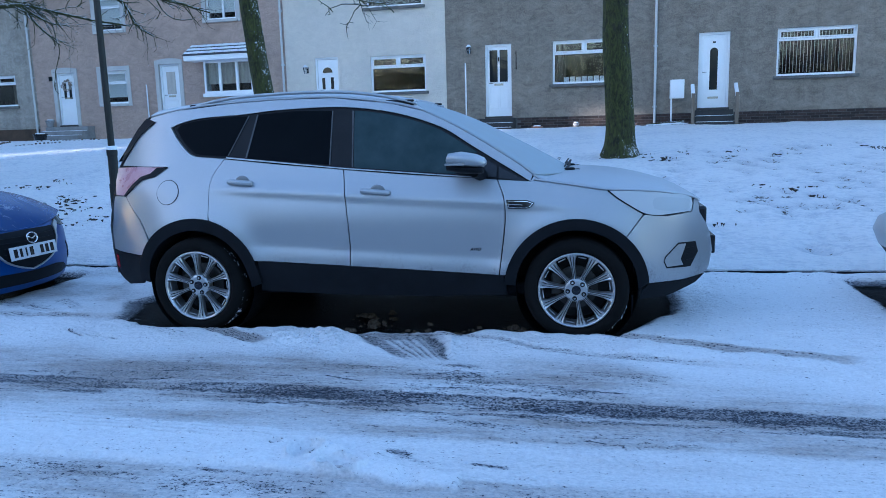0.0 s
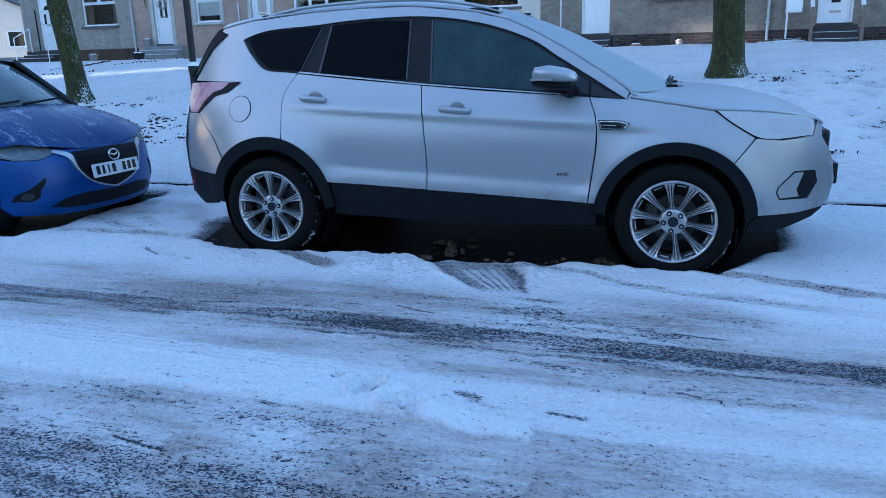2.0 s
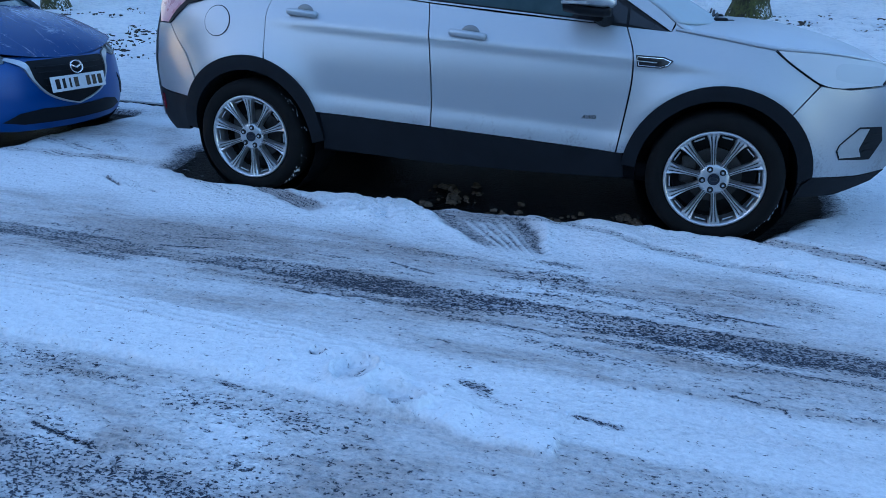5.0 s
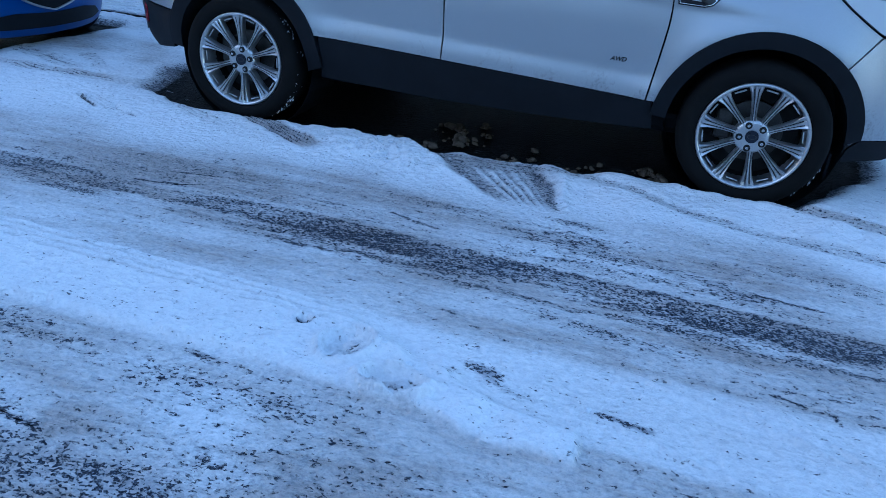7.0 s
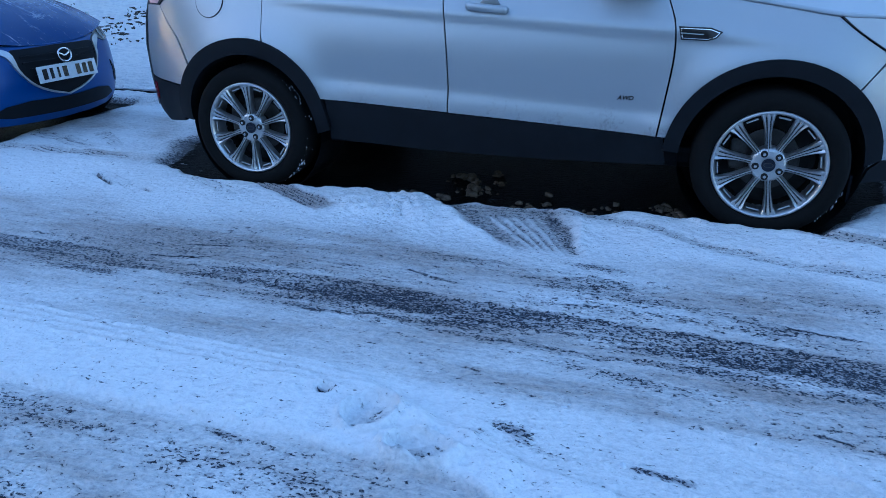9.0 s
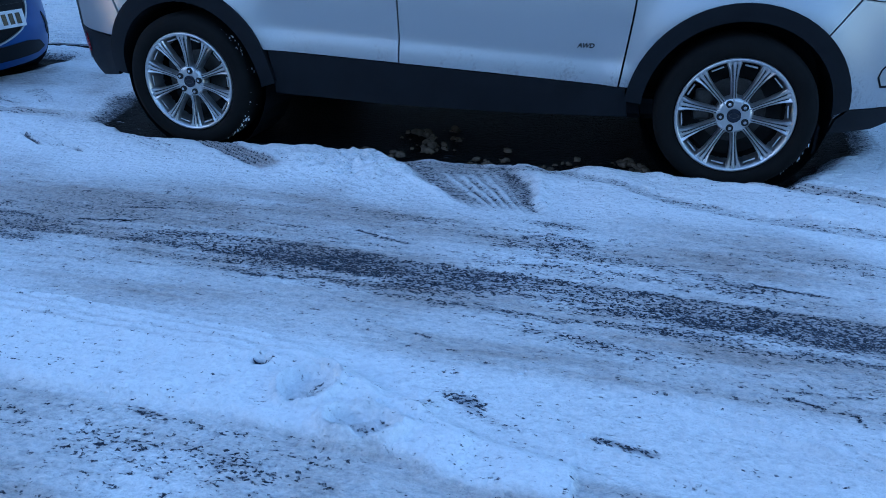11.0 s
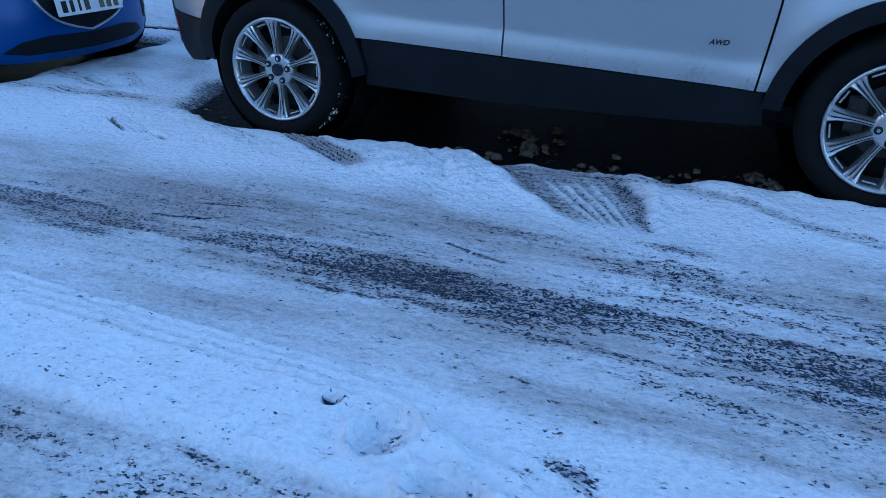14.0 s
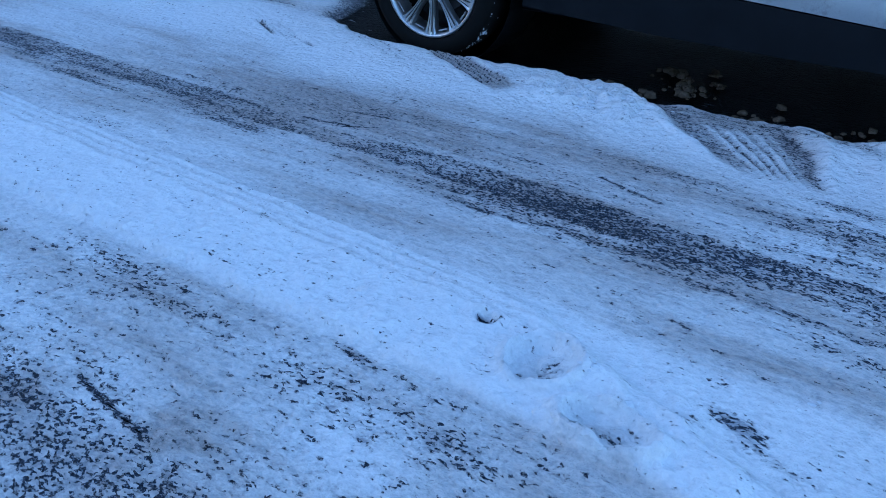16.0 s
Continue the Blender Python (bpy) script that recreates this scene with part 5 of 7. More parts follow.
sticks = thing("stick_pile", "low pile of sticks dusted with snow by the steps", "stick pile", on_house(0.35, -0.55, 1.24))
for k in range(14):
    bm = bmesh.new()
    y = shrub_rng.uniform(-0.15, 0.15)
    rod(bm, (shrub_rng.uniform(-0.7, -0.2), y, 0.02 + 0.008 * k), (shrub_rng.uniform(0.1, 0.5), y + shrub_rng.uniform(-0.1, 0.1), 0.03 + 0.01 * k), 0.014, sides=6)
    part("stick", bm, BARK if k % 2 else SNOW, sticks)

# low log edging that shows through the snow before the end house
for ends in (((-14.3, 11.5), (-12.3, 12.55)), ((-14.3, 13.0), (-14.25, 14.4), (-14.9, 16.2)), ((-13.1, 14.2), (-12.55, 15.5)), ((-13.8, 16.0), (-12.2, 16.9))):
    pegs = bmesh.new()
    for (xa, ya), (xb, yb) in zip(ends, ends[1:]):
        count = int(math.hypot(xb - xa, yb - ya) / 0.11)
        for k in range(count):
            x, y = xa + (xb - xa) * k / count + shrub_rng.gauss(0, 0.015), ya + (yb - ya) * k / count
            z = float(verge_height(np.array(y)))
            rod(pegs, (x, y, z - 0.1), (x, y, z + shrub_rng.uniform(0.015, 0.05)), 0.03, 0.026, 6)
    tagged(part("log_edging", pegs, FOOTING), "low dark log edging poking through the snow", "log edging", group="garden edging")

# ---- street lamp post at the kerb ----
post = thing("street_lamp", "dark green steel lamp post with a wider base", "lamp post", (-2.36, 2.66, 0.1))
part("base_column", rod(bmesh.new(), (0, 0, -0.2), (0, 0, 1.12), 0.054, 0.052, 16), POLE, post, smooth=False)
part("collar", lathe([(0.052, 1.1), (0.058, 1.11), (0.058, 1.17), (0.037, 1.2)], 16, "z"), POLE, post)
part("snow_ring", lathe([(0.059, 1.172), (0.056, 1.2), (0.042, 1.215), (0.03, 1.205)], 16, "z"), SNOW, post)
part("shaft", rod(bmesh.new(), (0, 0, 1.15), (-0.02, 0, 5.6), 0.036, 0.03, 14), POLE, post)
part("access_door", box(-0.035, 0.035, -0.06, -0.046, 0.35, 0.8, bevel=0.005), POLE, post)
part("arm", rod(bmesh.new(), (-0.02, 0, 5.55), (-0.02, -0.9, 5.85), 0.035, 0.03, 10), POLE, post)
part("lamp_head", box(-0.14, 0.1, -1.5, -0.85, 5.8, 5.95, bevel=0.04), POLE, post)


# ---- trees ----
class Twigs:
    """Collects tapered bars as plain lists, for one mesh."""

    def __init__(self, least=-9.0):
        self.points, self.faces, self.least = [], [], least

    def bar(self, a, b, r0, r1, sides):
        d = (b - a).normalized()
        u = d.cross(Vector((0.31, 0.87, 0.38))).normalized()
        w = d.cross(u)
        n = len(self.points)
        for p, r in ((a, r0), (b, r1)):
            for k in range(sides):
                t = 2 * math.pi * k / sides
                self.points.append(tuple(p + (u * math.cos(t) + w * math.sin(t)) * r))
        for k in range(sides):
            j = (k + 1) % sides
            self.faces.append((n + k, n + j, n + sides + j, n + sides + k))


def limb(tw, a, direction, length, r, rng, depth, droop=0.0):
    """A crooked, tapering branch that forks into finer ones."""
    p, d = Vector(a), Vector(direction).normalized()
    n = min(max(3, int(length / 0.22)), 7)
    for k in range(n):
        r1 = r * (1 - 0.62 * (k + 1) / n)
        r0 = r * (1 - 0.62 * k / n)
        d = (d + Vector((rng.gauss(0, 0.16), rng.gauss(0, 0.16), rng.gauss(0, 0.12) - droop))).normalized()
        q = p + d * (length / n)
        if q.z < tw.least:
            return
        tw.bar(p, q, r0, r1, 7 if r > 0.05 else (5 if r > 0.015 else 3))
        if depth > 0 and k >= 1:
            for _ in range(1 if rng.random() < 0.75 else 2):
                side = Vector((rng.gauss(0, 1), rng.gauss(0, 1), rng.gauss(0.15, 0.6))).normalized()
                limb(tw, q, d * 0.75 + side * 0.75, length * rng.uniform(0.42, 0.62), max(r1 * 0.6, 0.0035), rng, depth - 1, droop=droop)
        p = q


def bough(tw, points, r, rng, twigs=3):
    """A long, sweeping low branch through the given places, set with short forked twigs."""
    way = spline([Vector(p) for p in points], 4)
    n = len(way) - 1
    for k in range(n):
        r0, r1 = r * (1 - 0.72 * k / n), r * (1 - 0.72 * (k + 1) / n)
        a, b = way[k], way[k + 1]
        tw.bar(a, b, r0, r1, 6)
        if k > n * 0.3:
            d = (b - a).normalized()
            for _ in range(rng.randrange(twigs)):
                side = Vector((rng.gauss(0, 0.7), rng.gauss(0, 1), rng.gauss(-0.25, 0.7))).normalized()
                limb(tw, b, d * 0.8 + side * 0.7, rng.uniform(0.2, 0.5), max(r1 * 0.55, 0.0045), rng, 1)


def twig_part(name, tw, parent, label=""):
    data = bpy.data.meshes.new(name)
    data.from_pydata(tw.points, [], tw.faces)
    data.materials.append(BARK)
    data.shade_smooth()
    ob = new(name, data)
    ob.parent = parent
    if label:
        ob["label"] = label
    return ob


def trunk_bm(height, r, lean, seed):
    rng = random.Random(seed)
    bm = bmesh.new()
    rows, sides = [], 20
    for k in range(29):
        z = -0.15 + (height + 0.15) * k / 28
        flare = 1 + 0.45 * math.exp(-max(z, 0) / 0.14)
        taper = 1 - 0.3 * z / height
        ring = []
        for s in range(sides):
            a = 2 * math.pi * s / sides
            lump = 1 + 0.05 * math.sin(3 * a + z * 1.7 + seed) + 0.035 * math.sin(7 * a + 2.3 * z) + 0.12 * (flare - 1) * math.sin(5 * a + seed)
            ring.append((r * taper * flare * lump * math.cos(a) + lean[0] * z + 0.03 * math.sin(z * 1.3 + seed), r * taper * flare * lump * math.sin(a) + lean[1] * z, z))
        rows.append(ring + [ring[0]])
    return sheet(rows)


def tree(x, y, r, lean, seed, height=5.4, boughs=(), label="tall bare street tree with mossy bark"):
    t = thing("tree", label, "tree", (x, y, float(verge_height(np.array(y))) - 0.02), group="trees on the bank")
    part("trunk", trunk_bm(height, r, lean, seed), BARK, t, smooth=True)
    rng = random.Random(seed)
    bm = Twigs(3.35)
    top = Vector((lean[0] * height, lean[1] * height, height - 0.15))
    for k in range(6):
        a = 2 * math.pi * k / 6 + rng.uniform(-0.3, 0.3)
        limb(bm, top + Vector((0, 0, rng.uniform(-0.5, 0.1))), (math.cos(a), math.sin(a), rng.uniform(0.5, 1.5)), rng.uniform(2.2, 3.2), r * 0.42, rng, 3)
    twig_part("crown", bm, t, "bare twiggy crown")
    for thick, places in boughs:
        tw = Twigs()
        bough(tw, [Vector(p) - t.location for p in places], thick, rng)
        twig_part("bough", tw, t, "low twiggy bough")
    snow = bmesh.new()
    for k in range(110):
        z = abs(rng.gauss(0, 0.07)) if k % 3 else abs(rng.gauss(0, 0.25))
        a = rng.gauss(-1.0, 1.0)
        flare = 1 + 0.45 * math.exp(-z / 0.14)
        rr = r * (1 - 0.3 * z / height) * flare * 1.0
        q = Vector((rr * math.cos(a) + lean[0] * z + 0.03 * math.sin(z * 1.3 + seed), rr * math.sin(a) + lean[1] * z, z))
        s = rng.uniform(0.003, 0.011)
        ends = [snow.verts.new(q + Vector((o[0] * rng.uniform(0.5, 1.2), o[1] * rng.uniform(0.5, 1.5), o[2] * rng.uniform(0.4, 1.2))) * s) for o in ((0.6, 0, 0), (0, 1, 0), (0, -1, 0), (0, 0, 1), (0, 0, -1), (-0.6, 0, 0))]
        for i, j, k2 in ((0, 1, 3), (0, 3, 2), (0, 2, 4), (0, 4, 1), (5, 3, 1), (5, 2, 3), (5, 4, 2), (5, 1, 4)):
            snow.faces.new((ends[i], ends[j], ends[k2]))
    tagged(part("clinging_snow", snow, SNOW, t, "flecks of snow in the bark", smooth=True), kind="stuff")
    return t


tree(3.47, 10.0, 0.275, (-0.012, 0.0), 1)
tree(-2.6, 8.0, 0.19, (-0.13, 0.0), 2, boughs=((0.03, ((-3.05, 8.0, 4.4), (-1.7, 7.8, 4.0), (-1.0, 7.6, 3.66), (-0.84, 7.6, 3.52), (-0.36, 7.55, 3.44))),), label="leaning bare street tree with mossy bark")
tree(-8.7, 7.9, 0.2, (-0.13, 0.0), 4, boughs=(
    (0.05, ((-9.1, 7.88, 3.5), (-8.32, 7.6, 3.86), (-7.63, 7.6, 3.78), (-7.11, 7.6, 3.77), (-6.5, 7.6, 3.62), (-5.79, 7.6, 3.45), (-5.08, 7.6, 3.32))),
    (0.028, ((-7.4, 7.6, 3.8), (-7.11, 7.6, 3.72), (-6.97, 7.6, 3.49), (-6.66, 7.6, 3.21), (-6.32, 7.6, 3.07))),
    (0.024, ((-7.3, 7.6, 3.8), (-6.69, 7.62, 3.46), (-6.39, 7.64, 3.4), (-6.25, 7.65, 3.34))),
    (0.045, ((-9.25, 7.88, 4.7), (-7.2, 7.7, 4.6), (-5.46, 7.6, 3.88), (-5.11, 7.6, 3.62), (-4.97, 7.6, 3.33), (-4.64, 7.6, 3.12))),
    (0.045, ((-9.3, 7.88, 4.9), (-7.0, 7.75, 4.7), (-4.97, 7.6, 3.9), (-4.18, 7.6, 3.68), (-3.82, 7.6, 3.55), (-3.55, 7.6, 3.47))),
), label="leaning bare tree with snow in its bark")


# ---- the parked silver car ----
CAR_WIDTH = 1.84
AXLES = (0.0, 2.69)


def flank(x, z):
    """How far the car's side lies inboard, at a place along it and a height."""
    if z > 1.04:
        s = 0.077 + (z - 1.04) * 0.42
    elif z > 0.72:
        s = 0.02 + 0.06 * ((z - 0.72) / 0.33) ** 2
    else:
        s = 0.02 + 0.03 * ((0.72 - z) / 0.4) ** 2
    low = float(np.interp(x, [0.4, 1.15, 2.2], [0.533, 0.497, 0.44]))
    door = float(smoothstep(0.3, 0.6, x) * smoothstep(2.32, 2.15, x))
    k = z - low - 0.118
    if k > 0:
        s += door * 0.006 * math.exp(-((k / 0.12) ** 2))
    else:
        s += door * (0.006 - 0.03 * (1 - math.exp(-((-k / 0.075) ** 1.4))))
    crease = 1.09 - 0.055 * x
    fold = z - crease + 0.05
    s -= 0.012 * (math.exp(-((fold / 0.06) ** 2)) if fold > 0 else math.exp(-((fold / 0.024) ** 2))) * float(smoothstep(-0.1, 0.5, x) * smoothstep(3.0, 2.4, x))
    for ax in AXLES:
        r = math.hypot(x - ax, z - 0.345)
        s -= 0.028 * math.exp(-(((r - 0.46) / 0.1) ** 2)) * float(smoothstep(0.3, 0.5, z))
    s += 0.50 * max(0.0, (x - 2.7) / 0.93) ** 2.6
    s += 0.32 * max(0.0, (-0.1 - x) / 0.76) ** 2.6
    return s


def inset(points, d):
    """The outline moved inwards by d, for the gap between panels."""
    n = len(points)
    area = sum(points[i][0] * points[(i + 1) % n][1] - points[(i + 1) % n][0] * points[i][1] for i in range(n))
    sign = 1 if area > 0 else -1
    out = []
    for i in range(n):
        a, b, c = Vector(points[i - 1]), Vector(points[i]), Vector(points[(i + 1) % n])
        e, f = (b - a).normalized(), (c - b).normalized()
        normal = Vector((-(e.y + f.y), e.x + f.x)) * sign
        if normal.length < 1e-6:
            out.append(tuple(b))
            continue
        normal.normalize()
        out.append(tuple(b + normal * d / max(0.5, normal.dot(Vector((-e.y, e.x)) * sign))))
    return out


def panel_bm(points, rise=0.0, gap=0.0025, depth=0.03, cell=0.06, mirror=False, curve=flank):
    """A curved body panel: its outline on the car's side, bent to the flank, with turned-in edges."""
    pts = inset([tuple(p) for p in points], gap) if gap else [tuple(p) for p in points]
    bm = bmesh.new()
    bm.faces.new([bm.verts.new((p[0], 0, p[1])) for p in pts])
    xs, zs = [p[0] for p in pts], [p[1] for p in pts]
    for axis, lo, hi in ((0, min(xs), max(xs)), (2, min(zs), max(zs))):
        k = math.ceil((lo + 0.004) / cell) * cell
        while k < hi - 0.004:
            co, no = [0, 0, 0], [0, 0, 0]
            co[axis], no[axis] = k, 1
            bmesh.ops.bisect_plane(bm, geom=bm.verts[:] + bm.edges[:] + bm.faces[:], dist=1e-5, plane_co=co, plane_no=no)
            k += cell
    for v in bm.verts:
        v.co.y = curve(v.co.x, v.co.z) - rise
    border = [e for e in bm.edges if len(e.link_faces) == 1]
    r = bmesh.ops.extrude_edge_only(bm, edges=border)
    for v in (g for g in r["geom"] if isinstance(g, bmesh.types.BMVert)):
        v.co.y += depth
    if mirror:
        for v in bm.verts:
            v.co.y = CAR_WIDTH - v.co.y
    bmesh.ops.recalc_face_normals(bm, faces=bm.faces)
    for f in bm.faces:
        f.smooth = True
    for e in bm.edges:
        if len(e.link_faces) == 2 and e.calc_face_angle(0) > 0.7:
            e.smooth = False
    return bm


def arc(ax, r, a0, a1, n=12, rz=None):
    rz = rz or r
    return [(ax + r * math.cos(math.radians(a)), 0.345 + rz * math.sin(math.radians(a))) for a in np.linspace(a0, a1, n)]


def on_curve(points, n=5):
    return [tuple(p) for p in spline([Vector((a, b)) for a, b in points], n)]


def crown(edge, centre, cols=20, rows=8, out_by=0.0):
    """A skin over the car from side to side, between the edge curve and the middle curve."""
    e = spline([Vector((a, flank(a, b) - out_by, b - out_by)) for a, b in edge], rows)
    c = spline([Vector((a, CAR_WIDTH / 2, b)) for a, b in centre], rows)
    out = []
    for p, q in zip(e, c):
        half = []
        for k in range(cols + 1):
            s = k / cols
            w = 1 - (1 - s) ** 2.3
            half.append(Vector((p.x + (q.x - p.x) * w, p.y + (q.y - p.y) * s, p.z + (q.z - p.z) * w)))
        out.append(half + [Vector((v.x, CAR_WIDTH - v.y, v.z)) for v in half[-2::-1]])
    bm = sheet(out)
    bmesh.ops.solidify(bm, geom=bm.faces[:], thickness=0.012)
    bmesh.ops.recalc_face_normals(bm, faces=bm.faces)
    return bm


TRIM_SILVER = plain("satin_silver_trim", (0.26, 0.265, 0.27), (0.36, 0.365, 0.37), 0.45, 0.2, bump=0.0)
suv = thing("car", "frosted silver sport utility car with black cladding at the kerb", "car")
both_sides = (False, True)
REAR_OUT, FRONT_OUT = 0.487, 0.475
dlo_top = on_curve([(-0.235, 1.487), (-0.05, 1.534), (0.30, 1.556), (0.60, 1.581), (1.05, 1.587), (1.44, 1.536), (1.77, 1.431), (1.97, 1.313), (2.18, 1.187), (2.39, 1.06)], 4)
roof_line = [(0.30, 1.643), (0.6, 1.655), (0.98, 1.655), (1.4, 1.604), (1.64, 1.545), (1.82, 1.463), (2.0, 1.366), (2.16, 1.27), (2.31, 1.176), (2.405, 1.103)]
body_frame = (
    arc(0.0, REAR_OUT, 76, 137, 12)
    + [(-0.45, 0.82), (-0.62, 0.975)]
    + [(-0.46, 1.1), (-0.34, 1.125), (-0.24, 1.195), (-0.72, 1.2)]
    + [(-0.66, 1.28), (-0.52, 1.47), (-0.45, 1.555), (-0.20, 1.60), (0.16, 1.635)]
    + roof_line
    + dlo_top[:0:-1]
    + on_curve([(-0.255, 1.475), (-0.2, 1.4), (-0.1, 1.3), (-0.03, 1.265), (0.08, 1.255), (0.2, 1.245)], 3)
    + on_curve([(0.14, 1.16), (0.11, 1.08), (0.11, 0.95), (0.115, 0.86)], 3)
)
tail = [(-0.24, 1.19), (-0.34, 1.13), (-0.46, 1.105), (-0.53, 1.05), (-0.61, 0.985), (-0.76, 0.98), (-0.80, 1.08), (-0.79, 1.185), (-0.5, 1.197)]
rear_bumper = arc(0.0, REAR_OUT, 138, 154, 5) + [(-0.86, 0.56), (-0.872, 0.66), (-0.85, 0.74), (-0.815, 0.8), (-0.81, 0.9), (-0.79, 0.975), (-0.61, 0.98), (-0.45, 0.815)]
rear_skirt = arc(0.0, REAR_OUT, 155, 181, 6) + [(-0.66, 0.31), (-0.82, 0.36), (-0.875, 0.45), (-0.87, 0.555)]
rear_door = on_curve([(0.115, 0.86), (0.11, 0.95), (0.11, 1.08), (0.14, 1.16), (0.2, 1.242)], 3) + [(0.6, 1.2), (1.095, 1.156), (1.12, 0.97), (1.142, 0.776), (1.148, 0.62), (1.148, 0.497), (0.8, 0.514), (0.448, 0.531)] + arc(0.0, REAR_OUT, 23, 75, 10)
front_door_outline = [(1.098, 1.155), (1.123, 0.97), (1.146, 0.776), (1.152, 0.62), (1.152, 0.496), (1.6, 0.474), (2.18, 0.443)] + on_curve([(2.2, 0.6), (2.22, 0.774), (2.222, 0.88), (2.21, 0.97), (2.168, 1.076)], 3) + [(1.98, 1.088), (1.5, 1.12)]
fender = [(2.172, 1.076)] + on_curve([(2.214, 0.97), (2.226, 0.88), (2.225, 0.774), (2.205, 0.6), (2.185, 0.443)], 3) + [(2.225, 0.442)] + arc(2.69, FRONT_OUT, 168, 48, 18) + [(3.118, 0.838)] + on_curve([(3.04, 0.885), (2.95, 0.945), (2.88, 1.0)], 3) + [(2.88, 1.012), (2.66, 1.047), (2.46, 1.075), (2.415, 1.106), (2.39, 1.062)]
front_bumper = arc(2.69, FRONT_OUT, 47.8, 4, 9) + [(3.166, 0.377), (3.4, 0.372), (3.56, 0.384), (3.6, 0.42), (3.625, 0.54), (3.6, 0.66), (3.565, 0.74), (3.51, 0.82), (3.5, 0.9), (3.47, 0.92), (3.45, 0.83), (3.27, 0.818), (3.122, 0.836)]
headlamp = on_curve([(2.885, 1.0), (2.95, 0.947), (3.04, 0.888), (3.12, 0.842), (3.2, 0.823), (3.3, 0.824), (3.43, 0.83)], 3) + [(3.455, 0.87), (3.45, 0.935), (3.27, 0.982), (3.1, 1.004), (2.9, 1.014)]
front_skirt = [(3.166, 0.374), (3.4, 0.369), (3.57, 0.38), (3.5, 0.33), (3.3, 0.272), (3.1, 0.262), (3.12, 0.33)]
sill = [(0.472, 0.528), (0.8, 0.511), (1.148, 0.494), (1.6, 0.471), (2.215, 0.44), (2.235, 0.3), (1.7, 0.285), (1.1, 0.285), (0.47, 0.31), (0.488, 0.4)]
quarter_glass = on_curve([(-0.21, 1.46), (-0.14, 1.37), (-0.06, 1.3), (0.0, 1.275), (0.21, 1.262)], 3) + [(0.34, 1.545)] + [(0.15, 1.54), (-0.05, 1.522), (-0.18, 1.497)]
rear_glass = [(0.365, 1.243), (0.7, 1.213), (0.985, 1.19), (0.975, 1.565), (0.7, 1.572), (0.42, 1.553)]
front_glass = [(1.165, 1.168), (1.5, 1.142), (1.88, 1.113), (2.03, 1.26)] + on_curve([(1.95, 1.305), (1.77, 1.412), (1.6, 1.475), (1.44, 1.518), (1.28, 1.548), (1.14, 1.562)], 3)
mirror_sail = [(2.05, 1.235), (2.165, 1.165), (2.165, 1.088), (1.9, 1.103), (2.0, 1.2)]
fixed_sail = [(2.175, 1.165), (2.27, 1.115), (2.37, 1.066), (2.38, 1.056), (2.175, 1.085)]
daylight = [(-0.245, 1.477), (-0.2, 1.4), (-0.1, 1.3), (-0.03, 1.262), (0.2, 1.246), (1.1, 1.157), (2.0, 1.088), (2.385, 1.054)] + dlo_top[::-1][1:]
belt_trim = [(0.2, 1.246), (1.1, 1.158), (2.0, 1.089), (2.0, 1.099), (1.1, 1.169), (0.21, 1.258)]
SEAL = plain("frosted_grey_seal", (0.05, 0.052, 0.056), (0.1, 0.105, 0.11), 0.6, bump=0.0)
SEALS = ([(0.352, 1.245), (0.368, 1.244), (0.422, 1.553), (0.408, 1.554)], [(0.984, 1.19), (0.996, 1.189), (0.986, 1.566), (0.974, 1.567)], [(1.15, 1.17), (1.163, 1.169), (1.138, 1.562), (1.124, 1.564)], [(0.215, 1.262), (0.225, 1.262), (0.352, 1.545), (0.342, 1.546)])
PANELS = [
    ("quarter_panel", body_frame, SILVER, 0.0, ""), ("tail_lamp", tail, LAMP_RED, 0.006, "frosted pale red tail lamp"), ("rear_bumper", rear_bumper, SILVER, 0.004, ""),
    ("rear_skirt", rear_skirt, BLACK, 0.0, "black plastic skirt"), ("rear_door", rear_door, SILVER, 0.0, ""), ("front_door", front_door_outline, SILVER, 0.0, ""),
    ("front_wing", fender, SILVER, 0.0, ""), ("front_bumper", front_bumper, SILVER, 0.004, ""), ("headlamp", headlamp, LAMP_CLEAR, 0.004, "frosted clear headlamp"),
    ("front_skirt", front_skirt, BLACK, -0.004, "black plastic skirt"), ("sill_cladding", sill, BLACK, -0.006, "black sill cladding"),
    ("window_surround", daylight, PILLAR, -0.012, "black pillars"), ("quarter_glass", quarter_glass, PRIVACY, -0.006, "dark privacy glass"),
    ("rear_door_glass", rear_glass, PRIVACY, -0.006, "dark privacy glass"), ("front_door_glass", front_glass, CABIN_GLASS, -0.006, "frosted green glass"),
    *[("window_seal", strip, SEAL, -0.004, "grey rubber window seal") for strip in SEALS],
    ("mirror_sail", mirror_sail, GLOSS_BLACK, -0.004, ""), ("window_corner", fixed_sail, GLOSS_BLACK, -0.004, ""), ("belt_trim", belt_trim, SILVER, 0.002, "bright waistline trim"),
]
made_parts = {}
for name, outline, material, rise, label in PANELS:
    for far in both_sides:
        made_parts[name, far] = part(name, panel_bm(outline, rise, mirror=far, gap=0.0019, cell=0.02 if name in ("quarter_panel", "rear_door", "front_door", "front_wing") else 0.045), material, suv, label)
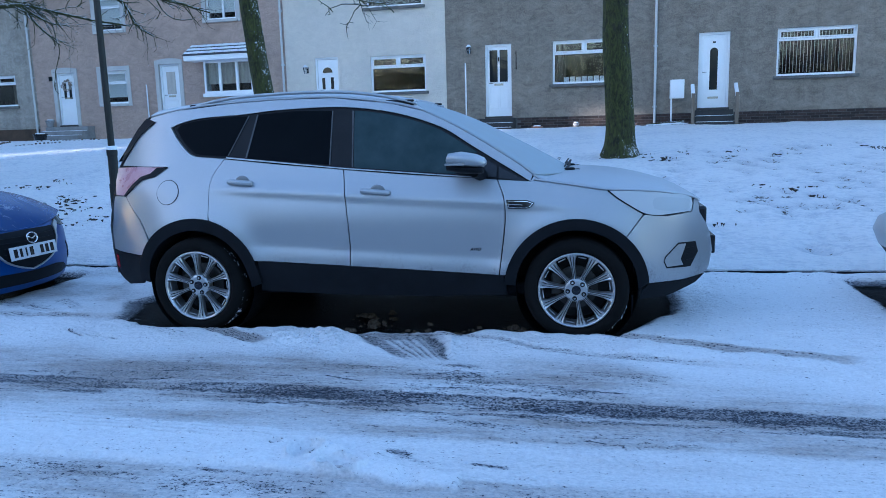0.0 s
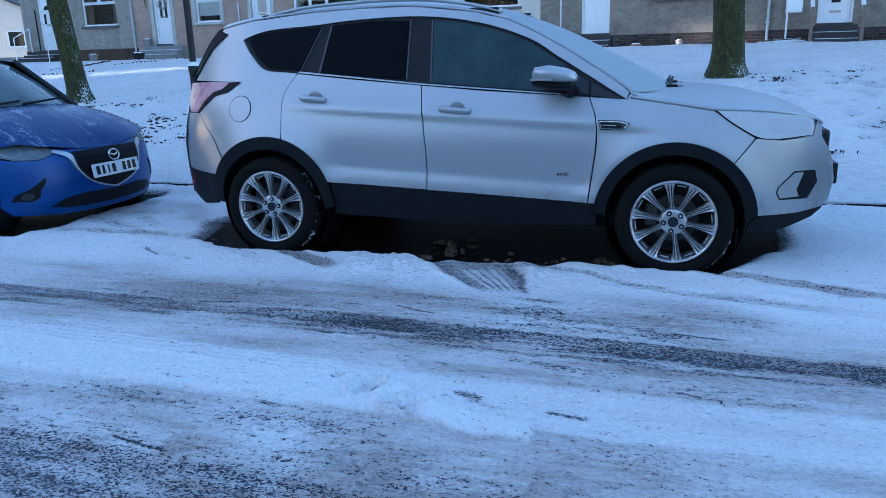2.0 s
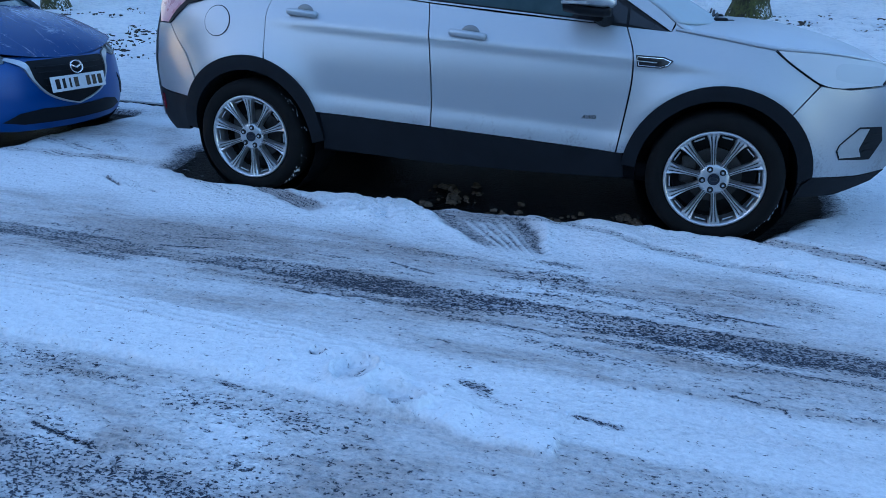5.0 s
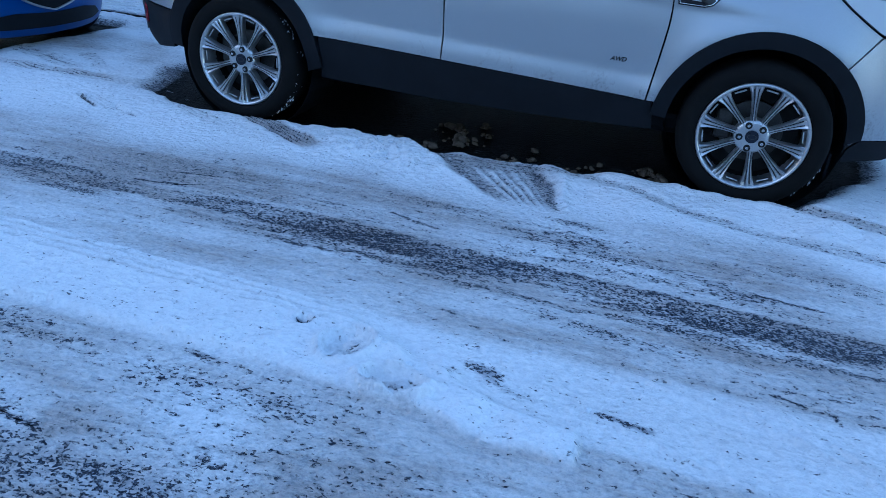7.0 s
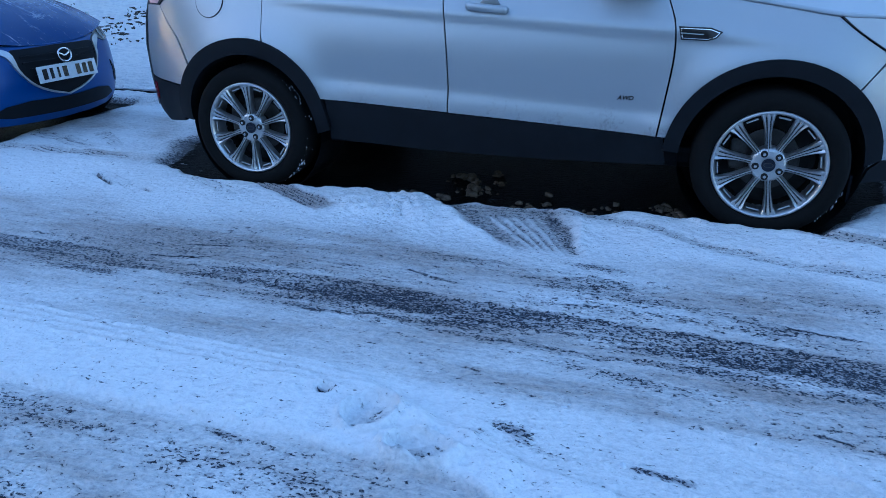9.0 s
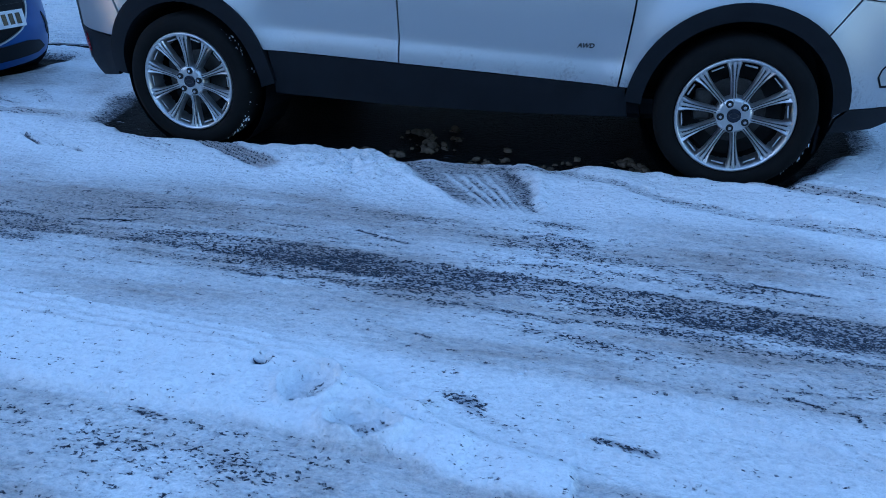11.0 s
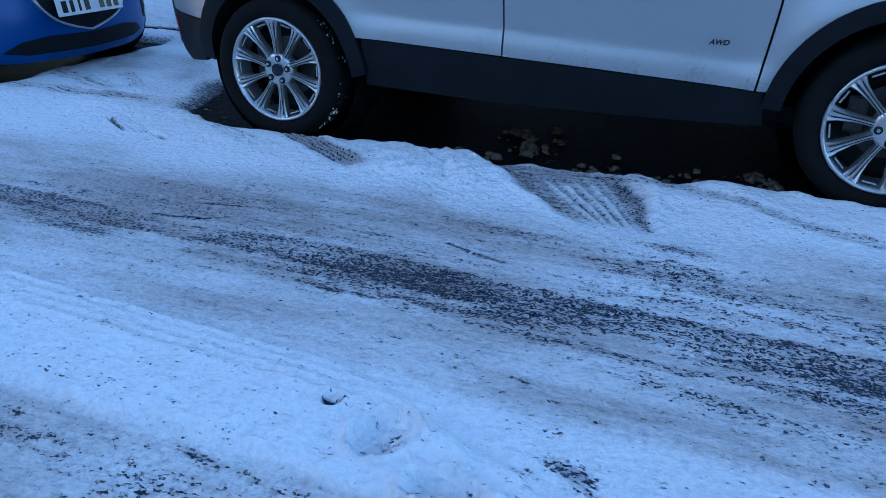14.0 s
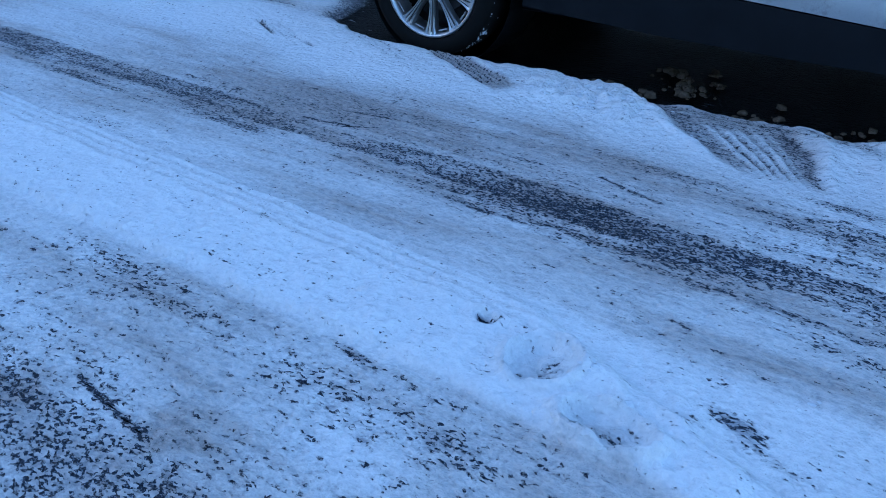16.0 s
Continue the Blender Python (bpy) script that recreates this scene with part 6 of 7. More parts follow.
for far in both_sides:
    for ax, out, a0, a1, label in ((0.0, REAR_OUT, 2, 178, ""), (2.69, FRONT_OUT, 4, 176, "")):
        ring = arc(ax, out + 0.004, a0, a1, 30) + arc(ax, 0.4, a1 + 1, a0 - 4, 26)
        part("arch_cladding", panel_bm(ring, 0.012, depth=0.1, mirror=far), BLACK, suv, "black wheel arch cladding")
        well = lathe([(0.405, 0.07), (0.405, 0.42), (0.06, 0.44), (0.02, 0.44)], 32)
        for v in well.verts:
            v.co = Vector((v.co.x + ax, CAR_WIDTH - v.co.y if far else v.co.y, v.co.z + 0.345))
        part("wheel_well", well, BLACK, suv)
    for a, b, c, d in ((0.25, 0.44, 1.078, "rear_door"), (1.235, 1.445, 1.005, "front_door")):
        y = flank(a, c)
        flip = (lambda v: CAR_WIDTH - v) if far else (lambda v: v)
        bm = bmesh.new()
        bmesh.ops.create_uvsphere(bm, u_segments=20, v_segments=10, radius=0.055, matrix=Matrix.Translation(((a + b) / 2 + 0.01, flip(y + 0.006), c)) @ Matrix.Diagonal((1, 0.12, 0.9, 1)))
        part("handle_cup", bm, CUP_SHADE, made_parts[d, far], "shallow handle recess", smooth=True)
        bm = bmesh.new()
        block(bm, a, b, flip(y) - 0.018 + (0.0 if far else -0.02), flip(y) + 0.018 + (0.02 if far else 0.0), c - 0.018, c + 0.018, 0.014)
        bmesh.ops.rotate(bm, verts=bm.verts, cent=((a + b) / 2, y, c), matrix=Matrix.Rotation(radians(5), 3, "Y"))
        part("door_handle", bm, SILVER, made_parts[d, far], "silver pull handle", smooth=True)
    # fuel cap ring, side vent, fog lamp recess
    if not far:
        ring = arc(-0.215, 0.088, 0, 360, 40)
        ring = [(x, z + 0.67) for x, z in ring[:-1]]
        part("fuel_flap", panel_bm(inset(ring, 0.004), 0.0055, gap=0, depth=0.012, cell=0.015), SILVER, made_parts["quarter_panel", False])
        part("fuel_flap_gap", panel_bm(ring, 0.004, gap=0, depth=0.012, cell=0.015), BLACK, made_parts["quarter_panel", False])
    vent = [(2.232, 0.945), (2.37, 0.942), (2.42, 0.925), (2.395, 0.897), (2.36, 0.885), (2.245, 0.888)]
    v = part("side_vent", panel_bm(vent, 0.008, gap=0, mirror=far), GLOSS_BLACK, suv, "chrome-edged black side vent")
    part("vent_rim", panel_bm(inset(vent, 0.006), 0.011, gap=0, mirror=far), CHROME, v, "thin chrome rim")
    part("vent_mesh", panel_bm(inset(vent, 0.0092), 0.0135, gap=0, mirror=far), GLOSS_BLACK, v)
    part("vent_bar", panel_bm([(2.242, 0.92), (2.34, 0.915), (2.34, 0.911), (2.242, 0.916)], 0.017, gap=0, mirror=far), TRIM_SILVER, v)
    fog = [(3.258, 0.512), (3.266, 0.545), (3.357, 0.632), (3.485, 0.625), (3.507, 0.55), (3.453, 0.455), (3.28, 0.466)]
    g = part("fog_lamp_recess", panel_bm(fog, 0.006, gap=0, mirror=far), BLACK, suv, "black fog lamp recess")
    part("fog_lamp_trim", panel_bm([(3.265, 0.515), (3.273, 0.543), (3.36, 0.622), (3.414, 0.619), (3.378, 0.518), (3.398, 0.476), (3.284, 0.476)], 0.01, gap=0, mirror=far), TRIM_SILVER, g)
    for z in (0.5, 0.54, 0.58):
        part("grille_bar", panel_bm([(3.405, z), (3.475, z), (3.475, z + 0.008), (3.405, z + 0.008)], 0.011, gap=0, mirror=far), BLACK, g)
    part("rear_reflector", panel_bm([(-0.845, 0.42), (-0.79, 0.42), (-0.79, 0.52), (-0.845, 0.52)], 0.006, gap=0, mirror=far), RED, made_parts["rear_skirt", far], "red reflector")
    tail_dark = [(-0.235, 1.192), (-0.335, 1.127), (-0.455, 1.1), (-0.525, 1.045), (-0.615, 0.98), (-0.64, 0.98), (-0.55, 1.066), (-0.47, 1.125), (-0.38, 1.15), (-0.33, 1.188)]
    part("lamp_edge", panel_bm(tail_dark, 0.009, gap=0, mirror=far, cell=0.03), BLACK, made_parts["tail_lamp", far], "black lamp edge")
    seam = on_curve([(2.89, 0.999), (2.95, 0.949), (3.04, 0.89), (3.12, 0.844), (3.2, 0.825), (3.3, 0.826), (3.43, 0.832)], 4)
    part("lamp_seam", panel_bm(seam + [(x + 0.002, z + 0.0035) for x, z in seam[::-1]], 0.0075, gap=0, depth=0.01, mirror=far, cell=0.03), BLACK, made_parts["headlamp", far], "black lamp seal")
    bowl = [(3.19, 0.87), (3.27, 0.852), (3.42, 0.845), (3.43, 0.88), (3.425, 0.915), (3.3, 0.938), (3.2, 0.942), (3.18, 0.91)]
    part("reflector_bowl", panel_bm(on_curve(bowl + bowl[:1], 4)[:-1], 0.0052, gap=0, depth=0.004, mirror=far, cell=0.02), LAMP_GREY, made_parts["headlamp", far], "darker reflector behind the frost")
    # the door mirror
    flip = (lambda p: (p[0], CAR_WIDTH - p[1], p[2])) if far else (lambda p: p)
    shell = []
    for k, (x, zc, hz, hy) in enumerate(((1.862, 1.217, 0.018, 0.06), (1.875, 1.223, 0.038, 0.09), (1.95, 1.224, 0.047, 0.1), (2.05, 1.211, 0.042, 0.1), (2.1, 1.201, 0.03, 0.085), (2.115, 1.196, 0.012, 0.05))):
        ringp = []
        for a in np.linspace(0, 2 * math.pi, 25):
            c, s = math.cos(a), math.sin(a)
            ringp.append(flip((x, -0.07 + hy * abs(c) ** 0.7 * (1 if c > 0 else -1), zc + hz * abs(s) ** 0.7 * (1 if s > 0 else -1))))
        shell.append(ringp)
    bm = sheet(shell)
    bmesh.ops.holes_fill(bm, edges=bm.edges)
    bmesh.ops.recalc_face_normals(bm, faces=bm.faces)
    mir = part("door_mirror", bm, SILVER, suv, "silver door mirror", smooth=True)
    under = [[flip((x, -0.065 + 0.085 * c, z + (0.036 * s if s < 0 else 0.02 * s))) for c, s in ((math.cos(a), math.sin(a)) for a in np.linspace(0, 2 * math.pi, 17))] for x, z in ((1.866, 1.182), (1.95, 1.166), (2.06, 1.16), (2.095, 1.164))]
    bm = sheet(under)
    bmesh.ops.holes_fill(bm, edges=bm.edges)
    bmesh.ops.recalc_face_normals(bm, faces=bm.faces)
    part("mirror_base", bm, BLACK, mir, "black lower housing", smooth=True)
    foot = bmesh.new()
    rod(foot, flip((2.03, -0.02, 1.135)), flip((2.06, 0.13, 1.105)), 0.035, 0.045, 10)
    part("mirror_foot", foot, BLACK, mir)
    lens = box(1.862, 1.99, flip((0, -0.178, 0))[1] - 0.004, flip((0, -0.178, 0))[1] + 0.012, 1.186, 1.2, bevel=0.004)
    part("repeater", lens, TRIM_SILVER, mir, "clear side repeater")
    # roof rail
    rail = []
    for p in spline([Vector(q) for q in ((-0.17, 0, 1.605), (0.0, 0, 1.648), (0.25, 0, 1.682), (0.7, 0, 1.7), (1.05, 0, 1.693), (1.35, 0, 1.655), (1.58, 0, 1.598))], 6):
        base = flank(p.x, 1.62) + 0.04
        rail.append([flip((p.x, base + 0.02 * math.cos(a), p.z + 0.012 * math.sin(a))) for a in np.linspace(0, 2 * math.pi, 13)])
    bm = sheet(rail)
    bmesh.ops.holes_fill(bm, edges=bm.edges)
    bmesh.ops.recalc_face_normals(bm, faces=bm.faces)
    r = part("roof_rail", bm, SILVER, suv, "silver roof rail", smooth=True)
    for x0, x1 in ((-0.14, 0.06), (1.36, 1.56)):
        z = 1.635 if x0 < 0 else 1.625
        y = flip((0, flank(x0, 1.62) + 0.04, 0))[1]
        part("rail_foot", box(x0, x1, y - 0.018, y + 0.018, z - 0.05, z + 0.004, bevel=0.008), GLOSS_BLACK, r)

part("roof", crown([(-0.45, 1.555), (-0.2, 1.6), (0.16, 1.635), (0.6, 1.653), (0.98, 1.653), (1.4, 1.602), (1.64, 1.543)], [(-0.52, 1.62), (-0.2, 1.66), (0.16, 1.69), (0.6, 1.705), (0.98, 1.695), (1.3, 1.665), (1.48, 1.625)]), SILVER, suv, "frosted silver roof", smooth=True)
screen = part("windscreen", crown([(1.64, 1.542), (1.82, 1.459), (2.0, 1.362), (2.16, 1.266), (2.31, 1.172), (2.415, 1.098)], [(1.49, 1.618), (1.74, 1.538), (1.96, 1.445), (2.17, 1.34), (2.39, 1.225), (2.66, 1.075)]), SCREEN, suv, "windscreen white with frost", smooth=True)
part("bonnet", crown([(2.41, 1.075), (2.66, 1.038), (2.885, 1.004), (3.1, 0.993), (3.27, 0.973), (3.45, 0.93), (3.49, 0.9)], [(2.62, 1.09), (2.75, 1.096), (2.95, 1.08), (3.15, 1.04), (3.36, 0.975), (3.53, 0.885), (3.56, 0.86)], out_by=0.007), SILVER, suv, "frosted silver bonnet", smooth=True)
for y in (0.62, 1.15):
    bm = bmesh.new()
    rod(bm, (2.615, y, 1.104), (2.64, y + 0.55, 1.118), 0.012, 0.008, 8)
    rod(bm, (2.6, y + 0.1, 1.118), (2.62, y + 0.5, 1.132), 0.006, 0.006, 6)
    block(bm, 2.6, 2.68, y - 0.03, y + 0.04, 1.06, 1.118, 0.014)
    block(bm, 2.67, 2.72, y, y + 0.05, 1.07, 1.108, 0.014)
    part("wiper", bm, BLACK, suv)
part("scuttle", crown([(2.405, 1.098), (2.47, 1.056)], [(2.56, 1.07), (2.66, 1.083)], rows=3), SILVER, suv, smooth=True)
# ends and underside
rear_rows = [[(x, y, z) for y in np.linspace(flank(x0, z) + 0.0, CAR_WIDTH - flank(x0, z), 13)] for x, x0, z in ((-0.875, -0.87, 0.36), (-0.885, -0.87, 0.55), (-0.88, -0.86, 0.74), (-0.82, -0.8, 0.9), (-0.8, -0.79, 0.98), (-0.77, -0.76, 1.19), (-0.55, -0.52, 1.47), (-0.47, -0.45, 1.56))]
bm = sheet(rear_rows)
bmesh.ops.recalc_face_normals(bm, faces=bm.faces)
tailgate = part("tailgate", bm, SILVER, suv, smooth=True)
part("rear_window", sheet([[(x, y, z) for y in np.linspace(0.36, CAR_WIDTH - 0.36, 5)] for x, z in ((-0.772, 1.23), (-0.56, 1.49))]), PRIVACY, tailgate, "dark rear glass")
side_glass = [(-0.4, 1.52), (-0.49, 1.55), (-0.575, 1.47), (-0.7, 1.31), (-0.735, 1.245), (-0.68, 1.255), (-0.54, 1.42)]
for far in both_sides:
    part("rear_glass_edge", panel_bm(side_glass, 0.012, gap=0, mirror=far, cell=0.03), BLACK, tailgate)
nose_rows = [[(3.645 - 0.5 * abs(k / 6 - 1) ** 2.6 * 0.28 - dx, yy, z) for k, yy in enumerate(np.linspace(0.5, CAR_WIDTH - 0.5, 13))] for z, dx in ((0.37, 0.03), (0.54, 0.0), (0.7, 0.02), (0.82, 0.08), (0.89, 0.1))]
bm = sheet(nose_rows)
bmesh.ops.recalc_face_normals(bm, faces=bm.faces)
nose = part("nose", bm, SILVER, suv, smooth=True)
part("grille", box(3.5, 3.6, 0.62, 1.22, 0.68, 0.83, bevel=0.02), GLOSS_BLACK, nose)
part("plate_holder", box(3.62, 3.665, 0.64, 1.2, 0.49, 0.62, bevel=0.006), GLOSS_BLACK, nose)
part("air_deflector", box(3.05, 3.065, 0.1, 0.34, 0.17, 0.3, bevel=0.005), BLACK, suv, "black deflector before the front wheel")
part("floor_pan", box(-0.4, 3.0, 0.2, CAR_WIDTH - 0.2, 0.25, 0.36, bevel=0.03), BLACK, suv)
part("cabin_core", box(-0.35, 2.25, 0.42, CAR_WIDTH - 0.42, 0.365, 1.12, bevel=0.03), BLACK, suv)
part("engine_core", box(2.255, 3.3, 0.5, CAR_WIDTH - 0.5, 0.365, 0.9, bevel=0.03), BLACK, suv)
for far in both_sides:
    lining = [(-0.7, 0.62), (-0.7, 1.0), (-0.45, 1.45), (-0.1, 1.55), (1.5, 1.5), (2.1, 1.15), (3.2, 0.8), (3.2, 0.45), (3.2, 0.4)] + arc(2.69, 0.45, 10, 170, 10) + [(0.5, 0.36)] + arc(0.0, 0.45, 10, 170, 10)
    # added near-black shell: shade behind the panel gaps, put in as colour
    part("gap_shade_shell", panel_bm(lining, -0.045, gap=0, mirror=far), UNLIT, suv)
# the lettered badge on the front door
def lettering(text, height, width, material, parent, at, label=""):
    """Raised letters from the built-in font, facing the street side."""
    font = bpy.data.curves.new("lettering", "FONT")
    font.body, font.extrude, font.shear, font.offset = text, 0.002, 0.3, 0.03
    holder = bpy.data.objects.new("lettering_source", font)
    data = bpy.data.meshes.new_from_object(holder)
    bpy.data.objects.remove(holder)
    co = np.array([v.co[:] for v in data.vertices])
    lo, hi = co.min(0), co.max(0)
    for v in data.vertices:
        v.co = Vector((at[0] + (v.co.x - lo[0]) / (hi[0] - lo[0]) * width, at[1] - v.co.z, at[2] + (v.co.y - lo[1]) / (hi[1] - lo[1]) * height))
    data.materials.clear()
    data.materials.append(material)
    ob = new("badge", data)
    ob.parent = parent
    if label:
        ob["label"] = label
    return ob


lettering("AWD", 0.021, 0.078, SHADE_AND_BADGE, made_parts["front_door", False], (1.985, flank(2.02, 0.62) - 0.001, 0.605), "small dark letters reading AWD")


GROOVE_SHADE = plain("spoke_groove_shade", (0.02, 0.021, 0.023), (0.06, 0.062, 0.066), 0.5, 0.3, scale=14)


def wheel(ax, y_sign, name="wheel", spin=0.0, nuts=0.0):
    """An alloy wheel: tyre with tread blocks, ten spokes with a centre ridge, nuts, cap, brake disc."""
    hub = new(name)
    hub.parent = suv
    tyre_profile = [(0.247, 0.03), (0.252, 0.006), (0.262, -0.008), (0.28, -0.016), (0.305, -0.016), (0.327, -0.006), (0.339, 0.012), (0.344, 0.04), (0.345, 0.12), (0.344, 0.195), (0.335, 0.225), (0.3, 0.24), (0.247, 0.21)]
    tyre = part("tyre", lathe(tyre_profile, 72), RUBBER, hub, smooth=True)
    rim = part("rim", lathe([(0.2525, 0.012), (0.2525, -0.004), (0.247, -0.009), (0.239, -0.006), (0.232, 0.014), (0.228, 0.05), (0.215, 0.19)], 72), ALLOY, hub, "machined silver alloy rim", smooth=True)
    # the barrel's near-black colour holds the shade behind the spokes
    part("barrel", lathe([(0.236, 0.02), (0.215, 0.16), (0.08, 0.165), (0.0, 0.165)], 48), SHADE_AND_BADGE, rim)
    for k in range(10):
        a = 2 * math.pi * (k + 0.25) / 10 + spin
        bm = bmesh.new()
        rows = []
        for r, w, y in ((0.055, 0.0165, 0.01), (0.1, 0.0125, 0.014), (0.15, 0.0145, 0.011), (0.2, 0.022, 0.004), (0.238, 0.035, -0.004)):
            rows.append([(-w, y + 0.045, r), (-w, y + 0.008, r), (-w * 0.8, y, r), (-w * 0.34, y + 0.008, r), (-w * 0.14, y - 0.002, r), (w * 0.14, y - 0.002, r), (w * 0.34, y + 0.008, r), (w * 0.8, y, r), (w, y + 0.008, r), (w, y + 0.045, r)])
        bm = sheet(rows)
        bmesh.ops.transform(bm, matrix=Matrix.Rotation(a, 4, "Y"), verts=bm.verts)
        spoke = part("spoke", bm, ALLOY, rim)
        # dark strips on each spoke: the grooves' shade put in as colour
        for side in (-1, 1):
            shade_strip = sheet([[(side * w * 0.2, y + 0.0035, r), (side * w * 0.5, y + 0.0035, r)] for r, w, y in ((0.075, 0.0145, 0.012), (0.1, 0.0125, 0.014), (0.15, 0.0145, 0.011), (0.2, 0.021, 0.004), (0.226, 0.027, -0.001))])
            bmesh.ops.transform(shade_strip, matrix=Matrix.Rotation(a, 4, "Y"), verts=shade_strip.verts)
            part("shade_strip", shade_strip, GROOVE_SHADE, spoke)
        b = a + math.pi / 10
        bm = bmesh.new()
        bmesh.ops.create_cube(bm, size=1, matrix=Matrix.Rotation(b, 4, "Y") @ Matrix.Translation((0, 0.02, 0.219)) @ Matrix.Diagonal((0.052, 0.012, 0.006, 1)))
        part("rim_ledge", bm, ALLOY, rim)
    part("hub_disc", lathe([(0.0, 0.014), (0.03, 0.014), (0.06, 0.01), (0.075, 0.014), (0.082, 0.03), (0.082, 0.07)], 40), ALLOY, rim, smooth=True)
    for k in range(5):
        a = 2 * math.pi * k / 5 + nuts
        # dark disc: the shade of the nut's recess, put in as colour
        nut = bmesh.new()
        rod(nut, (0.056 * math.sin(a), 0.03, 0.056 * math.cos(a)), (0.056 * math.sin(a), 0.006, 0.056 * math.cos(a)), 0.016, sides=14)
        part("nut_pocket_shade", nut, SHADE_AND_BADGE, rim)
        nut = bmesh.new()
        rod(nut, (0.056 * math.sin(a), 0.02, 0.056 * math.cos(a)), (0.056 * math.sin(a), 0.001, 0.056 * math.cos(a)), 0.009, 0.0075, 6)
        part("wheel_nut", nut, CHROME, rim)
    cap = part("hub_cap", rod(bmesh.new(), (0, 0.02, 0), (0, 0.006, 0), 0.03, sides=28), plain("dark_blue_cap", (0.003, 0.005, 0.012), (0.008, 0.012, 0.025), 0.3, bump=0), rim, "dark blue hub cap")
    oval = lathe([(0.0145, 0.005), (0.016, 0.0045), (0.0175, 0.005), (0.0175, 0.0058)], 28)
    for v in oval.verts:
        v.co.x, v.co.z = v.co.x * 1.25, v.co.z * 0.62
    part("cap_oval", oval, STEEL, cap)
    part("brake_disc", lathe([(0.06, 0.125), (0.145, 0.125), (0.145, 0.14), (0.06, 0.14)], 40), STEEL, hub)
    part("caliper", box(-0.17, -0.085, 0.09, 0.15, -0.05, 0.1, bevel=0.015), STEEL, hub)
    hub.matrix_local = pose(ax, 0.0 if y_sign > 0 else CAR_WIDTH, 0.345) @ (Matrix.Identity(4) if y_sign > 0 else pose(0, 0, 0, 0, 0, 180))
    return hub


for far in (1, -1):
    wheel(0.0, far, spin=-0.19, nuts=0.17)
    wheel(2.69, far, spin=0.335, nuts=-0.45)
rng = random.Random(12)
for ax in AXLES:
    bm = bmesh.new()
    for k in range(90 if ax == 0.0 else 40):
        a = radians(rng.choice((rng.gauss(-38, 12), rng.gauss(-30, 20), rng.gauss(35, 12))) if ax == 0.0 else rng.uniform(-60, -15))
        r = 0.342 + rng.gauss(0, 0.003)
        y = 0.012 + abs(rng.gauss(0.0, 0.035))
        q = Vector((ax + r * math.cos(a), y, 0.345 + r * math.sin(a)))
        bmesh.ops.create_icosphere(bm, subdivisions=1, radius=rng.choice((0.0012, 0.002, 0.0035)), matrix=Matrix.Translation(q) @ Matrix.Diagonal((0.6, rng.uniform(1, 3), rng.uniform(0.8, 3), 1)))
    tagged(part("tyre_snow", bm, SNOW, suv, "snow packed in the tyre tread"), kind="stuff")


# ---- the blue hatchback behind ----
HATCH_MID, HATCH_HALF = 0.965, 0.85
LAMP_DARK = make_glass("grey_headlamp_glass", (0.07, 0.075, 0.08), 0.08, 0.5)


def fascia(y, z):
    """How far the hatchback's nose lies behind its foremost point."""
    v = abs(y - HATCH_MID) / HATCH_HALF
    d = 0.38 * v**2.6
    d += float(np.interp(z, [0.1, 0.18, 0.28, 0.4, 0.55, 0.62, 0.68, 0.74], [0.1, 0.04, 0.01, 0.0, 0.02, 0.04, 0.09, 0.18]))
    return d


def nose_panel(points, rise=0.0, gap=0.002, depth=0.03, cell=0.05):
    bm = panel_bm(points, rise, gap, depth, cell, curve=fascia)
    for v in bm.verts:
        v.co = Vector((-2.05 - v.co.y, v.co.x, v.co.z))
    bmesh.ops.recalc_face_normals(bm, faces=bm.faces)
    return bm


def loft(rows, close=True):
    bm = sheet(rows)
    if close:
        bmesh.ops.holes_fill(bm, edges=bm.edges)
    bmesh.ops.recalc_face_normals(bm, faces=bm.faces)
    return bm


hatch = thing("car", "bright blue hatchback with a dark grille, parked at the kerb", "car")
# it stands a little askew, its nose towards the road
hatch.matrix_basis = pose(-1.95, 0.795, 0, 0, 0, -3.5) @ Matrix.Translation((2.024, -HATCH_MID, 0))
M = HATCH_MID


def mirrored(points):
    return [(2 * M - a, b) for a, b in points][::-1]


grille = on_curve([(0.59, 0.625), (0.625, 0.51), (0.705, 0.405), (0.83, 0.345), (0.965, 0.308)], 4)
grille = grille + mirrored(grille)[1:] + [(1.3, 0.64), (0.965, 0.645), (0.63, 0.64)]
bumper = [(0.13, 0.25), (0.2, 0.17), (0.5, 0.135), (M, 0.125), (1.43, 0.135), (1.73, 0.17), (1.8, 0.25), (1.79, 0.64), (1.695, 0.612), (1.55, 0.604), (1.45, 0.635), (1.43, 0.675), (1.2, 0.662), (M, 0.658), (0.73, 0.662), (0.5, 0.675), (0.48, 0.635), (0.38, 0.604), (0.235, 0.612), (0.14, 0.64)]
part("bumper", nose_panel(bumper), BLUE, hatch)
gr = part("grille", nose_panel(grille, 0.008, 0, 0.02), BLACK, hatch, "black grille")
strip = on_curve([(0.47, 0.655), (0.565, 0.6), (0.605, 0.51), (0.69, 0.4), (0.82, 0.336), (0.965, 0.298)], 4)
inner = on_curve([(0.965, 0.309), (0.828, 0.347), (0.702, 0.407), (0.622, 0.512), (0.597, 0.632), (0.49, 0.672)], 4)
for k, pts in enumerate((strip + inner, mirrored(strip + inner))):
    part("chrome_wing", nose_panel(pts, 0.02, 0, 0.02, 0.04), ALLOY, gr, "chrome wing strip")
for z in (0.45, 0.5, 0.545, 0.585):
    half = 0.31 if z > 0.5 else 0.27
    part("grille_bar", nose_panel([(M - half, z), (M + half, z), (M + half, z + 0.012), (M - half, z + 0.012)], 0.014, 0, 0.01), BLACK, gr)
